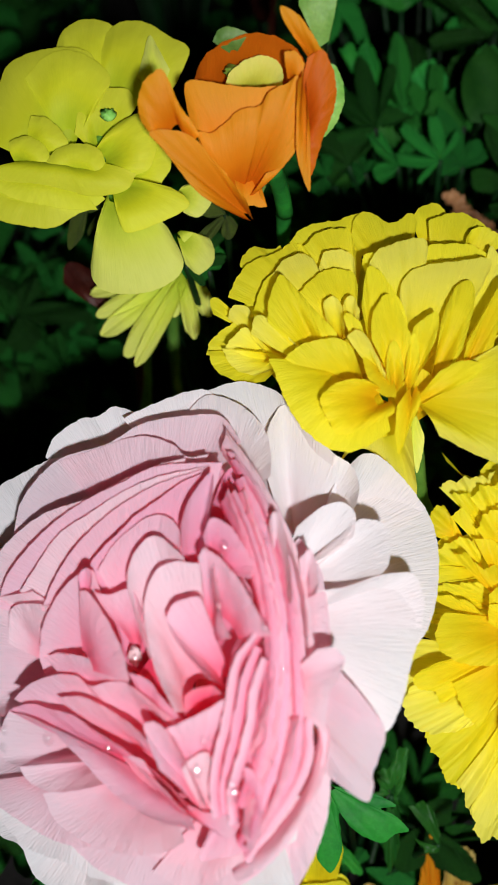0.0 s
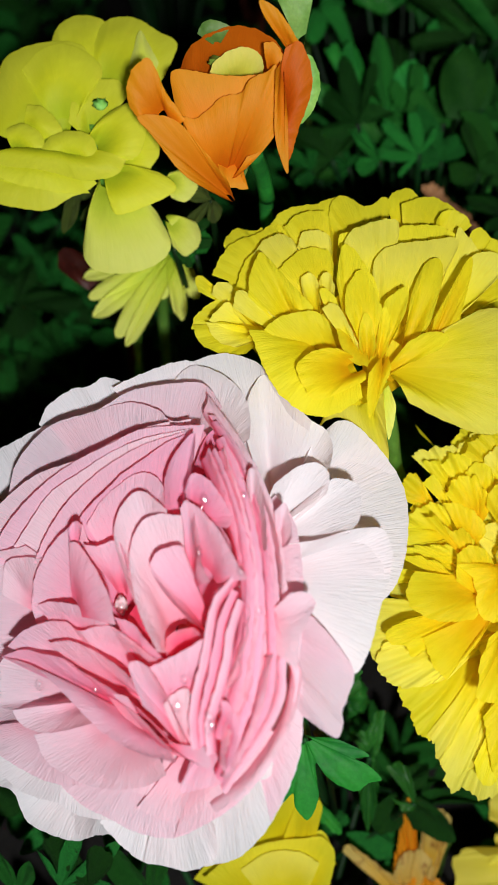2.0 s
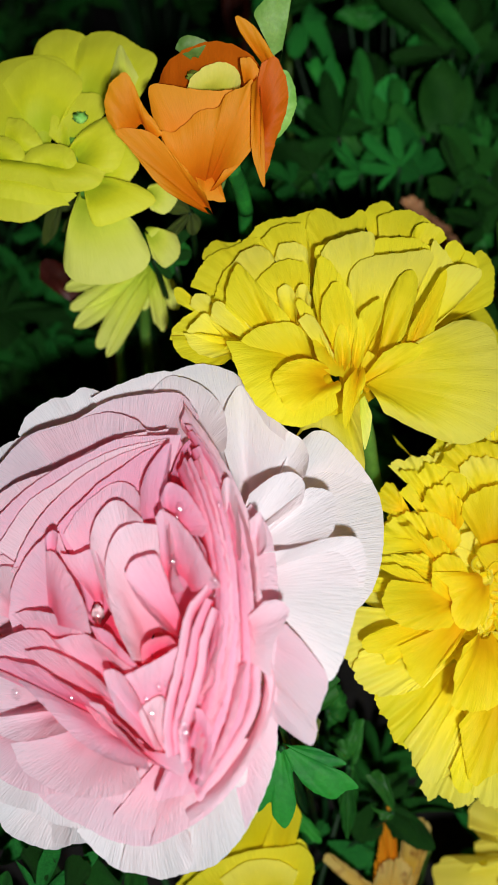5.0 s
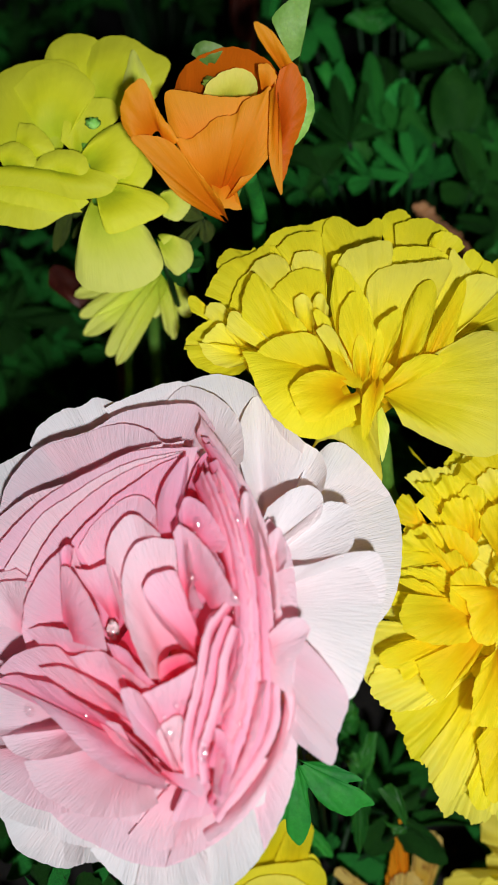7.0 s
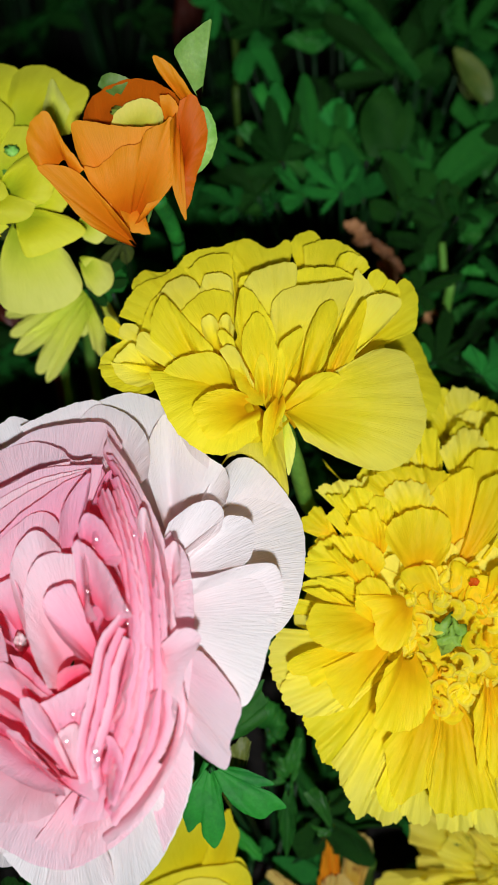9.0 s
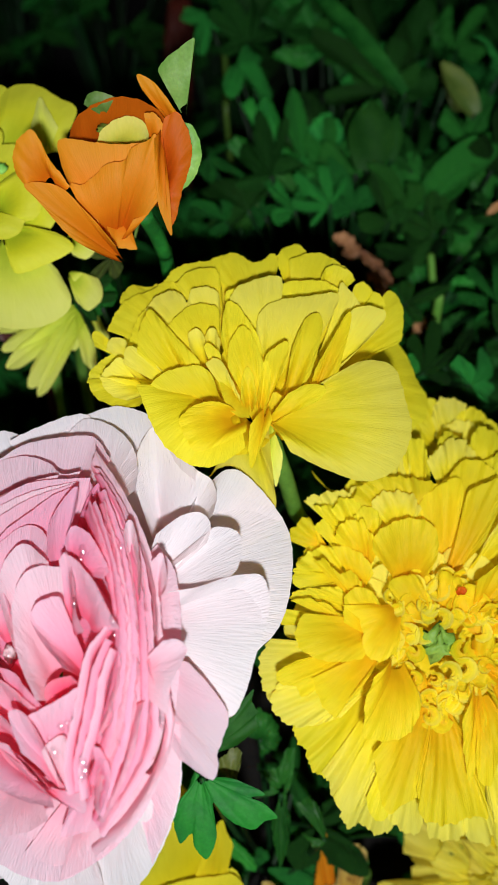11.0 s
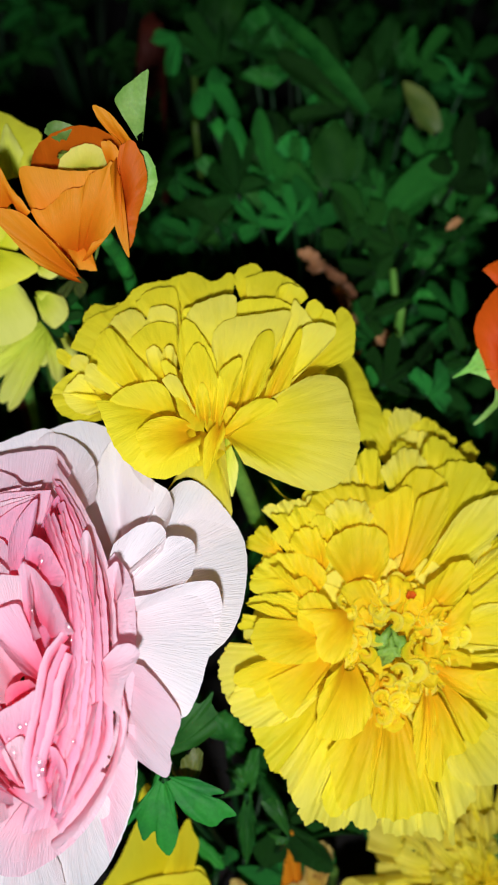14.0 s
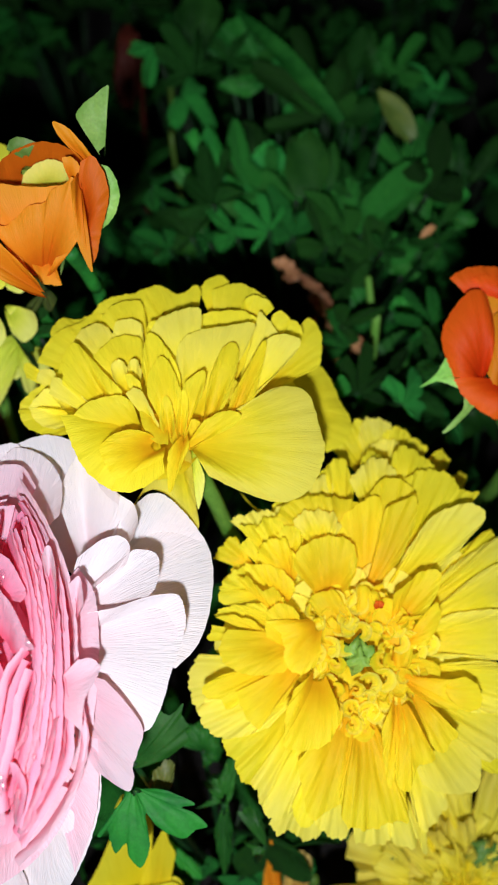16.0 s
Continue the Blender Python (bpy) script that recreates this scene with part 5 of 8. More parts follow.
rim_petal(lemon_bloom, "yellow", (3.7, -5.5, -3.7), ((1.0, -2.6, 0.3), (1.3, 3.1, -1.0), (3.0, 6.9, -2.0), (4.9, 3.7, -1.4), (5.8, -2.9, 0.1)), swell=1, rag=0.2)
rim_petal(lemon_bloom, "yellow", (6.8, -5.6, -3.9), ((5.9, -2.2, -0.7), (6.9, 4.1, -2.2), (8.5, 8.9, -3.4), (9.9, 4.0, -2.3), (9.3, -3.1, -0.7)), swell=1, rag=0.2)
rim_petal(lemon_bloom, "gold", (1.8, -0.7, -6.0), ((-5.1, 2.2, -1.1), (-3.5, -3.7, 0.2), (-0.1, -7.6, 0.9), (3.7, -8.3, 0.8)), swell=1, rag=0.2)
rim_petal(lemon_bloom, "gold", (9.0, -10.8, -13.4), ((2.9, -5.5, -5.0), (6.7, -0.8, -6.2), (12.3, -0.9, -6.5), (17.1, -5.8, -5.8)), base=0.4, swell=1, rag=0.2)
stalk(lemon_bloom, [(0.0600, 0.2000, -0.0050), (0.0629, 0.1718, 0.1562), (0.0546, 0.1674, 0.1994), (0.0480, 0.1640, 0.2300), (0.0450, 0.1640, 0.2400)], r0=0.0026, r1=0.003)

# wide-open golden bloom
golden_bloom = bloom((0.12, 0.19, 0.0), (0.0972, 0.1136, 0.1989), (41.03, 0.52, -2.21), "wide-open golden-yellow ranunculus with a green heart")
rim_petal(golden_bloom, "lemon", (-21.8, -4.7, -7.9), ((-53.3, 0.5, -3.2), (-56.5, -6.0, -1.8), (-55.9, -12.2, -0.9), (-53.1, -18.3, -0.3), (-49.5, -14.6, -1.3), (-46.2, -12.2, -2.1)), rag=1, wave=1.5)
rim_petal(golden_bloom, "lemon", (-17.0, -7.6, -8.0), ((-50.4, -12.2, 2.0), (-52.9, -18.0, 3.3), (-49.3, -23.2, 3.6), (-44.2, -25.5, 3.3), (-36.9, -24.6, 2.2), (-30.5, -22.7, 1.0)), rag=1, wave=1.5)
rim_petal(golden_bloom, "yellow", (-17.0, -12.6, -9.1), ((-45.4, -25.7, -0.1), (-44.6, -30.4, 0.5), (-41.5, -33.5, 0.6), (-40.2, -38.3, 1.1), (-35.8, -41.6, 1.0), (-28.6, -40.8, -0.1)), rag=1, wave=1.5)
rim_petal(golden_bloom, "lemon", (-15.8, -15.8, -7.0), ((-36.3, -39.7, 2.6), (-34.2, -42.6, 2.7), (-32.3, -48.2, 3.3), (-29.2, -46.7, 2.6), (-25.5, -41.0, 1.3), (-20.7, -34.2, -0.3)), rag=1, wave=1.5)
rim_petal(golden_bloom, "lemon", (-12.0, -17.7, -7.2), ((-32.9, -46.5, 4.9), (-30.0, -50.6, 5.1), (-26.4, -50.6, 4.6), (-22.1, -47.4, 3.5), (-21.0, -38.8, 2.1)), rag=1, wave=1.5)
rim_petal(golden_bloom, "lemon", (-10.2, -20.6, -10.5), ((-29.9, -54.6, -1.5), (-27.6, -58.4, -1.3), (-23.0, -57.5, -2.1), (-21.1, -59.1, -2.1), (-17.2, -61.1, -2.4), (-13.1, -59.1, -3.3)), rag=1, wave=1.5)
rim_petal(golden_bloom, "yellow", (-8.5, -20.5, -3.8), ((-23.2, -46.0, 7.0), (-20.9, -51.6, 7.5), (-16.9, -52.0, 7.0), (-16.0, -48.1, 6.3), (-17.7, -37.7, 5.1)), rag=0.4, wave=1.5)
rim_petal(golden_bloom, "lemon", (-5.9, -21.1, -11.0), ((-16.9, -53.2, -1.8), (-11.9, -58.1, -1.8), (-8.0, -60.4, -2.1), (-4.2, -59.2, -2.7), (-2.6, -54.0, -3.6)), rag=1, wave=1.5)
rim_petal(golden_bloom, "gold", (-5.1, -18.2, -1.0), ((-21.5, -31.2, 8.2), (-17.7, -48.0, 10.1), (-11.7, -46.3, 9.0), (-7.1, -43.2, 7.9), (-4.8, -32.0, 6.1)), rag=0.4, wave=1.5)
rim_petal(golden_bloom, "gold", (0.5, -19.8, -1.5), ((-8.3, -39.7, 9.4), (-7.0, -49.1, 10.5), (-2.7, -51.5, 10.2), (2.4, -52.1, 9.5), (8.2, -50.1, 8.4), (13.8, -49.4, 7.6), (12.2, -37.3, 6.3)), rag=1, wave=1.5)
rim_petal(golden_bloom, "lemon", (3.4, -27.9, -9.5), ((-2.6, -56.1, -3.4), (-1.6, -61.3, -2.8), (4.1, -62.5, -3.5), (9.8, -61.8, -4.4), (11.3, -56.2, -5.3)), rag=1, wave=1.5)
rim_petal(golden_bloom, "lemon", (7.3, -28.0, -9.9), ((9.5, -59.7, -4.6), (11.7, -63.0, -4.5), (18.4, -64.3, -5.3), (19.9, -58.8, -6.1), (15.8, -51.4, -6.4)), rag=1, wave=1.5)
rim_petal(golden_bloom, "lemon", (16.2, -31.5, -8.8), ((18.9, -54.5, -4.7), (19.5, -60.2, -4.1), (20.6, -65.4, -3.7), (22.5, -65.4, -4.0), (22.1, -58.2, -4.7)), rag=0.4, wave=1.5)
rim_petal(golden_bloom, "lemon", (12.7, -21.7, -7.8), ((15.8, -42.9, -3.9), (17.7, -51.9, -3.1), (20.8, -57.8, -2.9), (25.8, -54.1, -3.9), (29.0, -48.9, -4.9), (21.5, -41.4, -4.9)), rag=1, wave=1.5)
rim_petal(golden_bloom, "lemon", (12.5, -14.3, -7.0), ((20.1, -41.9, -1.2), (27.0, -44.9, -1.7), (37.6, -44.8, -3.0), (40.0, -39.2, -3.9), (39.1, -32.0, -4.6), (32.7, -26.3, -4.5)), rag=0.4, wave=1.5)
rim_petal(golden_bloom, "yellow", (13.4, -13.5, -12.4), ((37.9, -38.4, -12.3), (48.7, -42.9, -13.1), (58.9, -37.4, -14.8), (57.3, -22.3, -16.1)), rag=1, wave=1.5)
rim_petal(golden_bloom, "lemon", (12.3, -8.9, -5.9), ((23.5, -19.7, -2.4), (33.8, -27.8, -2.7), (40.7, -34.5, -2.8), (49.0, -32.1, -4.0), (57.4, -23.4, -5.8), (55.4, -13.4, -6.6), (41.5, -11.9, -5.3)), rag=1, wave=1.5)
rim_petal(golden_bloom, "lemon", (15.9, -5.8, -4.9), ((35.5, -18.5, -2.2), (48.9, -19.0, -3.6), (59.7, -13.8, -5.3), (59.9, -6.1, -6.1), (49.4, -3.3, -5.3), (38.8, -2.0, -4.4)), rag=1, wave=1.5)
rim_petal(golden_bloom, "lemon", (16.1, 2.9, -6.0), ((28.0, -0.9, -1.6), (39.4, 0.1, -2.9), (49.9, -2.0, -3.8), (59.7, 3.1, -5.3), (59.0, 12.7, -6.1), (45.6, 14.9, -5.1), (30.2, 13.9, -3.6)), rag=0.4, wave=1.5)
rim_petal(golden_bloom, "lemon", (16.5, 6.2, -8.1), ((28.8, 17.7, -7.2), (39.0, 25.4, -9.0), (48.9, 30.0, -10.3), (59.6, 28.9, -11.1), (61.2, 16.9, -10.1)), rag=0.4, wave=1.5)
rim_petal(golden_bloom, "lemon", (18.9, 13.3, -10.9), ((31.7, 28.2, -12.1), (40.1, 33.2, -13.3), (49.3, 38.1, -14.6), (56.4, 37.1, -15.0), (58.7, 27.7, -14.3)), rag=1, wave=1.5)
rim_petal(golden_bloom, "yellow", (21.5, 16.4, -14.9), ((33.0, 31.6, -17.6), (40.4, 35.7, -18.7), (45.1, 39.4, -19.4), (48.9, 38.6, -19.6), (50.2, 34.7, -19.3)), rag=1, wave=1.5)
rim_petal(golden_bloom, "yellow", (11.8, 22.6, -14.8), ((16.7, 57.4, -15.9), (22.4, 60.7, -16.6), (32.3, 59.5, -17.2), (36.3, 54.2, -16.9), (42.8, 52.7, -17.2), (35.4, 49.2, -16.3)), rag=1, wave=1.5)
rim_petal(golden_bloom, "lemon", (10.7, 19.6, -7.5), ((13.5, 32.4, -1.8), (22.9, 44.8, -4.1), (30.6, 48.8, -5.2), (37.9, 49.9, -5.9), (42.2, 45.4, -5.7), (35.2, 37.3, -4.3), (25.9, 26.8, -2.3)), swell=1.2, rag=0.4, wave=1.5)
rim_petal(golden_bloom, "gold", (2.4, 21.1, -12.0), ((-6.5, 43.4, -8.9), (-2.2, 48.5, -9.9), (3.2, 51.9, -10.8), (8.3, 57.6, -11.9), (15.3, 57.5, -12.4), (20.3, 52.9, -12.2)), rag=0.4, wave=1.5)
rim_petal(golden_bloom, "gold", (1.4, 20.2, -8.4), ((-7.8, 37.0, -3.7), (-6.2, 44.7, -4.8), (0.7, 50.3, -6.1), (6.6, 52.3, -6.9), (7.7, 44.6, -6.0), (5.3, 31.3, -4.1)), rag=0.4, wave=1.5)
rim_petal(golden_bloom, "gold", (2.8, 20.9, -5.2), ((5.3, 36.7, -1.0), (8.1, 47.7, -2.6), (13.6, 50.8, -3.4), (18.7, 52.3, -4.0), (18.2, 43.8, -2.9), (14.0, 33.6, -1.3)), swell=1.2, rag=0.4, wave=1.5)
rim_petal(golden_bloom, "yellow", (-21.4, 32.3, -14.7), ((-40.1, 52.7, -22.8), (-35.7, 48.0, -22.5), (-29.4, 46.0, -22.7), (-25.8, 49.1, -23.4), (-25.0, 53.1, -24.0)), rag=0.4, wave=1.5)
rim_petal(golden_bloom, "yellow", (-5.8, 34.1, -16.3), ((-29.1, 47.0, -19.5), (-25.1, 52.9, -20.6), (-17.1, 56.2, -21.6), (-10.7, 60.7, -22.7), (-5.1, 64.6, -23.6), (0.4, 57.1, -23.1)), rag=0.6, wave=1.5)
rim_petal(golden_bloom, "lemon", (-13.6, 34.1, -15.6), ((-30.3, 45.1, -13.9), (-25.3, 49.3, -14.9), (-20.4, 53.5, -15.9), (-15.1, 56.8, -16.8), (-10.0, 58.9, -17.4), (-7.7, 55.0, -17.1)), rag=0.6, wave=1.5)
rim_petal(golden_bloom, "yellow", (-5.6, 37.7, -18.5), ((-12.4, 53.1, -16.5), (-9.6, 61.2, -17.8), (-7.2, 64.3, -18.3), (-3.4, 64.1, -18.6), (-1.6, 57.3, -17.9), (-3.4, 50.5, -16.9)), rag=1, wave=1.5)
rim_petal(golden_bloom, "lemon", (5.4, 46.4, -20.5), ((-2.1, 57.3, -17.8), (2.3, 62.0, -18.7), (6.3, 64.7, -19.3), (11.0, 64.1, -19.6), (14.5, 59.6, -19.3)), rag=1, wave=1.5)
rim_petal(golden_bloom, "yellow", (14.7, 46.2, -22.9), ((11.8, 59.1, -22.5), (14.4, 66.6, -23.5), (18.1, 69.0, -24.0), (25.2, 64.8, -24.0), (29.6, 59.7, -23.8), (22.2, 57.1, -23.0)), rag=1, wave=1.5)
rim_petal(golden_bloom, "yellow", (7.0, 51.1, -24.5), ((0.4, 57.1, -23.1), (4.0, 65.8, -24.4), (7.4, 67.0, -24.8), (11.0, 64.0, -24.7), (12.9, 59.0, -24.2)), rag=1, wave=1.5)
rim_petal(golden_bloom, "gold", (-8.0, 34.5, -9.3), ((-28.3, 45.1, -5.5), (-23.7, 50.2, -6.7), (-14.2, 52.4, -7.7), (-2.8, 50.9, -8.5), (2.0, 49.7, -8.7)), rag=1, wave=1.5)
rim_petal(golden_bloom, "lemon", (-13.4, 36.2, -5.6), ((-22.4, 42.5, -2.3), (-20.1, 46.8, -3.1), (-14.5, 47.8, -3.7), (-8.5, 46.7, -4.0), (-6.3, 42.2, -3.7)), rag=1, wave=1.5)
rim_petal(golden_bloom, "yellow", (-25.2, 32.2, -7.4), ((-34.7, 41.4, -4.4), (-32.2, 44.7, -5.1), (-28.3, 45.2, -5.6), (-25.3, 43.7, -5.6), (-26.0, 39.5, -4.9)), rag=1, wave=1.5)
rim_petal(golden_bloom, "yellow", (-21.6, 31.7, -4.3), ((-28.0, 39.8, -2.2), (-23.9, 43.0, -3.1), (-20.0, 41.2, -3.1), (-18.7, 38.6, -2.9)), rag=0.4, wave=1.5)
rim_petal(golden_bloom, "lemon", (-28.8, 33.5, -12.5), ((-43.4, 44.0, -9.2), (-38.8, 46.0, -9.9), (-29.3, 47.3, -10.9), (-26.6, 43.9, -10.7)), rag=1, wave=1.5)
rim_petal(golden_bloom, "yellow", (-29.0, 31.0, -6.9), ((-40.3, 42.1, -4.9), (-36.0, 43.0, -5.4), (-32.8, 40.0, -5.3), (-33.5, 36.5, -4.7)), rag=1, wave=1.5)
rim_petal(golden_bloom, "gold", (-23.5, 25.3, -3.2), ((-34.7, 33.7, 2.6), (-31.4, 38.0, 1.6), (-27.7, 39.0, 1.1), (-24.8, 38.8, 0.9), (-22.8, 35.2, 1.2), (-19.6, 32.8, 1.2)), rag=1, wave=1.5)
rim_petal(golden_bloom, "gold", (-10.6, 19.9, -2.0), ((-22.8, 30.4, 5.2), (-21.6, 34.6, 4.4), (-17.8, 37.8, 3.6), (-11.0, 39.9, 2.7), (-3.6, 38.0, 2.3), (-1.7, 30.8, 3.1), (-3.8, 24.6, 4.1)), swell=1.5, rag=0.4, wave=1.5)
rim_petal(golden_bloom, "gold", (-34.6, 26.6, -10.9), ((-49.0, 31.5, -8.5), (-45.5, 36.0, -9.5), (-41.5, 38.7, -10.3), (-39.4, 33.9, -9.8), (-41.5, 29.0, -8.9), (-44.8, 24.8, -7.9)), rag=1, wave=1.5)
rim_petal(golden_bloom, "yellow", (-29.0, 26.7, -6.3), ((-40.3, 35.9, -3.9), (-36.9, 38.4, -4.6), (-33.9, 35.4, -4.5), (-33.7, 29.4, -3.6)), rag=0.4, wave=1.5)
rim_petal(golden_bloom, "yellow", (-30.9, 17.8, -6.6), ((-46.9, 22.0, -2.0), (-45.3, 24.7, -2.6), (-41.4, 28.1, -3.5), (-36.5, 30.0, -4.3), (-32.4, 28.7, -4.5)), rag=1, wave=1.5)
rim_petal(golden_bloom, "yellow", (-27.1, 18.1, -5.2), ((-46.1, 22.6, -0.5), (-46.7, 19.0, 0.2), (-44.3, 17.2, 0.2), (-36.5, 18.1, -0.8), (-30.6, 20.0, -1.7)), rag=0.4, wave=1.5)
rim_petal(golden_bloom, "gold", (-25.4, 18.6, -2.0), ((-34.7, 30.4, 2.4), (-30.3, 30.8, 1.9), (-23.7, 27.0, 1.8), (-21.5, 22.7, 2.2)), rag=0.4, wave=1.5)
rim_petal(golden_bloom, "gold", (-25.5, 13.5, 0.4), ((-41.3, 27.0, 4.3), (-36.9, 26.6, 3.9), (-34.0, 23.7, 4.0), (-27.8, 22.7, 3.5), (-25.2, 19.6, 3.7)), rag=1, wave=1.5)
rim_petal(golden_bloom, "yellow", (-21.6, 8.8, -4.5), ((-48.3, 14.4, 1.1), (-44.3, 16.6, 0.3), (-36.5, 17.6, -0.7), (-28.7, 17.2, -1.5)), rag=1, wave=1.5)
rim_petal(golden_bloom, "gold", (-21.8, 5.9, -0.6), ((-47.4, 14.5, 5.3), (-40.5, 14.9, 4.5), (-34.0, 12.1, 4.2), (-31.4, 8.5, 4.5)), rag=0.4, wave=1.5)
rim_petal(golden_bloom, "yellow", (-25.3, 3.5, -5.1), ((-48.7, 10.5, -0.0), (-49.8, 6.2, 0.7), (-44.3, 6.1, 0.1), (-38.4, 8.1, -0.8)), rag=1, wave=1.5)
rim_petal(golden_bloom, "gold", (-21.4, 4.4, 3.0), ((-31.2, 8.5, 9.3), (-31.5, 14.0, 8.5), (-30.1, 17.5, 7.8), (-25.7, 19.0, 7.1), (-21.2, 16.1, 7.1), (-20.0, 11.3, 7.6)), swell=1.2, rag=0.4, wave=1.5)
rim_petal(golden_bloom, "gold", (-21.4, 6.1, 2.8), ((-43.7, 11.2, 9.7), (-46.1, 5.6, 10.9), (-44.9, 1.5, 11.4), (-40.1, -1.9, 11.3), (-33.0, -3.2, 10.6), (-25.3, -2.2, 9.6)), swell=1.5, rag=0.4, wave=1.5)
rim_petal(golden_bloom, "gold", (-24.9, -1.1, 0.7), ((-45.5, -3.4, 8.9), (-51.0, -6.5, 10.1), (-50.4, -10.1, 10.6), (-45.8, -11.0, 10.1), (-43.1, -14.1, 10.3), (-39.0, -11.2, 9.3)), rag=0.4, wave=1.5)
rim_petal(golden_bloom, "gold", (-20.2, -2.2, 3.8), ((-40.8, -7.9, 11.7), (-39.4, -11.8, 12.1), (-37.6, -15.7, 12.5), (-33.7, -19.3, 12.6), (-31.2, -15.8, 11.7), (-25.5, -10.9, 10.2)), swell=1.2, rag=0.4, wave=1.5)
rim_petal(golden_bloom, "gold", (-14.9, -4.7, 6.7), ((-22.6, -6.0, 15.8), (-25.3, -12.4, 17.2), (-25.8, -19.4, 18.3), (-26.0, -23.1, 18.9), (-17.8, -24.2, 17.9), (-11.5, -21.5, 16.7), (-8.4, -14.7, 15.3)), swell=3, rag=0.4, wave=1.5)
rim_petal(golden_bloom, "gold", (10.8, -12.9, 3.4), ((5.2, -20.0, 9.6), (5.7, -30.3, 10.9), (7.4, -38.3, 11.7), (10.4, -30.5, 10.3), (12.8, -21.7, 8.9)), rag=0.4, wave=1.5)
rim_petal(golden_bloom, "gold", (12.4, -14.3, 4.7), ((8.8, -29.1, 11.7), (9.7, -36.8, 12.5), (13.5, -39.0, 12.3), (16.2, -32.0, 11.1), (22.2, -29.7, 10.0), (18.4, -23.2, 9.7)), rag=0.4, wave=1.5)
rim_petal(golden_bloom, "gold", (16.2, -10.9, 3.8), ((19.4, -21.0, 10.0), (20.7, -25.1, 10.3), (24.5, -27.7, 10.1), (27.4, -24.0, 9.3), (29.8, -22.1, 8.8), (24.2, -17.0, 8.9)), rag=0.4, wave=1.5)
rim_petal(golden_bloom, "gold", (14.5, -5.6, 3.4), ((21.9, -13.1, 10.0), (29.7, -14.6, 9.3), (25.6, -8.8, 9.1), (29.4, -4.3, 8.1), (36.0, -7.0, 7.7), (37.1, -13.3, 8.3), (33.3, -15.4, 8.9)), rag=0.4, wave=1.5)
rim_petal(golden_bloom, "gold", (11.1, 11.9, 1.6), ((9.5, 22.0, 7.0), (14.4, 25.6, 6.1), (18.3, 28.8, 5.3), (24.6, 28.9, 4.7), (23.9, 22.8, 5.5), (18.9, 15.8, 6.9), (12.3, 14.9, 7.6)), swell=1.2, rag=0.4, wave=1.5)
rim_petal(golden_bloom, "gold", (14.7, 6.5, 1.9), ((18.5, 14.0, 4.5), (23.9, 18.5, 3.4), (24.9, 12.8, 4.0), (20.3, 5.1, 5.4)), rag=0.4, wave=1.5)
rim_petal(golden_bloom, "gold", (-15.1, 11.0, 4.5), ((-31.5, 13.9, 9.9), (-26.2, 8.6, 10.1), (-25.4, 0.9, 11.1), (-20.9, -2.7, 11.1), (-15.5, -0.3, 10.1)), swell=2, rag=0.4, wave=1.5)
petal_ring(golden_bloom, "gold", 16, 10.1, 23.6, 9.2, -0.7, 1.1, 31, 0, 360, ruffle=0.7, curl=2.2, square=0.7, jitter=0.35, spread_z=0.12, crumple=0.35)
petal_ring(golden_bloom, "lemon", 14, 3.0, 46.0, 30.0, -13.0, -14.0, 5, 0, 360, ruffle=0.6, square=0.6, crumple=0.3, jitter=0.1)
petal_ring(golden_bloom, "lemon", 12, 2.0, 30.0, 22.0, -7.0, -6.0, 7, 0, 360, ruffle=0.6, square=0.65, crumple=0.3, jitter=0.15)
heart_curls(golden_bloom, 112, 5.0, 23.0, 5.0, 11)
knob(golden_bloom, "flower_heart", (-0.8, 0.8, 2.2), (3.9, 4.2, 2.0), "heart", bumps=1.6, label='green flower heart')
petal(golden_bloom, "rust", (4.9, 16.9, 4.6), (3.0, 18.2, 5.9), (4.6, 19.7, 6.3), (6.6, 18.6, 5.6), 0.6, ruffle=0.37)
stalk(golden_bloom, [(0.1200, 0.1900, -0.0050), (0.1269, 0.1304, 0.0971), (0.1134, 0.1245, 0.1478), (0.1040, 0.1156, 0.1886)], r0=0.003, r1=0.0035)

# ruffled bloom behind
shaded_bloom = bloom((0.15, 0.25, 0.0), (0.1276, 0.2051, 0.1759), (41.03, 0.52, -2.21), "yellow ranunculus with ruffled petals half hidden behind another bloom")
rim_petal(shaded_bloom, "yellow", (-17.1, 1.2, 31.7), ((-32.4, 11.9, 35.7), (-29.9, 18.7, 35.7), (-26.1, 22.9, 35.7), (-21.7, 23.5, 35.7), (-20.2, 15.1, 35.7)), rag=1)
rim_petal(shaded_bloom, "lemon", (-15.1, 1.3, 32.7), ((-23.4, 17.2, 37.7), (-22.1, 22.4, 37.7), (-18.8, 24.5, 37.7), (-11.2, 22.0, 37.7), (-12.9, 13.0, 37.7)), rag=1)
rim_petal(shaded_bloom, "yellow", (-10.9, 1.3, 32.7), ((-17.2, 15.1, 38.7), (-9.7, 21.3, 38.7), (-3.1, 17.2, 38.7), (2.2, 12.6, 38.7), (-6.0, 9.4, 38.7)), rag=1)
rim_petal(shaded_bloom, "yellow", (-4.0, 1.1, 29.7), ((4.6, 6.6, 31.7), (5.9, 11.5, 31.7), (9.7, 12.1, 31.7), (12.0, 6.8, 31.7), (8.9, 3.8, 31.7)), rag=1)
rim_petal(shaded_bloom, "yellow", (0.5, -5.3, 28.7), ((13.1, -1.4, 29.7), (14.4, 2.9, 29.7), (17.0, 4.1, 29.7), (18.3, 2.9, 29.7), (18.5, -1.4, 29.7)), rag=1)
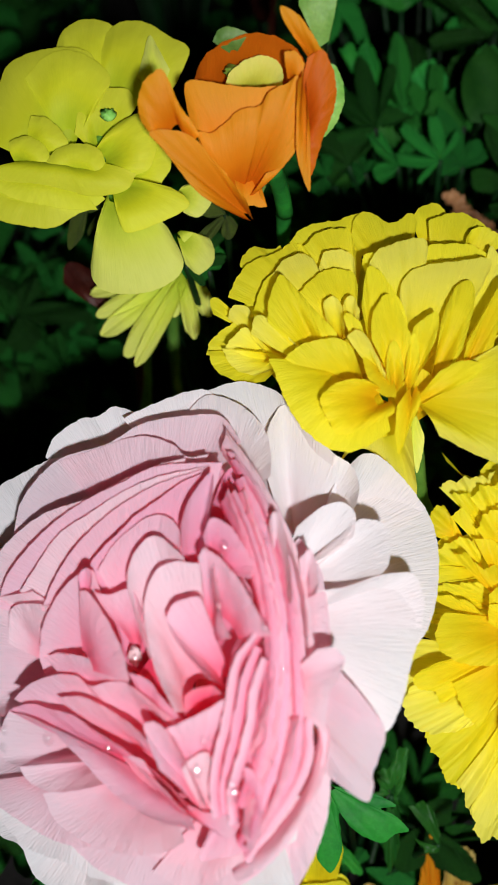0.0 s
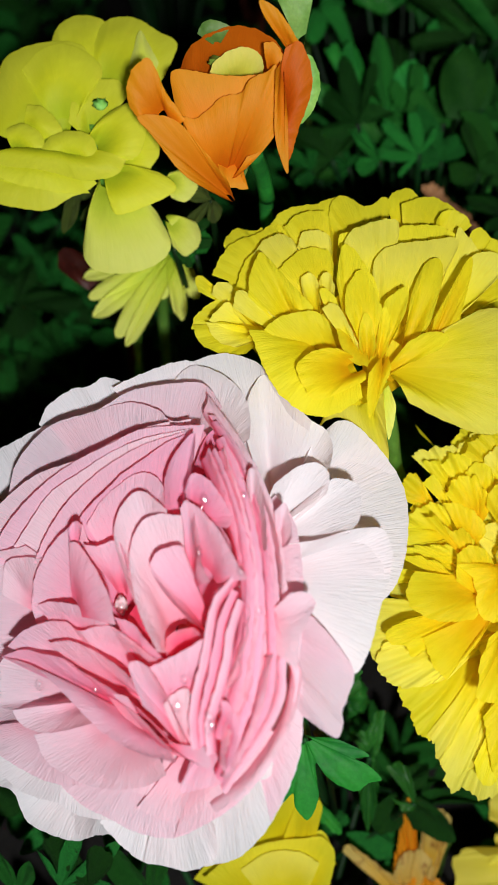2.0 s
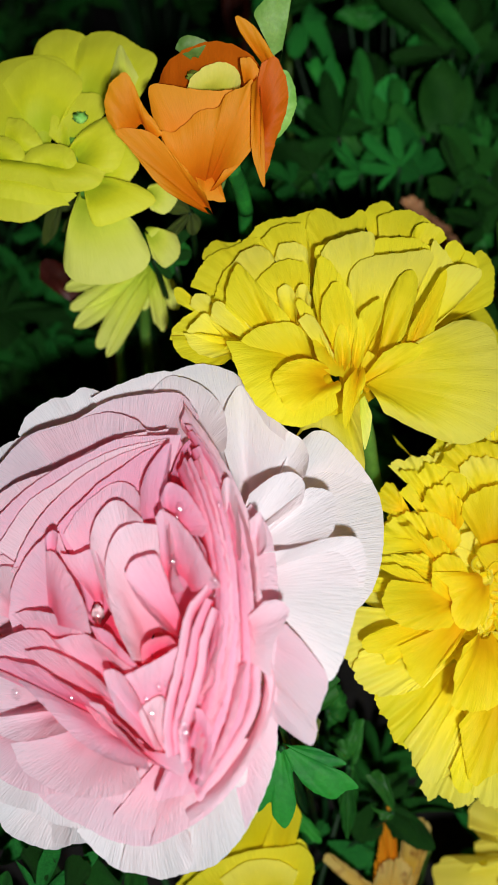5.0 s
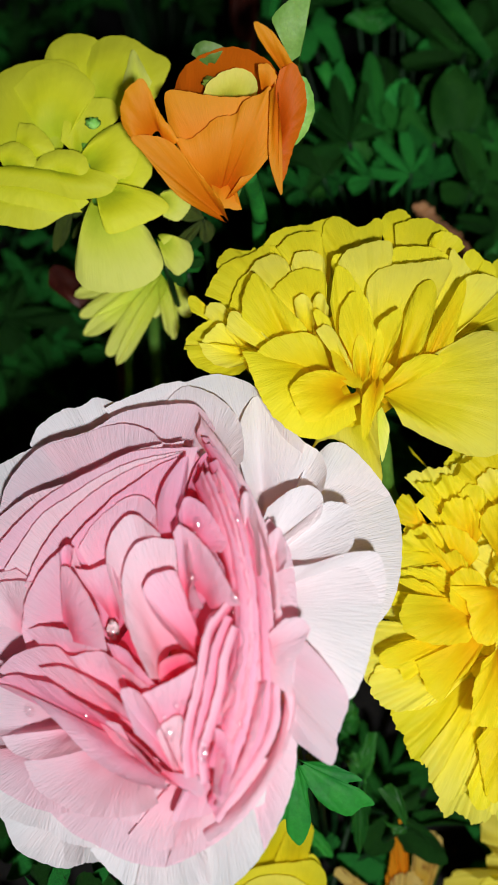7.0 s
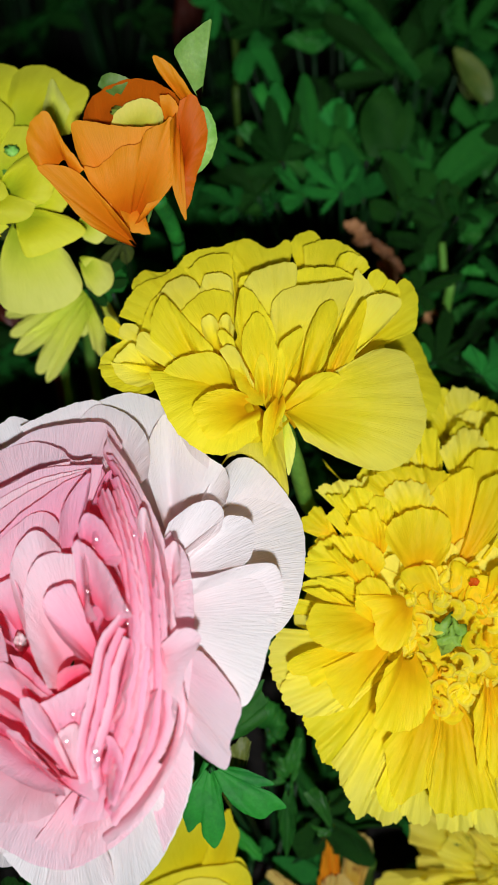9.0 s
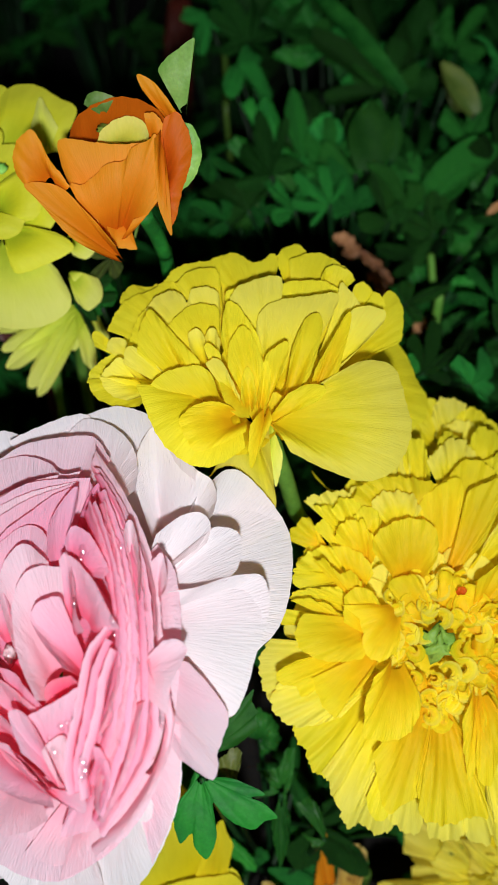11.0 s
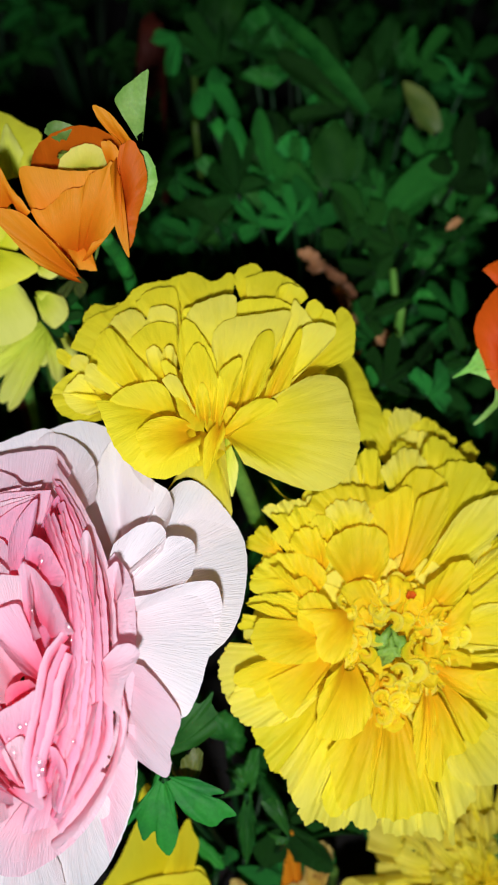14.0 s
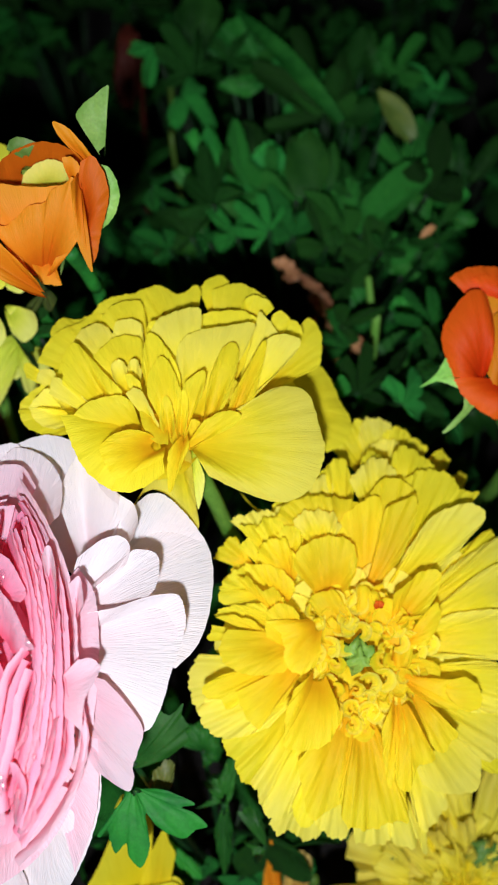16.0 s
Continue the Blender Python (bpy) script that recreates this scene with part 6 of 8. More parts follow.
rim_petal(shaded_bloom, "lemon", (-15.3, 1.3, 33.7), ((-22.5, 10.9, 40.7), (-18.4, 15.1, 40.7), (-12.1, 16.5, 40.7), (-6.9, 14.0, 40.7), (-5.9, 8.9, 40.7)), rag=1)
stalk(shaded_bloom, [(0.1500, 0.2500, -0.0050), (0.1361, 0.2299, 0.1360), (0.1289, 0.2094, 0.1704)])

# half-open orange bud
orange_bud = bloom((0.03, 0.26, 0.0), (0.0006, 0.2081, 0.3069), (40.42, -0.33, -1.33), "half-open orange ranunculus bud with petals peeling away")
rim_petal(orange_bud, "sepal", (-5.3, 21.5, -9.5), ((-10.6, 23.1, -7.4), (-9.1, 25.7, -6.2), (-5.5, 26.3, -5.9), (-1.2, 24.9, -6.6)), swell=1, name="sepal")
rim_petal(orange_bud, "rust", (-4.3, 7.3, -43.4), ((-15.6, 14.3, -10.5), (-13.7, 18.3, -8.6), (-10.5, 21.1, -7.3), (-6.5, 23.1, -6.3), (0.9, 24.7, -5.5), (8.5, 23.0, -6.4), (13.0, 19.6, -8.1), (15.2, 14.8, -10.5)), swell=0, base=0.75, rag=0.15)
rim_petal(orange_bud, "sepal", (17.9, 8.4, -11.2), ((18.2, 16.9, -3.5), (21.7, 15.6, -4.2), (24.0, 11.1, -6.4), (24.0, 6.8, -8.5), (21.6, 1.8, -10.9), (17.6, -1.5, -12.4)), swell=2, rag=0.1, name="sepal")
rim_petal(orange_bud, "sepal", (19.1, 22.3, -9.2), ((15.0, 27.7, -6.5), (11.8, 31.4, -4.6), (13.5, 34.3, -3.1), (18.0, 37.2, -1.6), (22.5, 39.6, -0.4), (21.7, 34.7, -3.0), (20.7, 29.4, -5.7), (20.0, 23.6, -8.5)), swell=1, name="sepal")
rim_petal(orange_bud, "rust", (12.7, -0.1, -10.5), ((14.1, 15.6, 1.8), (17.7, 17.3, 2.7), (20.4, 13.8, 0.8), (21.8, 8.7, -1.8), (20.9, 3.1, -4.5), (18.6, -2.6, -7.2), (16.5, -9.9, -10.6), (14.6, -12.6, -11.8)), swell=3, rag=0.15)
rim_petal(orange_bud, "amber", (16.4, 15.3, -1.9), ((14.1, 17.1, 2.6), (10.7, 20.0, 4.1), (8.2, 22.6, 5.5), (6.8, 26.0, 7.3), (10.6, 24.9, 6.7), (13.6, 22.3, 5.3), (17.7, 17.2, 2.6)), swell=1, rag=0.15)
rim_petal(orange_bud, "amber", (10.1, 11.9, -4.8), ((8.2, 17.5, 0.4), (10.8, 17.8, 0.6), (13.0, 15.7, -0.5), (14.8, 13.1, -1.9), (11.1, 11.4, -2.7)), swell=1, rag=0.2)
rim_petal(orange_bud, "cream", (-0.4, 13.9, -22.4), ((-7.6, 13.5, -12.7), (-6.1, 16.7, -11.2), (-2.7, 19.0, -10.1), (1.3, 20.4, -9.4), (5.3, 19.9, -9.7), (8.0, 17.2, -11.0), (7.9, 13.5, -12.8)), swell=2, base=0.4, rag=0.15)
rim_petal(orange_bud, "orange", (-2.8, -13.3, -22.0), ((-5.8, -10.9, -13.2), (-10.9, -6.8, -11.3), (-14.8, -1.0, -8.6), (-16.9, 4.6, -5.9), (-17.4, 10.5, -3.0), (-13.8, 11.3, -2.6), (-7.5, 10.5, -3.1), (0.6, 9.9, -3.4), (7.7, 10.4, -3.2)), swell=4, base=0.15, wave=0.1, rag=0.06)
rim_petal(orange_bud, "orange", (-1.4, 0.9, -14.6), ((-15.0, 7.1, -5.9), (-13.8, -3.6, -10.9), (-7.2, -9.8, -13.8), (1.2, -9.7, -13.8), (10.7, -3.3, -10.9), (12.1, 9.5, -4.8)), swell=4, base=0.4, wave=0.1)
rim_petal(orange_bud, "orange", (-2.4, -13.9, -18.9), ((-6.4, -11.2, -8.3), (-11.0, -6.9, -6.2), (-14.2, -1.8, -3.8), (-10.3, -1.7, -3.8), (-6.3, 0.9, -2.6), (-2.9, 3.5, -1.3), (2.2, 4.4, -0.8), (4.6, 7.5, 0.7), (9.1, 9.3, 1.5), (11.7, 10.8, 2.3), (12.8, 6.1, -0.1), (12.4, -1.3, -3.7), (11.2, -6.3, -6.1), (7.5, -9.5, -7.5), (3.8, -11.0, -8.2)), swell=4, base=0.15, wave=0.1, rag=0.12)
rim_petal(orange_bud, "orange", (-1.1, -6.4, -15.6), ((-4.6, -11.8, -12.4), (-2.2, -17.2, -14.9), (0.8, -18.0, -15.3), (4.3, -18.1, -15.3), (2.4, -15.3, -14.1), (3.1, -11.0, -12.2)), swell=0.5, base=0.6, wave=0.1, rag=0.15)
rim_petal(orange_bud, "amber", (13.5, 9.2, 0.9), ((11.5, 8.4, 5.2), (11.4, 0.9, 1.4), (11.8, -7.5, -2.7), (14.9, -15.5, -6.5), (15.7, -14.5, -6.0), (14.3, -8.6, -3.2), (14.2, -0.2, 0.9)), swell=1)
rim_petal(orange_bud, "amber", (-19.1, -2.6, -2.4), ((-22.5, -5.2, -0.2), (-26.1, -3.0, 0.8), (-28.4, 0.5, 2.6), (-28.3, 5.0, 4.8), (-26.1, 8.6, 6.7), (-22.5, 10.4, 7.6), (-20.3, 7.7, 6.2), (-18.1, 3.1, 3.8), (-14.8, -0.9, 1.8), (-13.1, -3.4, 0.6)), swell=2, base=0.3, rag=0.15)
rim_petal(orange_bud, "amber", (-0.7, -21.5, -12.4), ((-5.1, -21.8, -5.9), (-13.7, -17.2, -3.8), (-21.8, -8.2, 0.6), (-25.9, -3.8, 2.7), (-22.1, -3.0, 3.1), (-17.7, -3.5, 2.9), (-14.1, -5.1, 2.1), (-9.9, -9.2, 0.0), (-5.1, -14.2, -2.4), (-0.9, -19.1, -4.7)), swell=1.5, base=0.1, wave=0.3, rag=0.12)
rim_petal(orange_bud, "sepal", (3.3, -9.6, -19.3), ((2.0, -8.4, -18.8), (4.4, -8.4, -18.8), (3.9, -11.5, -20.1), (2.4, -14.6, -21.5)), swell=0.5, name="sepal")
knob(orange_bud, "flower_heart", (-5.1, 18.1, -15.0), (2.6, 1.5, 1.3), "heart", bumps=1.2)
stalk(orange_bud, [(0.0300, 0.2600, -0.0050), (0.0125, 0.2377, 0.2321), (0.0109, 0.2267, 0.2653), (0.0066, 0.2171, 0.2869)], r0=0.0024, r1=0.0026, material='leaf')

# scarlet-orange bud
scarlet_bud = bloom((0.19, 0.3, 0.0), (0.1528, 0.2034, 0.2519), (41.03, 0.52, -2.21), "scarlet-orange ranunculus bud with pale green sepals")
rim_petal(scarlet_bud, "orange", (0.5, -7.1, -9.0), ((-17.0, -1.4, -5.0), (-11.6, 15.5, -5.0), (3.4, 17.5, -5.0), (14.3, 2.6, -5.0), (10.4, -18.4, -5.0), (-6.6, -19.0, -5.0)), base=0.4, swell=3, wave=0.2, rag=0.2)
rim_petal(scarlet_bud, "scarlet", (-3.2, 14.1, -9.0), ((-17.2, 24.1, -6.0), (-13.4, 26.7, -6.0), (-8.0, 28.3, -6.0), (0.4, 27.9, -6.0), (6.7, 25.5, -6.0), (4.6, 20.3, -6.0)), swell=3, rag=0.2)
rim_petal(scarlet_bud, "scarlet", (0.6, 14.7, -6.0), ((-9.3, 23.5, -4.0), (-4.9, 24.9, -4.0), (3.1, 23.0, -4.0), (9.0, 19.4, -4.0)), swell=2, rag=0.2)
rim_petal(scarlet_bud, "orange", (2.4, -18.4, -5.0), ((-6.1, -8.8, -1.0), (-4.1, 8.8, -1.0), (6.2, 12.0, -1.0), (13.1, 2.1, -1.0), (9.1, -14.7, -1.0)), swell=7, rag=0.2)
rim_petal(scarlet_bud, "scarlet", (-6.7, -12.0, -3.0), ((-17.4, -11.5, 2.0), (-21.3, -1.2, 2.0), (-21.1, 5.7, 2.0), (-16.6, 13.5, 2.0), (-11.1, 18.6, 2.0), (-6.4, 17.0, 2.0), (-3.3, 5.3, 2.0), (-5.3, -6.1, 2.0)), swell=6, wave=0.2, base=0.03, rag=0.2)
rim_petal(scarlet_bud, "scarlet", (3.8, -14.5, -3.0), ((-17.6, -12.2, 3.0), (-14.5, -18.2, 3.0), (-8.7, -23.1, 3.0), (-2.4, -26.2, 3.0), (7.9, -24.9, 3.0), (12.8, -15.9, 3.0)), swell=4, rag=0.2)
rim_petal(scarlet_bud, "sepal", (-14.2, -9.4, -5.0), ((-18.4, -3.1, -4.0), (-22.4, -9.9, -4.0), (-28.0, -14.7, -4.0), (-21.8, -12.7, -4.0), (-14.4, -15.1, -4.0)), swell=1, name="sepal")
rim_petal(scarlet_bud, "sepal", (-9.0, -18.6, -5.0), ((-12.5, -17.9, -4.0), (-13.3, -23.1, -4.0), (-20.2, -30.6, -4.0), (-16.2, -29.0, -4.0), (-8.1, -20.9, -4.0)), swell=1, name="sepal")
knob(scarlet_bud, "flower_heart", (0.4, 16.1, -8.8), (4.3, 3.9, 2.8), "heart", bumps=0.5)
stalk(scarlet_bud, [(0.1900, 0.3000, -0.0050), (0.1621, 0.1891, 0.2006), (0.1564, 0.1920, 0.2264)], r0=0.003, r1=0.0035)

# lime-yellow bloom
lime_bloom = bloom((-0.06, 0.29, 0.0), (-0.0430, 0.2402, 0.2838), (38.0, -0.0, 0.0), "lime-yellow ranunculus with broad rounded petals")
rim_petal(lime_bloom, "lime", (-7.0, 9.9, -11.9), ((-16.9, 29.0, -10.6), (-14.5, 34.3, -10.4), (-8.7, 37.7, -10.3), (-1.9, 37.2, -10.3), (2.3, 34.7, -10.3)), swell=3)
rim_petal(lime_bloom, "lime", (1.8, 12.4, -10.7), ((-2.5, 31.2, -9.4), (2.9, 36.1, -9.3), (10.9, 36.3, -9.2), (18.5, 31.9, -9.2), (24.6, 28.1, -9.2), (21.9, 20.1, -9.4), (18.1, 13.3, -9.6)), swell=3)
rim_petal(lime_bloom, "cream", (14.9, 13.6, -7.6), ((9.1, 17.9, -5.6), (10.9, 24.5, -5.4), (12.8, 30.5, -5.3), (15.8, 26.0, -5.4), (19.0, 20.0, -5.4)), swell=2)
rim_petal(lime_bloom, "lime", (-15.6, -5.2, -7.2), ((-45.1, 1.6, -5.3), (-33.9, 13.8, -5.0), (-30.1, 21.1, -4.8), (-22.6, 25.0, -4.7), (-12.9, 26.5, -4.6), (-5.4, 25.0, -4.5), (-2.4, 19.6, -4.6)), swell=4)
rim_petal(lime_bloom, "lime", (-11.0, 0.7, -5.1), ((-24.3, 16.3, -2.4), (-18.4, 22.6, -2.2), (-10.9, 24.6, -2.1), (-2.6, 21.1, -2.1), (1.5, 15.5, -2.2), (-2.0, 7.4, -2.4)), swell=4)
rim_petal(lime_bloom, "lime", (-2.2, -2.7, -6.1), ((-9.3, -0.6, -2.1), (-8.2, 6.1, -1.9), (-5.3, 11.4, -1.8), (0.3, 12.9, -1.7), (7.0, 12.5, -1.7), (9.2, 7.2, -1.8)), swell=2)
rim_petal(lime_bloom, "lime", (5.7, -11.2, -6.2), ((11.7, -11.8, -4.1), (14.2, -2.5, -3.9), (18.8, -3.4, -3.9), (19.4, -10.0, -4.0), (16.4, -14.8, -4.2)), swell=2)
rim_petal(lime_bloom, "lime", (-1.2, -8.8, -2.2), ((-1.2, -5.2, 2.4), (2.8, -0.2, 2.5), (10.1, 3.8, 2.7), (14.8, 1.6, 2.7), (16.1, -4.8, 2.5), (13.8, -12.1, 2.4), (9.4, -14.3, 2.3)), swell=4)
rim_petal(lime_bloom, "lime", (-21.6, -5.4, -2.3), ((-21.6, 3.8, 0.9), (-16.7, 3.1, 0.9), (-12.1, -1.3, 0.9), (-9.9, -5.7, 0.8)), swell=3)
rim_petal(lime_bloom, "lime", (-25.0, -10.0, -1.4), ((-28.0, -4.2, 1.7), (-22.9, -2.4, 1.8), (-17.4, -5.3, 1.8), (-15.0, -10.8, 1.7)), swell=3)
rim_petal(lime_bloom, "lime", (-16.6, -12.1, -3.4), ((-39.6, -17.1, 0.3), (-32.3, -26.3, 0.2), (-24.9, -28.6, 0.2), (-15.4, -29.4, 0.3), (-8.1, -25.5, 0.4), (-2.9, -23.5, 0.5), (0.4, -20.8, 0.6)), swell=4)
rim_petal(lime_bloom, "lime", (-16.2, -12.4, -1.4), ((-35.4, -17.0, 2.4), (-26.3, -21.4, 2.4), (-17.2, -23.5, 2.4), (-9.5, -24.6, 2.4), (-1.5, -24.6, 2.5)), swell=3)
rim_petal(lime_bloom, "lime", (-8.6, -15.3, -0.4), ((-17.3, -12.6, 3.6), (-14.2, -7.5, 3.7), (-7.9, -5.3, 3.8), (-1.3, -6.8, 3.9), (1.6, -12.6, 3.8)), swell=3)
rim_petal(lime_bloom, "lime", (-12.1, -10.1, 0.7), ((-37.1, -14.2, 2.9), (-28.0, -16.4, 2.9), (-18.9, -18.2, 3.0), (-9.8, -19.3, 3.0), (-2.5, -20.6, 3.1), (6.6, -19.0, 3.2), (9.9, -14.2, 3.3)), swell=4)
rim_petal(lime_bloom, "cream", (3.1, -18.3, -6.3), ((-1.9, -27.1, -4.6), (-4.9, -37.9, -4.8), (-3.8, -44.7, -4.9), (1.8, -47.8, -4.9), (12.3, -47.5, -4.9), (20.7, -43.5, -4.7), (23.1, -37.9, -4.6), (18.6, -28.2, -4.4)), swell=4)
rim_petal(lime_bloom, "lime", (4.6, -16.8, -0.3), ((4.3, -23.8, 3.6), (6.7, -31.3, 3.4), (16.8, -28.6, 3.6), (25.5, -23.5, 3.7), (21.2, -18.8, 3.8), (13.9, -16.6, 3.8)), swell=3)
rim_petal(lime_bloom, "cream", (21.7, -16.9, -12.2), ((22.8, -13.4, -11.1), (28.5, -12.5, -11.0), (31.4, -18.2, -11.1), (27.5, -23.3, -11.2), (22.8, -22.0, -11.3)), swell=2)
rim_petal(lime_bloom, "cream", (21.6, -27.9, -14.4), ((23.5, -31.8, -14.5), (30.2, -28.9, -14.3), (32.2, -35.6, -14.5), (27.4, -40.4, -14.6), (23.1, -37.2, -14.6)), swell=2)
knob(lime_bloom, "flower_heart", (1.3, 4.0, 1.8), (2.0, 1.8, 1.3), "sepal", bumps=0.8, label='green flower heart')
stalk(lime_bloom, [(-0.0600, 0.2900, -0.0050), (-0.0385, 0.2419, 0.2168), (-0.0435, 0.2439, 0.2610), (-0.0430, 0.2434, 0.2798)], r0=0.003, r1=0.0032)

# drooping cream bloom
cream_bloom = bloom((-0.03, 0.27, 0.0), (-0.0256, 0.2407, 0.2283), (38.0, -0.0, 0.0), "pale cream-yellow ranunculus with drooping streaked petals")
petal(cream_bloom, "cream", (4.6, 0.7, -3.9), (-18.6, -8.3, -2.3), (-30.0, -7.2, -3.9), (-20.0, -1.9, -1.6), 3.6, ruffle=0.98, square=1.1, cup=1.17, spread=0.25)
petal(cream_bloom, "cream", (3.5, -0.2, -3.3), (-16.5, -13.9, -1.8), (-27.5, -15.2, -3.3), (-19.3, -8.0, -1.0), 3.4, ruffle=0.98, square=1.1, cup=1.17, spread=0.25)
petal(cream_bloom, "cream", (2.3, -1.1, -2.7), (-15.2, -19.0, -1.2), (-26.2, -22.2, -2.7), (-19.6, -13.2, -0.4), 3.6, ruffle=0.98, square=1.1, cup=1.17, spread=0.25)
petal(cream_bloom, "cream", (4.5, 0.4, -2.1), (-9.3, -15.3, -0.6), (-18.9, -17.3, -2.1), (-13.9, -9.2, 0.2), 2.9, ruffle=0.98, square=1.1, cup=1.17, spread=0.25)
petal(cream_bloom, "cream", (3.4, -0.5, -1.6), (-7.8, -23.3, -0.0), (-17.4, -29.6, -1.6), (-14.1, -18.9, 0.8), 3.6, ruffle=0.98, square=1.1, cup=1.17, spread=0.25)
petal(cream_bloom, "cream", (2.3, -1.4, -1.0), (-2.9, -17.3, 0.6), (-9.5, -21.4, -1.0), (-8.6, -14.0, 1.4), 2.3, ruffle=0.98, square=1.1, cup=1.17, spread=0.25)
petal(cream_bloom, "cream", (4.5, 0.1, -0.4), (-5.5, -24.8, 1.2), (-13.7, -33.2, -0.4), (-10.6, -22.1, 2.0), 3.8, ruffle=0.98, square=1.1, cup=1.17, spread=0.25)
petal(cream_bloom, "cream", (3.3, -0.8, 0.2), (3.4, -12.7, 1.8), (-1.9, -15.7, 0.2), (-3.8, -10.3, 2.5), 1.6, ruffle=0.98, square=1.1, cup=1.17, spread=0.25)
petal(cream_bloom, "cream", (2.2, -1.7, 0.8), (8.4, -16.6, 2.3), (6.9, -23.5, 0.8), (2.8, -17.9, 3.1), 2.2, ruffle=0.98, square=1.1, cup=1.17, spread=0.25)
petal(cream_bloom, "cream", (4.4, -0.3, 1.4), (12.9, -9.9, 2.9), (12.2, -15.8, 1.4), (7.0, -13.0, 3.7), 1.7, ruffle=0.98, square=1.1, cup=1.17, spread=0.25)
stalk(cream_bloom, [(-0.0300, 0.2700, -0.0050), (-0.0304, 0.2563, 0.1661), (-0.0251, 0.2421, 0.2220)])

# low yellow bloom
low_bloom = bloom((0.02, 0.06, 0.0), (0.0103, 0.0541, 0.0914), (39.23, -0.44, -0.37), "yellow ranunculus growing low beneath the larger blooms")
rim_petal(low_bloom, "yellow", (4.5, 40.0, -7.7), ((-2.1, 45.5, -6.6), (-1.6, 51.0, -6.4), (1.2, 55.2, -6.3), (4.2, 52.1, -6.3), (7.4, 47.4, -6.5)), swell=1)
rim_petal(low_bloom, "yellow", (5.8, 2.6, -3.9), ((-23.9, 9.4, 0.1), (-14.6, 21.6, 0.6), (-8.3, 31.3, 0.9), (-2.4, 43.3, 1.3), (2.6, 49.0, 1.6), (8.1, 51.8, 1.7), (12.9, 48.6, 1.6), (11.3, 33.9, 1.2)), swell=3)
rim_petal(low_bloom, "gold", (12.6, 3.4, -1.8), ((7.7, 26.2, 3.9), (11.0, 34.8, 4.2), (16.8, 45.6, 4.6), (19.2, 40.7, 4.4), (21.1, 36.7, 4.3), (19.8, 30.9, 4.1), (17.4, 20.4, 3.8)), swell=2)
rim_petal(low_bloom, "yellow", (15.0, 2.5, 0.2), ((15.9, 21.4, 2.8), (20.1, 27.9, 3.0), (23.7, 24.1, 3.0), (25.9, 15.9, 2.7)), swell=2)
rim_petal(low_bloom, "yellow", (8.4, 1.9, 2.1), ((-20.5, 12.3, 6.2), (-11.2, 19.9, 6.5), (-2.1, 23.9, 6.7), (6.1, 26.1, 6.9), (14.7, 26.9, 7.0), (21.0, 27.4, 7.0), (25.3, 21.5, 6.9), (23.7, 10.7, 6.5)), swell=3)
rim_petal(low_bloom, "lemon", (9.5, 1.1, 4.1), ((-7.2, 16.9, 9.5), (2.0, 22.8, 9.7), (12.7, 23.3, 9.8), (19.7, 19.5, 9.8)), swell=2)
stalk(low_bloom, [(0.0200, 0.0600, -0.0050), (0.0110, 0.0505, 0.0500), (0.0103, 0.0525, 0.0850)])

# wilted bloom
wilted_bloom = bloom((0.15, 0.09, 0.0), (0.1414, 0.0734, 0.0816), (41.03, 0.52, -2.21), "wilted tan and yellow ranunculus with limp crumpled petals")
petal_ring(wilted_bloom, "wilt", 15, 2.2, 49.4, 19.4, -5.6, -7.8, 41, 0, 360, ruffle=3.35, crumple=3.13, square=0.7, jitter=0.3)
petal_ring(wilted_bloom, "lemon", 14, 2.2, 40.6, 16.7, -2.7, -3.3, 42, 0, 360, ruffle=3.13, crumple=3.13, square=0.7, jitter=0.3)
petal_ring(wilted_bloom, "wilt", 12, 2.2, 30.4, 14.5, 0.0, 1.1, 43, 0, 360, ruffle=2.9, crumple=3.13, square=0.8, jitter=0.35, curl=2.68)
petal_ring(wilted_bloom, "lemon", 12, 1.1, 21.7, 12.5, 1.8, 4.0, 44, 0, 360, ruffle=2.68, crumple=3.13, square=0.8, jitter=0.4, curl=3.57)
knob(wilted_bloom, "flower_heart", (8.1, 15.4, 3.3), (5.8, 5.4, 3.1), "sepal", bumps=0.6)
stalk(wilted_bloom, [(0.1500, 0.0900, -0.0050), (0.1426, 0.0705, 0.0346), (0.1356, 0.0718, 0.0741)])

# small withered bloom
wilted_small = bloom((0.08, 0.06, 0.0), (0.0864, 0.0896, 0.0678), (41.03, 0.52, -2.21), "small withered amber bloom standing among the leaves")
rim_petal(wilted_small, "amber", (-15.8, -32.6, 9.4), ((-23.9, -15.0, 10.9), (-22.2, -2.7, 10.5), (-20.7, 6.3, 10.2), (-19.4, 13.0, 9.9), (-16.3, 7.6, 10.1), (-14.9, -4.7, 10.5)), rag=1.3, swell=2)
rim_petal(wilted_small, "tan", (-13.4, -29.2, 11.3), ((-15.1, -8.2, 12.6), (-12.1, 6.4, 12.1), (-7.8, 10.3, 11.9), (-2.8, 6.0, 12.0), (-3.4, -1.6, 12.3), (-7.8, -9.0, 12.6), (-8.5, -19.1, 12.9)), rag=1.3, swell=2)
rim_petal(wilted_small, "tan", (-6.9, -34.5, 13.4), ((-33.3, -13.9, 14.0), (-43.2, -8.7, 13.9), (-42.9, -4.3, 13.7), (-35.7, -8.0, 13.8), (-24.4, -15.8, 13.9), (-13.1, -20.9, 14.0)), rag=1.3)
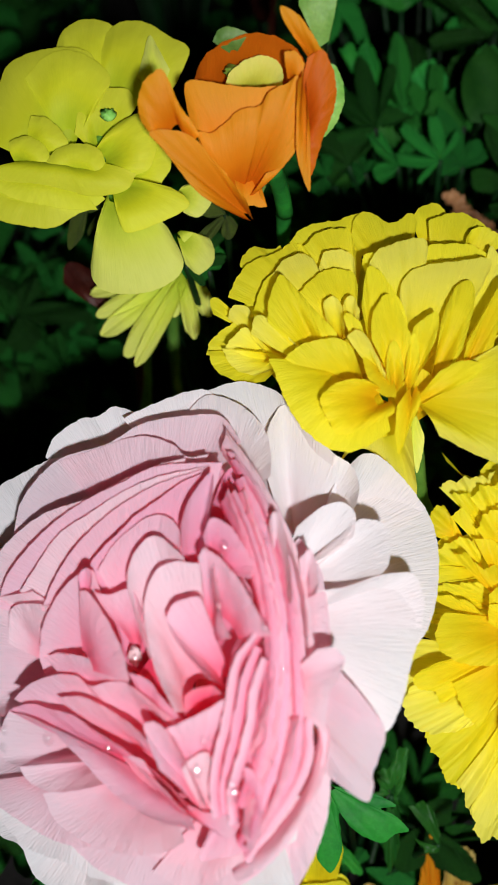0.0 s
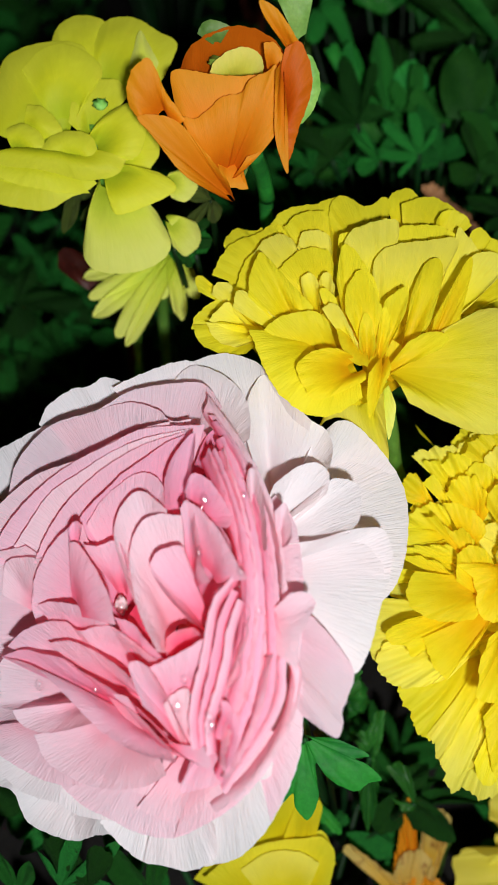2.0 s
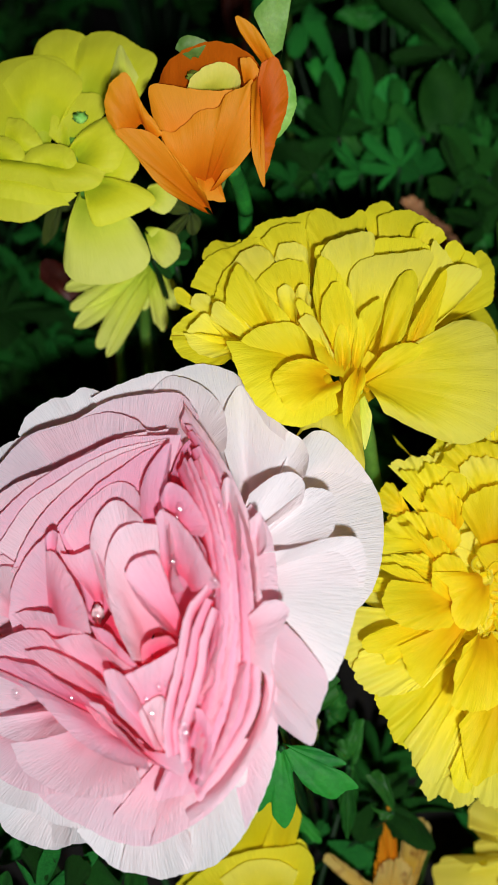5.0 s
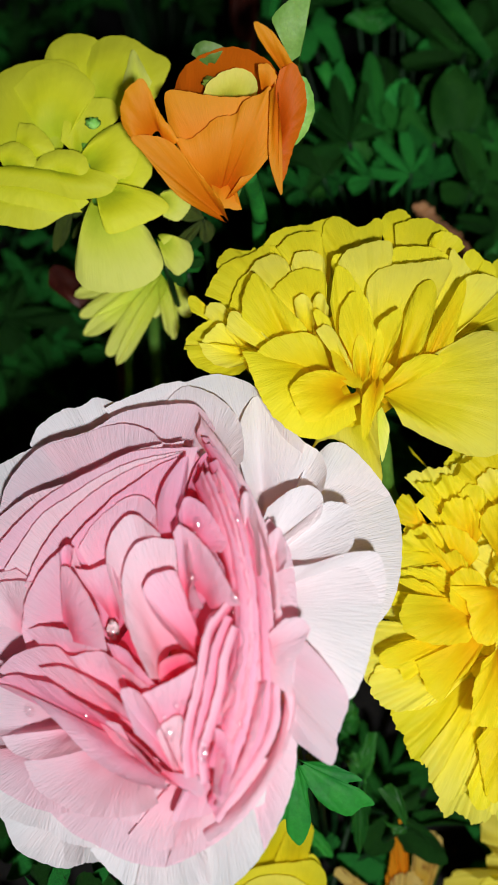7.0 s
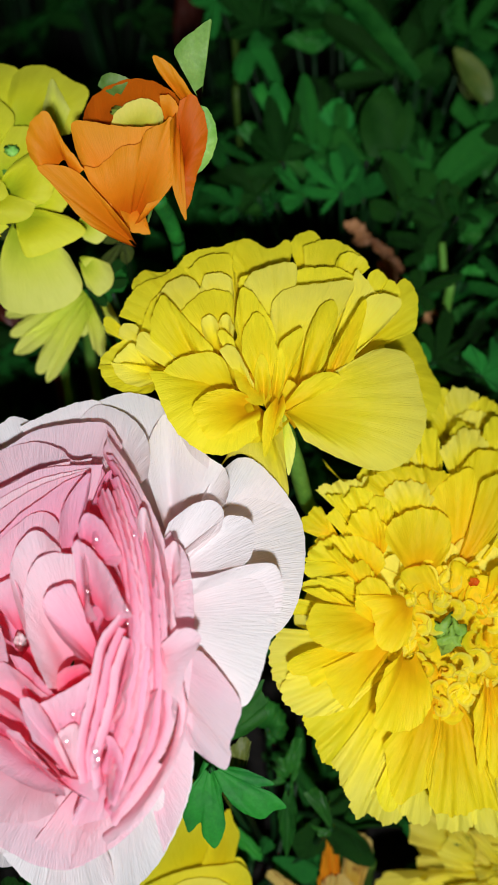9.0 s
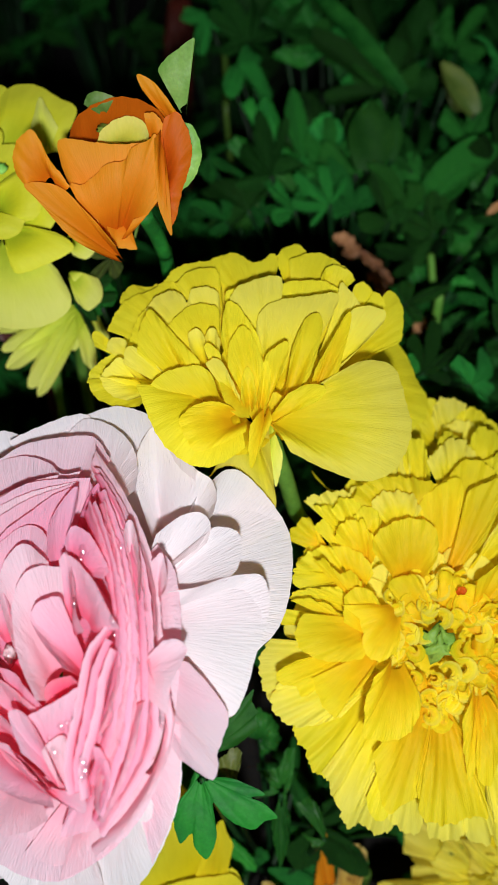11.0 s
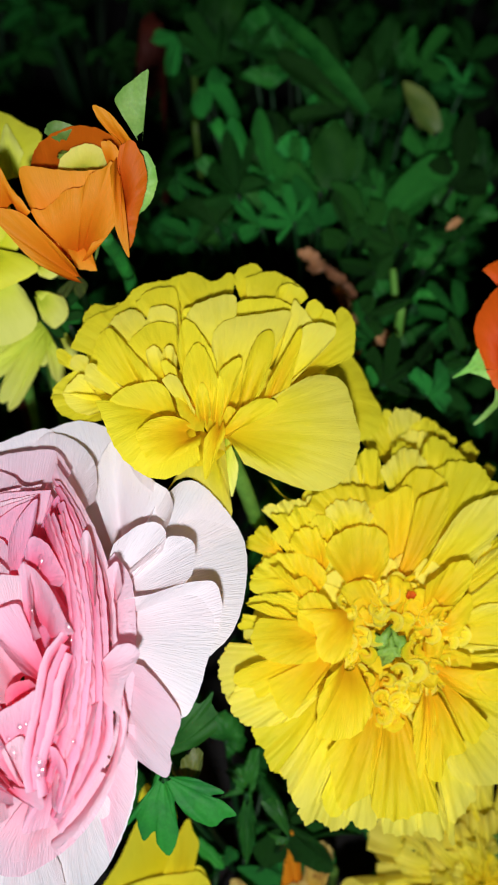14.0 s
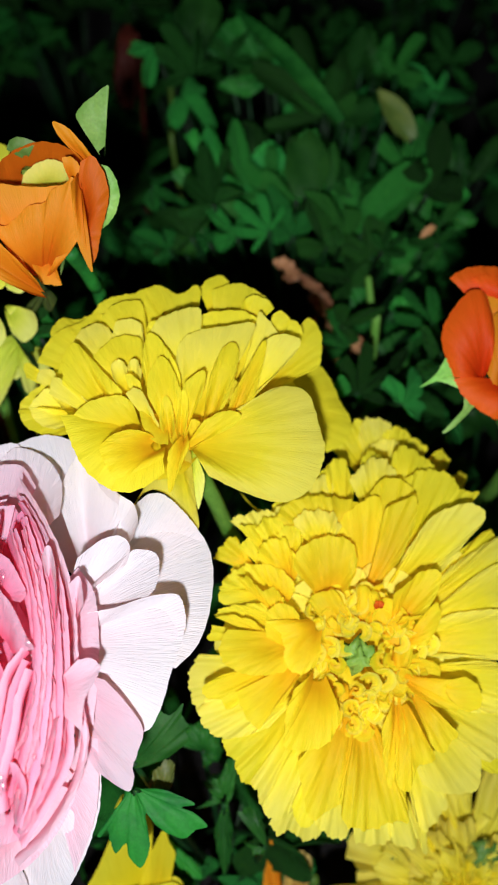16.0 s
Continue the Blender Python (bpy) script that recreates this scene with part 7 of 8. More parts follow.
rim_petal(wilted_small, "tan", (-21.0, -36.1, 11.6), ((-24.4, -14.7, 13.9), (-21.3, -7.9, 13.6), (-15.9, -5.5, 13.5), (-10.2, -8.6, 13.6), (-8.3, -17.4, 13.8)), rag=1.3, swell=2)
rim_petal(wilted_small, "amber", (-11.7, -29.7, 14.3), ((-22.1, -20.7, 15.1), (-15.6, -16.1, 14.9), (-6.8, -16.9, 14.8), (-1.1, -20.0, 14.9)), rag=1.3)
stalk(wilted_small, [(0.0800, 0.0600, -0.0050), (0.0865, 0.0812, 0.0230), (0.0852, 0.0850, 0.0607)])

near_plant = tagged(new("ranunculus_plant"), "fresh green lobed leaves beneath the pink bloom", "plant", "leafy plants in the bed")
near_plant.location = (0.05, 0.1, 0)
bed_leaf(near_plant, "leaf_near", (-27.6, -17.9, 174.9), ((-25.0, -18.7, 178.2), (-20.7, -18.6, 178.3), (-15.4, -19.8, 177.1), (-8.5, -22.6, 174.6), (-12.7, -23.3, 173.7), (-9.1, -24.6, 172.4), (-4.8, -27.9, 169.5), (-9.0, -28.9, 168.3), (-12.0, -30.6, 166.5), (-17.0, -29.3, 167.3), (-21.3, -26.9, 169.1), (-24.4, -23.7, 171.6), (-23.9, -27.8, 167.8), (-23.5, -32.1, 163.9), (-26.1, -36.6, 159.7), (-28.7, -35.7, 160.2), (-30.6, -33.3, 162.0), (-31.2, -30.5, 164.2), (-34.6, -32.8, 161.9), (-36.3, -29.7, 164.4), (-37.1, -27.1, 166.4), (-39.6, -28.6, 164.8), (-40.3, -27.7, 165.4), (-37.0, -23.9, 168.5), (-32.5, -19.9, 171.9), (-30.1, -15.5, 175.6)), swell=1, base=0.12, wave=0.4, rag=0.1, name="leaf")
bed_leaf(near_plant, "leaf_yellow", (-20.0, -17.5, 160.9), ((-24.4, -13.3, 167.0), (-21.6, -9.2, 170.7), (-17.4, -7.1, 172.6), (-15.4, -8.0, 171.9), (-16.1, -12.5, 167.9), (-18.2, -16.4, 164.5)), swell=1, wave=0.4, name="leaf")
bed_leaf(near_plant, "leaf_near", (-28.2, -9.1, 175.9), ((-27.8, -5.2, 184.7), (-24.0, -0.7, 188.1), (-19.7, 2.2, 190.2), (-15.8, 1.2, 188.9), (-11.5, 4.0, 190.9), (-12.0, 1.4, 188.1), (-9.9, -1.0, 185.5), (-11.1, -1.9, 184.2), (-10.5, -4.5, 181.4), (-16.6, -8.0, 177.7), (-23.8, -9.8, 175.4)), swell=2, base=0.1, wave=0.5, rag=0.2, name="leaf")
bed_leaf(near_plant, "leaf", (-0.6, -2.9, 117.1), ((-10.6, -3.6, 116.2), (-4.8, -0.3, 119.2), (-8.5, 4.1, 122.9), (-2.4, 4.5, 123.4), (0.8, 8.9, 127.4), (4.7, 10.1, 128.5), (3.4, 1.0, 120.6), (1.3, -3.8, 116.3), (2.7, -10.3, 110.7), (1.2, -18.4, 103.6), (-1.5, -22.5, 100.0), (-3.6, -16.6, 105.1), (-4.6, -10.0, 110.7)), swell=1, base=0.2, name="leaf")
bed_leaf(near_plant, "leaf_bright", (-22.2, -11.0, 102.8), ((-24.4, -11.9, 102.0), (-15.8, -14.8, 99.6), (-10.0, -21.0, 94.4), (-12.6, -22.2, 93.3), (-18.6, -18.5, 96.4), (-24.6, -15.2, 99.1)), swell=1, base=0.3, name="leaf")
bed_leaf(near_plant, "leaf_bright", (14.6, -17.3, 111.5), ((4.5, -7.3, 120.0), (8.8, -5.8, 121.3), (13.3, -9.2, 118.5), (15.1, -17.3, 111.5), (11.3, -19.5, 109.5), (6.2, -15.3, 113.0)), swell=1, name="leaf")
bed_leaf(near_plant, "leaf", (-7.9, 14.9, 125.7), ((-17.0, 16.9, 127.2), (-14.1, 21.7, 131.5), (-7.5, 23.1, 132.8), (-2.2, 19.6, 129.9), (-1.0, 12.9, 124.2), (-8.1, 9.9, 121.4)), swell=2, name="leaf")

low_plant = tagged(new("ranunculus_plant"), "dark lobed leaves low between the blooms", "plant", "leafy plants in the bed")
low_plant.location = (0.02, 0.02, 0)
placed_leaf(low_plant, (0.0594, 0.1240, 0.0706), (-21.27, -39.72, 105.72), 0.0205, 3, "leaf", 0.8)
placed_leaf(low_plant, (0.0656, 0.0981, 0.0614), (39.41, -12.46, 13.1), 0.0283, 4, "leaf", 0.8)
placed_leaf(low_plant, (0.0367, 0.0853, 0.0629), (43.53, -25.18, 31.09), 0.0251, 5, "leaf", 0.8)
placed_leaf(low_plant, (0.0693, 0.1198, 0.0538), (27.7, 17.56, -22.93), 0.0227, 6, "leaf", 0.8)
placed_leaf(low_plant, (0.1223, 0.0879, 0.0407), (31.95, -27.24, 34.66), 0.0281, 7, "leaf", 0.8)
placed_leaf(low_plant, (-0.0270, 0.0819, 0.0848), (35.3, 33.45, -51.0), 0.0242, 8, "leaf", 0.8)

left_plant = tagged(new("ranunculus_plant"), "dark lobed leaves at the foot of the pink bloom", "plant", "leafy plants in the bed")
left_plant.location = (-0.06, 0.05, 0)
placed_leaf(left_plant, (-0.0446, 0.0503, 0.1340), (18.15, -28.54, 40.86), 0.0217, 5, "leaf")
placed_leaf(left_plant, (-0.0536, 0.0503, 0.1340), (23.2, 32.57, -52.38), 0.0210, 6, "leaf")
placed_leaf(left_plant, (-0.0254, 0.0503, 0.1278), (32.37, -33.11, 52.1), 0.0171, 7, "leaf")
placed_leaf(left_plant, (-0.0662, 0.0493, 0.1329), (21.2, -25.1, 34.1), 0.0163, 8, "leaf")

back_plant = tagged(new("ranunculus_plant"), "dense lobed leaves behind the yellow blooms", "plant", "leafy plants in the bed")
back_plant.location = (0.1, 0.36, 0)
bed_leaf(back_plant, "leaf_bright", (29.8, -85.0, 156.7), ((30.0, -77.8, 164.7), (34.0, -75.0, 166.2), (38.1, -75.3, 165.3), (40.1, -73.7, 166.3), (43.7, -74.4, 165.2), (44.1, -77.6, 162.7), (45.9, -79.6, 160.8), (44.6, -83.0, 158.5), (46.1, -85.5, 156.4), (41.6, -86.6, 156.2), (37.2, -85.8, 157.5), (33.3, -86.8, 157.2)), swell=1.5, rag=0.3, name="leaf")
bed_leaf(back_plant, "leaf", (56.6, -66.2, 154.9), ((48.8, -62.2, 164.0), (51.4, -56.3, 168.2), (56.2, -52.4, 170.4), (61.7, -56.0, 166.7), (67.2, -58.3, 164.1), (68.7, -62.7, 160.5), (65.5, -67.8, 157.1), (63.5, -72.4, 154.0), (56.9, -77.2, 151.3), (50.3, -73.6, 155.0)), swell=2, rag=0.5, name="leaf")
bed_leaf(back_plant, "leaf_bright", (42.0, -47.9, 173.6), ((35.7, -50.5, 177.5), (39.9, -45.3, 180.8), (46.1, -45.3, 179.9), (49.6, -48.8, 176.6), (44.0, -51.6, 175.3)), swell=1, name="leaf")
bed_leaf(back_plant, "leaf_bright", (44.4, -31.9, 183.2), ((36.3, -34.8, 187.1), (41.1, -30.2, 189.9), (48.4, -30.3, 188.7), (52.2, -34.4, 184.8), (45.2, -37.7, 183.5)), swell=1.5, name="leaf")
bed_leaf(back_plant, "leaf", (48.7, -22.6, 187.3), ((30.1, -23.2, 192.2), (36.0, -18.7, 194.7), (47.6, -16.4, 194.7), (59.6, -17.7, 191.7), (65.3, -19.9, 189.1), (60.8, -26.6, 184.6), (47.4, -29.0, 184.9)), swell=2, name="leaf")
bed_leaf(back_plant, "leaf_bright", (54.3, -18.6, 194.3), ((45.0, -6.3, 210.2), (43.1, 0.2, 215.5), (47.9, 3.3, 217.2), (52.2, -1.2, 212.9), (53.8, -12.2, 204.1)), swell=2, name="leaf")
bed_leaf(back_plant, "leaf_bright", (56.3, -20.0, 192.9), ((53.6, -13.1, 204.7), (52.9, -5.1, 211.0), (57.5, -0.6, 213.7), (60.5, -7.5, 207.8), (58.6, -19.3, 199.1)), swell=2, name="leaf")
bed_leaf(back_plant, "leaf", (60.9, -19.6, 192.4), ((62.8, -13.7, 201.5), (70.4, -3.5, 208.0), (76.9, -1.6, 208.4), (74.7, -8.1, 203.8), (66.7, -16.0, 199.0)), swell=2, name="leaf")
bed_leaf(back_plant, "leaf_bright", (24.4, -27.8, 187.0), ((12.6, -30.1, 191.9), (16.2, -24.9, 195.4), (24.2, -22.6, 196.0), (30.9, -25.2, 193.0), (29.4, -30.6, 189.0)), swell=2, name="leaf")
bed_leaf(back_plant, "leaf_bright", (39.8, -7.6, 200.4), ((25.0, -9.2, 206.3), (29.5, -4.4, 209.4), (38.1, -3.2, 208.9), (43.5, -7.6, 204.6), (41.8, -12.2, 201.3)), swell=2, name="leaf")
bed_leaf(back_plant, "leaf_bright", (-41.4, 0.4, 208.7), ((-60.7, 18.3, 233.2), (-55.1, 21.3, 234.9), (-53.3, 18.4, 232.3), (-48.7, 22.7, 235.1), (-44.3, 18.2, 230.9), (-40.8, 8.8, 222.9), (-41.5, 0.0, 216.0)), name="leaf")
bed_leaf(back_plant, "leaf_bright", (-45.0, -6.9, 205.9), ((-68.3, -0.6, 222.9), (-62.7, 3.5, 225.5), (-55.8, 1.2, 222.7), (-49.0, -5.3, 216.6), (-47.5, -10.0, 212.7)), name="leaf")
bed_leaf(back_plant, "leaf_bright", (-28.0, -11.2, 197.7), ((-50.2, -7.1, 214.0), (-44.1, -5.2, 214.7), (-36.0, -7.9, 211.5), (-29.4, -12.9, 206.6), (-27.4, -17.1, 202.9), (-37.0, -18.0, 203.6)), name="leaf")
bed_leaf(back_plant, "leaf_bright", (-61.8, -22.9, 192.7), ((-69.9, -29.4, 201.3), (-66.4, -22.3, 206.5), (-59.5, -19.3, 208.0), (-52.8, -20.4, 206.3), (-51.4, -25.7, 201.9), (-57.1, -31.6, 197.9)), name="leaf")
bed_leaf(back_plant, "leaf", (-26.2, 15.6, 203.6), ((-39.8, 16.2, 213.5), (-38.9, 30.9, 225.2), (-31.5, 37.4, 229.3), (-23.0, 35.6, 226.6), (-17.6, 28.1, 219.9), (-20.5, 16.0, 210.7)), name="leaf")
bed_leaf(back_plant, "leaf_bright", (-17.7, 12.7, 205.2), ((-29.7, 11.8, 213.7), (-26.5, 21.5, 220.9), (-17.7, 26.7, 223.8), (-10.6, 20.5, 217.8), (-12.8, 10.9, 210.5)), name="leaf")
bed_leaf(back_plant, "leaf_bright", (-0.8, 14.1, 201.4), ((-11.2, 12.7, 209.3), (-10.0, 26.9, 220.3), (-4.5, 32.1, 223.7), (5.6, 33.5, 223.2), (12.1, 29.9, 219.4), (9.4, 16.6, 209.3)), name="leaf")
bed_leaf(back_plant, "leaf_bright", (-27.1, -4.5, 200.3), ((-37.8, -1.5, 211.7), (-31.5, 2.9, 214.4), (-27.2, -0.5, 211.0), (-27.5, -7.8, 205.3)), name="leaf")
bed_leaf(back_plant, "leaf", (-22.6, -5.6, 198.9), ((-27.5, -0.8, 209.6), (-24.3, 6.5, 215.0), (-18.5, 4.3, 212.4), (-17.6, -4.5, 205.3), (-21.7, -9.9, 201.6)), name="leaf")
bed_leaf(back_plant, "leaf_bright", (-11.2, -13.2, 193.8), ((-18.5, -10.6, 204.3), (-12.3, -4.4, 208.3), (-5.0, -5.0, 206.8), (-4.0, -11.8, 201.3), (-8.8, -17.9, 197.2)), name="leaf")
bed_leaf(back_plant, "leaf_bright", (33.1, 0.3, 191.7), ((18.9, 7.7, 208.2), (25.7, 11.7, 210.3), (31.5, 7.0, 205.7), (33.5, 0.3, 200.2), (30.8, -6.3, 195.4)), name="leaf")
bed_leaf(back_plant, "leaf", (25.9, -15.1, 186.9), ((12.0, -18.7, 193.6), (15.5, -12.1, 198.1), (22.6, -11.6, 197.5), (27.2, -17.1, 192.5)), name="leaf")
bed_leaf(back_plant, "leaf_bright", (9.6, -2.3, 194.4), ((-4.9, 0.4, 207.4), (5.4, 2.8, 207.7), (14.8, -2.5, 202.1), (16.2, -7.8, 197.7)), name="leaf")
bed_leaf(back_plant, "leaf", (53.8, 16.8, 197.7), ((49.8, 20.7, 208.6), (51.7, 33.0, 217.9), (60.2, 39.6, 221.7), (66.7, 43.8, 223.9), (64.4, 31.4, 214.6), (59.2, 19.2, 206.0)), name="leaf")
bed_leaf(back_plant, "leaf", (79.7, 21.0, 196.8), ((73.7, 20.6, 204.6), (75.3, 32.9, 213.9), (81.1, 38.5, 217.3), (85.4, 29.2, 209.4), (83.1, 17.7, 200.8)), name="leaf")
bed_leaf(back_plant, "leaf", (86.6, 24.0, 198.0), ((82.7, 21.4, 203.8), (91.3, 32.2, 210.6), (101.7, 40.9, 215.5), (103.0, 32.9, 209.2), (93.7, 22.5, 202.7)), name="leaf")
bed_leaf(back_plant, "leaf_bright", (65.4, 7.4, 193.4), ((58.4, 6.5, 201.0), (65.2, 12.2, 204.3), (71.5, 13.0, 203.9), (69.5, 5.2, 198.2)), name="leaf")
bed_leaf(back_plant, "leaf_bright", (69.4, 4.5, 190.5), ((70.3, 6.8, 200.5), (78.4, 11.7, 202.9), (83.3, 9.6, 200.5), (76.3, 2.7, 196.3)), name="leaf")
bed_leaf(back_plant, "leaf_bright", (71.1, 2.3, 188.5), ((73.0, 0.9, 196.7), (82.0, 1.7, 195.8), (85.3, -2.9, 191.7), (75.5, -6.3, 190.7)), name="leaf")
bed_leaf(back_plant, "leaf", (24.8, 66.5, 214.4), ((20.4, 70.7, 223.3), (29.1, 78.0, 227.8), (31.0, 73.6, 224.0), (38.9, 77.3, 225.6), (30.0, 67.2, 219.1)), name="leaf")
bed_leaf(back_plant, "leaf", (36.3, 95.8, 228.5), ((31.6, 101.9, 241.4), (38.9, 108.5, 245.5), (44.4, 101.2, 238.8), (42.9, 90.7, 230.8)), name="leaf")
bed_leaf(back_plant, "leaf", (43.0, 91.5, 224.0), ((40.5, 92.9, 232.9), (51.5, 105.0, 240.6), (53.0, 97.2, 234.3), (49.0, 87.6, 227.4)), name="leaf")
bed_leaf(back_plant, "leaf", (-57.0, 84.6, 232.9), ((-69.3, 92.4, 248.5), (-64.7, 102.6, 256.2), (-52.4, 114.2, 263.9), (-40.1, 107.3, 256.5), (-43.7, 95.1, 247.1), (-50.2, 82.2, 237.6)), name="leaf")
bed_leaf(back_plant, "leaf", (-17.0, 86.0, 228.5), ((-48.8, 87.0, 241.4), (-38.0, 100.3, 250.6), (-25.8, 104.3, 252.1), (-18.1, 95.0, 243.5), (-16.6, 82.7, 233.3)), name="leaf")
bed_leaf(back_plant, "leaf_bright", (-27.4, 69.8, 224.5), ((-44.4, 68.4, 230.8), (-39.1, 72.6, 233.5), (-27.1, 76.2, 234.7), (-14.4, 77.8, 234.1), (-17.7, 71.6, 229.6)), name="leaf")
bed_leaf(back_plant, "leaf", (-6.1, 70.4, 214.5), ((-15.1, 76.1, 227.8), (-2.5, 84.4, 232.7), (9.4, 78.2, 226.0), (5.6, 63.4, 214.7)), name="leaf")
bed_leaf(back_plant, "leaf_bright", (19.2, -98.7, 160.0), ((6.7, -88.6, 174.5), (13.7, -84.9, 176.4), (18.4, -86.5, 174.4), (24.6, -84.4, 175.1), (24.2, -91.2, 170.0), (28.9, -93.0, 167.9), (26.6, -96.4, 165.6), (29.4, -98.2, 163.8), (24.9, -102.6, 161.1), (10.7, -101.7, 163.9)), name="leaf")
bed_leaf(back_plant, "leaf", (38.3, -77.3, 149.1), ((29.3, -64.9, 167.4), (38.5, -59.5, 170.1), (50.2, -56.9, 170.3), (59.2, -53.2, 171.7), (59.3, -60.7, 165.9), (49.7, -69.8, 160.5), (41.5, -79.0, 154.7)), name="leaf")
bed_leaf(back_plant, "leaf", (28.6, -58.8, 164.8), ((13.7, -53.0, 176.4), (16.1, -39.7, 186.3), (23.7, -34.4, 189.4), (26.2, -43.4, 181.9), (27.2, -57.0, 171.3)), name="leaf")
bed_leaf(back_plant, "leaf_bright", (18.3, -39.4, 183.9), ((11.2, -42.3, 190.0), (15.9, -37.4, 193.1), (24.5, -36.6, 192.4), (22.8, -42.8, 187.9)), name="leaf")
bed_leaf(back_plant, "leaf", (34.8, -88.5, 141.0), ((37.4, -82.2, 150.3), (48.8, -79.4, 150.8), (59.8, -85.4, 144.6), (56.5, -93.3, 139.1), (45.1, -95.0, 139.5)), name="leaf")
bed_leaf(back_plant, "leaf", (83.2, -90.4, 132.4), ((67.0, -99.5, 135.2), (70.4, -90.5, 141.5), (82.3, -84.3, 144.3), (89.1, -89.5, 139.4), (86.8, -100.7, 131.2)), name="leaf")
bed_leaf(back_plant, "leaf", (50.6, -40.2, 163.7), ((34.9, -51.0, 162.6), (38.3, -42.9, 168.3), (45.7, -39.0, 170.2), (52.9, -40.3, 168.1), (51.0, -46.5, 163.6)), name="leaf")
bed_leaf(back_plant, "leaf_yellow", (50.7, 55.2, 208.8), ((42.1, 65.3, 223.0), (45.9, 67.1, 223.8), (52.3, 60.9, 217.9), (56.8, 52.9, 210.9), (53.6, 51.4, 210.2)), name="leaf")
placed_leaf(back_plant, (0.0525, 0.3357, 0.2227), (29.08, -27.34, -1.58), 0.0373, 0, "leaf", 0.8)
placed_leaf(back_plant, (0.0922, 0.3466, 0.2165), (86.58, 12.41, -1.14), 0.0328, 1, "leaf_bright", 0.95)
placed_leaf(back_plant, (0.0690, 0.3630, 0.2107), (74.59, -12.79, -2.67), 0.0324, 2, "leaf_bright", 0.7)
placed_leaf(back_plant, (0.1078, 0.3910, 0.2323), (60.76, 6.58, 21.02), 0.0476, 3, "leaf_bright", 0.85)
placed_leaf(back_plant, (0.1128, 0.4039, 0.2267), (47.66, 14.26, -19.24), 0.0486, 4, "leaf", 0.8)
placed_leaf(back_plant, (0.1086, 0.3890, 0.2364), (37.48, -8.32, -23.19), 0.0284, 5, "leaf_bright", 0.95)
placed_leaf(back_plant, (0.1181, 0.3476, 0.2170), (25.04, 24.98, -16.39), 0.0382, 6, "leaf", 0.7)
placed_leaf(back_plant, (0.1232, 0.3334, 0.2045), (73.87, 19.27, -45.45), 0.0393, 7, "leaf_bright", 0.85)
placed_leaf(back_plant, (0.1118, 0.3187, 0.2152), (58.62, -12.1, 49.43), 0.0258, 8, "leaf_bright", 0.8)
placed_leaf(back_plant, (0.0808, 0.3539, 0.2134), (61.82, -0.4, -1.67), 0.0247, 9, "leaf_bright", 0.95)
placed_leaf(back_plant, (0.0236, 0.3469, 0.2248), (-7.45, 17.49, -116.15), 0.0220, 10, "leaf", 0.7)
placed_leaf(back_plant, (0.0417, 0.3258, 0.2111), (25.01, -20.11, 42.85), 0.0270, 11, "leaf_bright", 0.85)
placed_leaf(back_plant, (0.0500, 0.3321, 0.2032), (18.21, -37.91, 32.27), 0.0182, 12, "leaf", 0.8)
placed_leaf(back_plant, (0.0312, 0.3144, 0.2133), (53.58, -19.95, 75.49), 0.0172, 13, "leaf", 0.95)
placed_leaf(back_plant, (0.0632, 0.3301, 0.2077), (64.14, -27.85, 35.58), 0.0227, 14, "leaf_bright", 0.7)
placed_leaf(back_plant, (0.0776, 0.3180, 0.2193), (58.53, -47.3, 26.75), 0.0201, 15, "leaf_bright", 0.85)
placed_leaf(back_plant, (0.0892, 0.3244, 0.2115), (45.88, -7.83, 23.17), 0.0260, 16, "leaf", 0.8)
placed_leaf(back_plant, (0.1270, 0.3196, 0.2015), (19.22, -46.16, 53.15), 0.0293, 17, "leaf_bright", 0.95)
placed_leaf(back_plant, (0.1287, 0.3082, 0.2133), (15.23, 53.64, -45.76), 0.0201, 18, "leaf", 0.7)
placed_leaf(back_plant, (0.1138, 0.3019, 0.2025), (52.57, -40.23, 76.24), 0.0158, 19, "leaf", 0.85)
placed_leaf(back_plant, (0.0988, 0.2270, 0.2052), (77.04, -28.72, 0.04), 0.0194, 20, "leaf_bright", 0.8)
placed_leaf(back_plant, (0.1102, 0.2351, 0.1967), (62.5, 16.12, -5.46), 0.0217, 21, "leaf", 0.95)
placed_leaf(back_plant, (0.1227, 0.2462, 0.1886), (43.49, 12.18, -33.57), 0.0202, 22, "leaf", 0.7)
placed_leaf(back_plant, (0.1266, 0.2246, 0.2005), (38.64, 40.32, -19.36), 0.0179, 23, "leaf_bright", 0.85)
placed_leaf(back_plant, (0.1053, 0.2277, 0.1910), (10.24, -33.21, 47.15), 0.0169, 24, "leaf", 0.8)
placed_leaf(back_plant, (0.0770, 0.2393, 0.2064), (17.3, 10.38, -134.06), 0.0196, 25, "leaf", 0.95)
placed_leaf(back_plant, (0.1073, 0.2717, 0.2018), (55.36, 46.09, -57.16), 0.0188, 26, "leaf_bright", 0.7)
placed_leaf(back_plant, (0.1106, 0.2680, 0.1917), (44.98, -45.25, 50.12), 0.0224, 27, "leaf", 0.85)
placed_leaf(back_plant, (0.1543, 0.3414, 0.2207), (52.91, 22.99, 2.3), 0.0356, 28, "leaf", 0.8)
placed_leaf(back_plant, (0.1490, 0.3697, 0.2182), (35.85, 13.67, -18.48), 0.0301, 29, "leaf_bright", 0.95)
placed_leaf(back_plant, (0.1532, 0.3059, 0.2178), (24.67, -44.25, 21.28), 0.0216, 30, "leaf", 0.7)
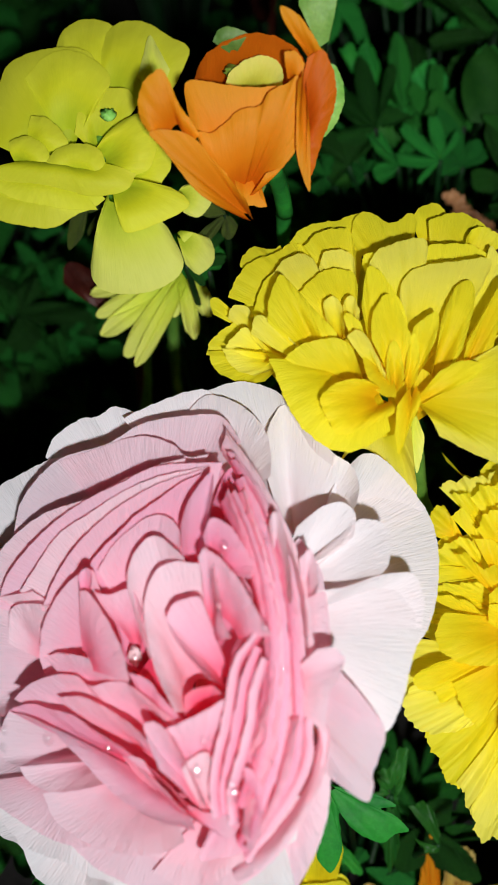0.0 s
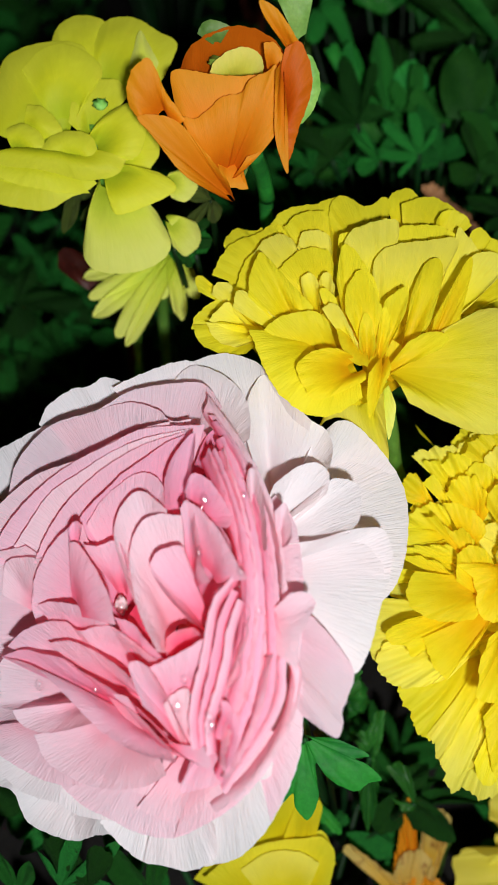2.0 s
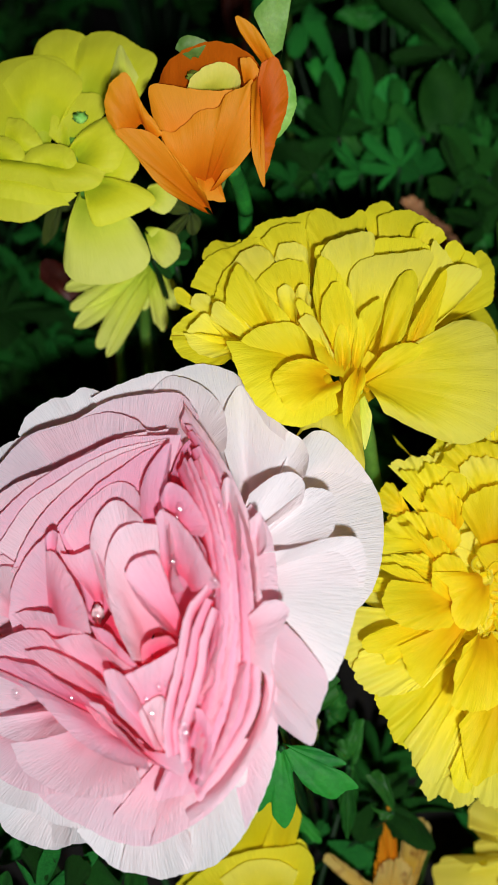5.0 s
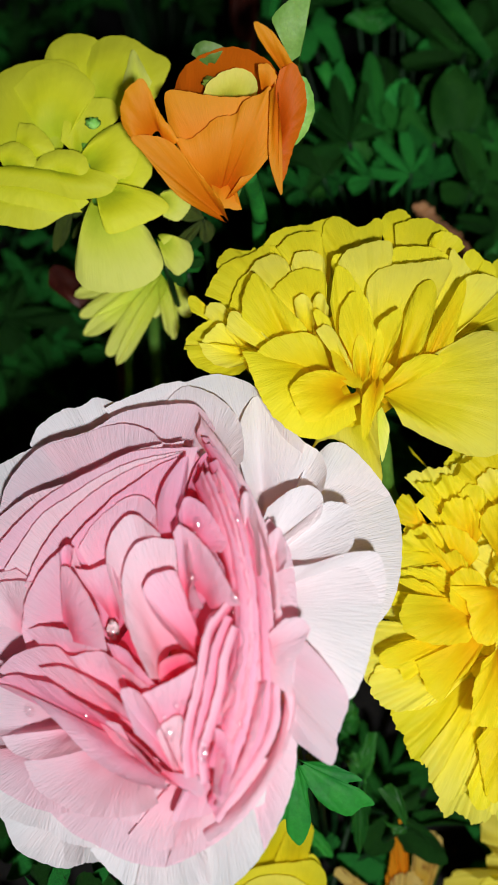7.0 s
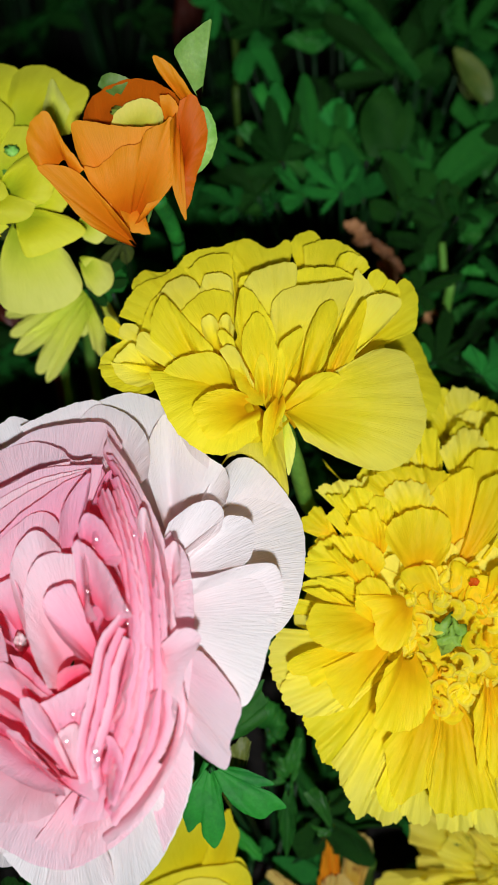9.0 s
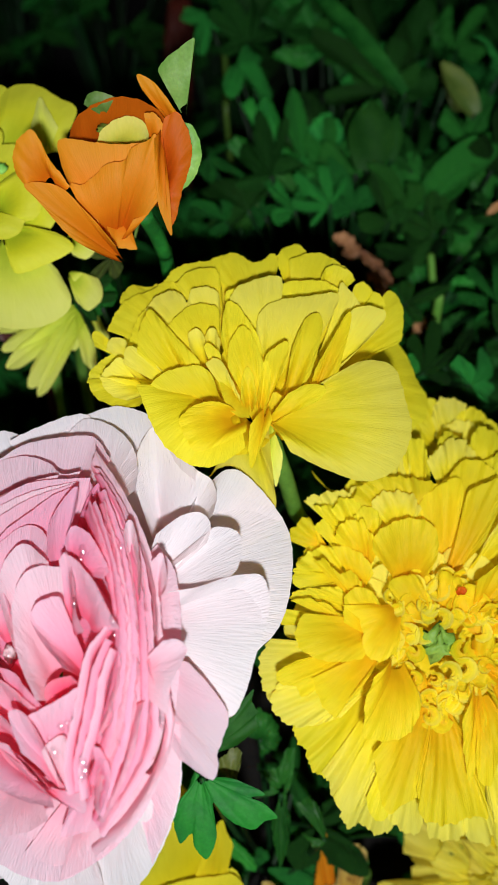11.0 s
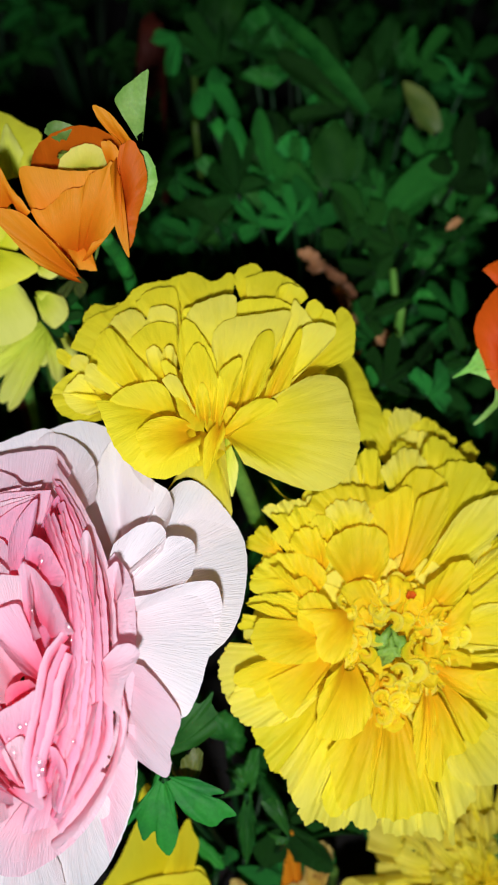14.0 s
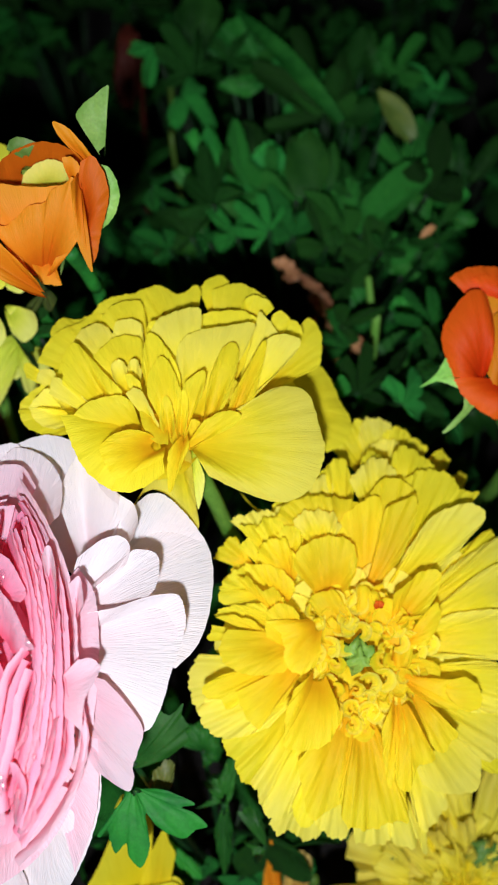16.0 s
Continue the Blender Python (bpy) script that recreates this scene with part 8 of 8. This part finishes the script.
placed_leaf(back_plant, (0.1070, 0.4096, 0.2328), (67.02, -24.71, 53.48), 0.0272, 31, "leaf_bright", 0.85)
placed_leaf(back_plant, (0.0863, 0.4409, 0.2322), (18.42, -48.96, 110.16), 0.0248, 32, "leaf_bright", 0.8)
placed_leaf(back_plant, (0.0439, 0.4247, 0.2406), (55.65, -2.59, 33.05), 0.0298, 33, "leaf", 0.95)
placed_leaf(back_plant, (0.0622, 0.4436, 0.2373), (46.83, 16.63, -22.35), 0.0268, 34, "leaf", 0.7)
placed_leaf(back_plant, (0.0378, 0.4040, 0.2394), (-22.35, 16.12, -120.57), 0.0227, 35, "leaf_bright", 0.85)
placed_leaf(back_plant, (0.0862, 0.4487, 0.2438), (25.6, 22.74, -13.51), 0.0294, 36, "leaf", 0.8)
placed_leaf(back_plant, (0.1521, 0.4351, 0.2315), (76.8, 15.99, -39.58), 0.0234, 37, "leaf_bright", 0.95)
placed_leaf(back_plant, (0.1692, 0.4059, 0.2373), (54.66, -14.82, 55.83), 0.0206, 38, "leaf_bright", 0.7)
placed_leaf(back_plant, (0.1485, 0.2750, 0.1981), (54.33, -25.07, 30.67), 0.0196, 39, "leaf", 0.85)
placed_leaf(back_plant, (0.1440, 0.2374, 0.2068), (53.04, -28.72, 0.04), 0.0198, 40, "leaf", 0.8)
placed_leaf(back_plant, (0.0235, 0.4505, 0.2433), (-42.11, -2.23, 159.76), 0.0218, 41, "leaf_bright", 0.95)
placed_leaf(back_plant, (0.1370, 0.3575, 0.2103), (21.26, -33.75, 24.87), 0.0257, 42, "leaf", 0.7)
placed_leaf(back_plant, (0.1034, 0.3123, 0.2138), (79.39, -2.96, 33.58), 0.0208, 43, "leaf_bright", 0.85)

side_plant = tagged(new("ranunculus_plant"), "dense dark leaves behind the lime-yellow bloom", "plant", "leafy plants in the bed")
side_plant.location = (-0.1, 0.34, 0)
placed_leaf(side_plant, (-0.0856, 0.2908, 0.1215), (13.92, -25.81, 38.24), 0.0302, 0, "leaf", 0.75)
placed_leaf(side_plant, (-0.1045, 0.2903, 0.1059), (70.12, -29.51, 46.42), 0.0274, 1, "leaf", 0.75)
placed_leaf(side_plant, (-0.0735, 0.3115, 0.1072), (63.45, -23.92, 34.59), 0.0299, 2, "leaf", 0.75)
placed_leaf(side_plant, (-0.1139, 0.3162, 0.1337), (56.52, 14.48, -19.3), 0.0266, 3, "leaf", 0.75)
placed_leaf(side_plant, (-0.0948, 0.3336, 0.1321), (40.66, -22.21, 31.5), 0.0317, 4, "leaf", 0.75)
placed_leaf(side_plant, (-0.1070, 0.2698, 0.1051), (29.45, -20.97, 29.37), 0.0229, 5, "leaf", 0.75)
placed_leaf(side_plant, (-0.0661, 0.3205, 0.1295), (13.92, -25.81, 38.24), 0.0233, 6, "leaf", 0.75)
placed_leaf(side_plant, (-0.1298, 0.3470, 0.1350), (79.95, 15.98, -21.5), 0.0252, 7, "leaf", 0.75)
placed_leaf(side_plant, (-0.0841, 0.3076, 0.1271), (20.89, 36.3, -109.93), 0.0197, 8, "leaf", 0.75)
placed_leaf(side_plant, (-0.1059, 0.3117, 0.1150), (11.38, 36.94, -105.75), 0.0256, 9, "leaf", 0.75)

bud_plant = tagged(new("ranunculus_plant"), "pale green leaves round the stems of the orange bud", "plant", "leafy plants in the bed")
bud_plant.location = (0.0, 0.27, 0)
placed_leaf(bud_plant, (-0.0072, 0.2317, 0.2594), (-41.95, -27.87, 137.41), 0.0163, 2, "leaf_yellow", 0.6)
placed_leaf(bud_plant, (-0.0200, 0.2238, 0.2456), (28.92, 25.81, -38.24), 0.0179, 3, "leaf_near", 0.6)
placed_leaf(bud_plant, (-0.0518, 0.2473, 0.2563), (-21.55, -11.23, 165.28), 0.0204, 4, "leaf_yellow", 0.6)
placed_leaf(bud_plant, (-0.0133, 0.2316, 0.2364), (16.66, -22.21, 31.5), 0.0214, 5, "leaf_near", 0.6)
placed_leaf(bud_plant, (-0.0462, 0.2558, 0.2477), (-30.97, -23.21, 146.71), 0.0150, 6, "leaf_yellow", 0.6)

# withered leaf
withered_leaf = bloom((0.12, 0.33, 0.0), (0.0911, 0.2362, 0.2418), (41.03, 0.52, -2.21), "crumpled brown withered leaf hanging among the green", name="withered_leaf", group="withered leaves", category="leaf")
rim_petal(withered_leaf, "dead", (-9.5, 29.0, -77.6), ((-14.8, 32.5, -74.1), (-11.2, 35.5, -74.8), (-5.9, 33.8, -75.4), (-2.0, 27.9, -75.6), (-4.9, 23.6, -74.9), (-10.2, 24.8, -74.3)), rag=1.3, wave=2, swell=1.5, name="leaf_lobe")
rim_petal(withered_leaf, "dead", (2.6, 19.8, -78.7), ((-3.9, 28.6, -75.4), (2.7, 26.2, -76.1), (9.8, 20.2, -76.7), (13.7, 12.1, -76.8), (8.2, 8.1, -75.8), (1.6, 15.6, -75.3)), rag=1.3, wave=2, swell=1.5, name="leaf_lobe")
rim_petal(withered_leaf, "dead", (12.1, 7.5, -79.2), ((7.7, 12.3, -76.0), (14.0, 11.1, -76.8), (16.3, 3.2, -76.6), (13.4, -2.6, -75.8), (9.2, 3.1, -75.6)), rag=1.3, wave=2, swell=1.5, name="leaf_lobe")
rim_petal(withered_leaf, "dead", (15.0, -3.9, -78.9), ((9.1, -2.8, -74.2), (13.3, 0.4, -75.0), (17.5, -5.3, -75.2), (15.9, -12.9, -74.5), (10.6, -11.7, -73.9), (7.8, -6.5, -73.8)), rag=1.3, wave=2, swell=1.5, name="leaf_lobe")
rim_petal(withered_leaf, "dead", (21.7, -2.2, -79.9), ((17.0, 4.7, -75.8), (22.9, 1.9, -76.4), (28.9, -3.3, -76.9), (27.8, -8.0, -76.5), (21.2, -8.9, -75.5), (15.9, -5.3, -75.0)), rag=1.3, wave=2, swell=1.5, name="leaf_lobe")
stalk(withered_leaf, [(0.1200, 0.3300, -0.0050), (0.0926, 0.2405, 0.2172), (0.0912, 0.2362, 0.2390)], r0=0.0012, r1=0.001, material='red_stem')

# dark red stalk
red_blade = bloom((0.0, 0.5, 0.0), (0.0071, 0.4612, 0.2300), (41.03, 0.52, -2.21), "dark red withered stalk standing among the leaves", name="dry_stalk", group="dry stalks", category="stalk")
petal(red_blade, "red_stem", (0.3, 20.2, -0.0), (-6.8, -4.7, -0.0), (1.1, -27.9, 1.6), (6.8, -4.7, -0.0), 4.8, ruffle=1.24, square=0.8, name='blade')
stalk(red_blade, [(0.0000, 0.5000, -0.0050), (0.0129, 0.4718, 0.2147), (0.0102, 0.4821, 0.2359), (0.0080, 0.4768, 0.2428)], r0=0.002, r1=0.0012, material='red_stem')

# dark red stalk
red_blade_two = bloom((-0.06, 0.3, 0.0), (-0.0616, 0.2482, 0.2151), (38.0, -0.0, 0.0), "dark red withered stalk beneath the lime-yellow bloom", name="dry_stalk", group="dry stalks", category="stalk")
petal(red_blade_two, "red_stem", (11.3, -10.2, 0.0), (-6.1, 1.0, 0.0), (-3.1, 8.2, 0.0), (6.1, 1.0, 0.0), 2.3, ruffle=0.82, name='blade')
stalk(red_blade_two, [(-0.0600, 0.3000, -0.0050), (-0.0427, 0.2415, 0.1943), (-0.0515, 0.2417, 0.2087)], r0=0.002, r1=0.0015, material='red_stem')

# pale stalk
pale_stalk = bloom((0.12, 0.27, 0.0), (0.1232, 0.2944, 0.1938), (41.03, 0.52, -2.21), "pale green bare stalk among the leaves", name="bare_stalk", group="bare stalks", category="stalk")
stalk(pale_stalk, [(0.1200, 0.2700, -0.0050), (0.1244, 0.2806, 0.1818), (0.1239, 0.2924, 0.1921), (0.1229, 0.3042, 0.2023)], r0=0.0022, r1=0.0015)

# pale dry stalk
grey_stalk = bloom((0.05, 0.42, 0.0), (0.0326, 0.4069, 0.2231), (41.03, 0.52, -2.21), "pale grey-green dry stalk among the leaves", name="bare_stalk", group="bare stalks", category="stalk")
stalk(grey_stalk, [(0.0500, 0.4200, -0.0050), (0.0335, 0.3892, 0.2078), (0.0331, 0.4046, 0.2212), (0.0321, 0.4223, 0.2365)], r0=0.0014, r1=0.0018)

strap_plant = tagged(new("ranunculus_plant"), "long strap-like dark leaf and a yellowed leaf", "plant", "leafy plants in the bed")
strap_plant.location = (0.1, 0.46, 0)
placed_blade(strap_plant, (0.1145, 0.3679, 0.2442), (30.59, -23.6, 28.52), 0.0817, 0.0091, 1, "leaf")
placed_blade(strap_plant, (0.1516, 0.3779, 0.2274), (46.25, -20.71, 24.14), 0.0294, 0.0123, 2, "leaf_yellow")
placed_blade(strap_plant, (0.0950, 0.3328, 0.2266), (45.94, 2.98, -5.04), 0.0319, 0.0208, 3, "leaf_near")
placed_blade(strap_plant, (0.1080, 0.3450, 0.2242), (45.88, 3.8, -5.99), 0.0214, 0.0069, 4, "leaf_near")
placed_blade(strap_plant, (0.1521, 0.3124, 0.2235), (-23.11, -31.21, 134.26), 0.0081, 0.0036, 5, "dead")

# ---- dew ----
def dew_drop(x, y, z, r):
    """A small bead of water clinging to a petal."""
    drop = tagged(new("water_drop", ball_mesh("water_drop", (r * 0.0012, r * 0.0018, r * 0.0009), "water", 0.15, r)), "clear bead of dew on a pink petal", "water drop", "dew on the pink bloom")
    drop.matrix_world = pose(x, y, z, 38, 0, 20)


for bead in (
    (-0.0505, 0.0822, 0.2138, 1.1), (-0.0614, 0.0848, 0.2166, 0.6), (-0.0615, 0.0838, 0.2152, 0.7), (-0.0616, 0.0805, 0.2122, 0.8), (-0.0334, 0.0758, 0.2253, 0.8),
    (-0.0194, 0.0675, 0.2240, 0.8), (-0.0056, 0.1099, 0.2605, 1.0), (-0.0063, 0.1084, 0.2591, 0.6), (-0.0067, 0.0957, 0.2587, 0.9), (0.0035, 0.0900, 0.2596, 0.9),
    (-0.0099, 0.0715, 0.2414, 0.8), (-0.0083, 0.0721, 0.2420, 0.6), (-0.0129, 0.0695, 0.2390, 0.6), (-0.0114, 0.0663, 0.2379, 1.0), (-0.0030, 0.0606, 0.2406, 1.0),
    (-0.0035, 0.0618, 0.2424, 0.9), (-0.0039, 0.0593, 0.2403, 0.7), (0.0049, 0.0659, 0.2446, 0.6), (0.0040, 0.1109, 0.2606, 0.7), (0.0032, 0.0892, 0.2541, 0.6),
    (0.0079, 0.0832, 0.2533, 0.7), (0.0131, 0.0921, 0.2492, 0.5), (-0.0277, 0.0948, 0.2333, 0.8), (-0.0047, 0.0638, 0.2404, 0.5),
):
    dew_drop(*bead)
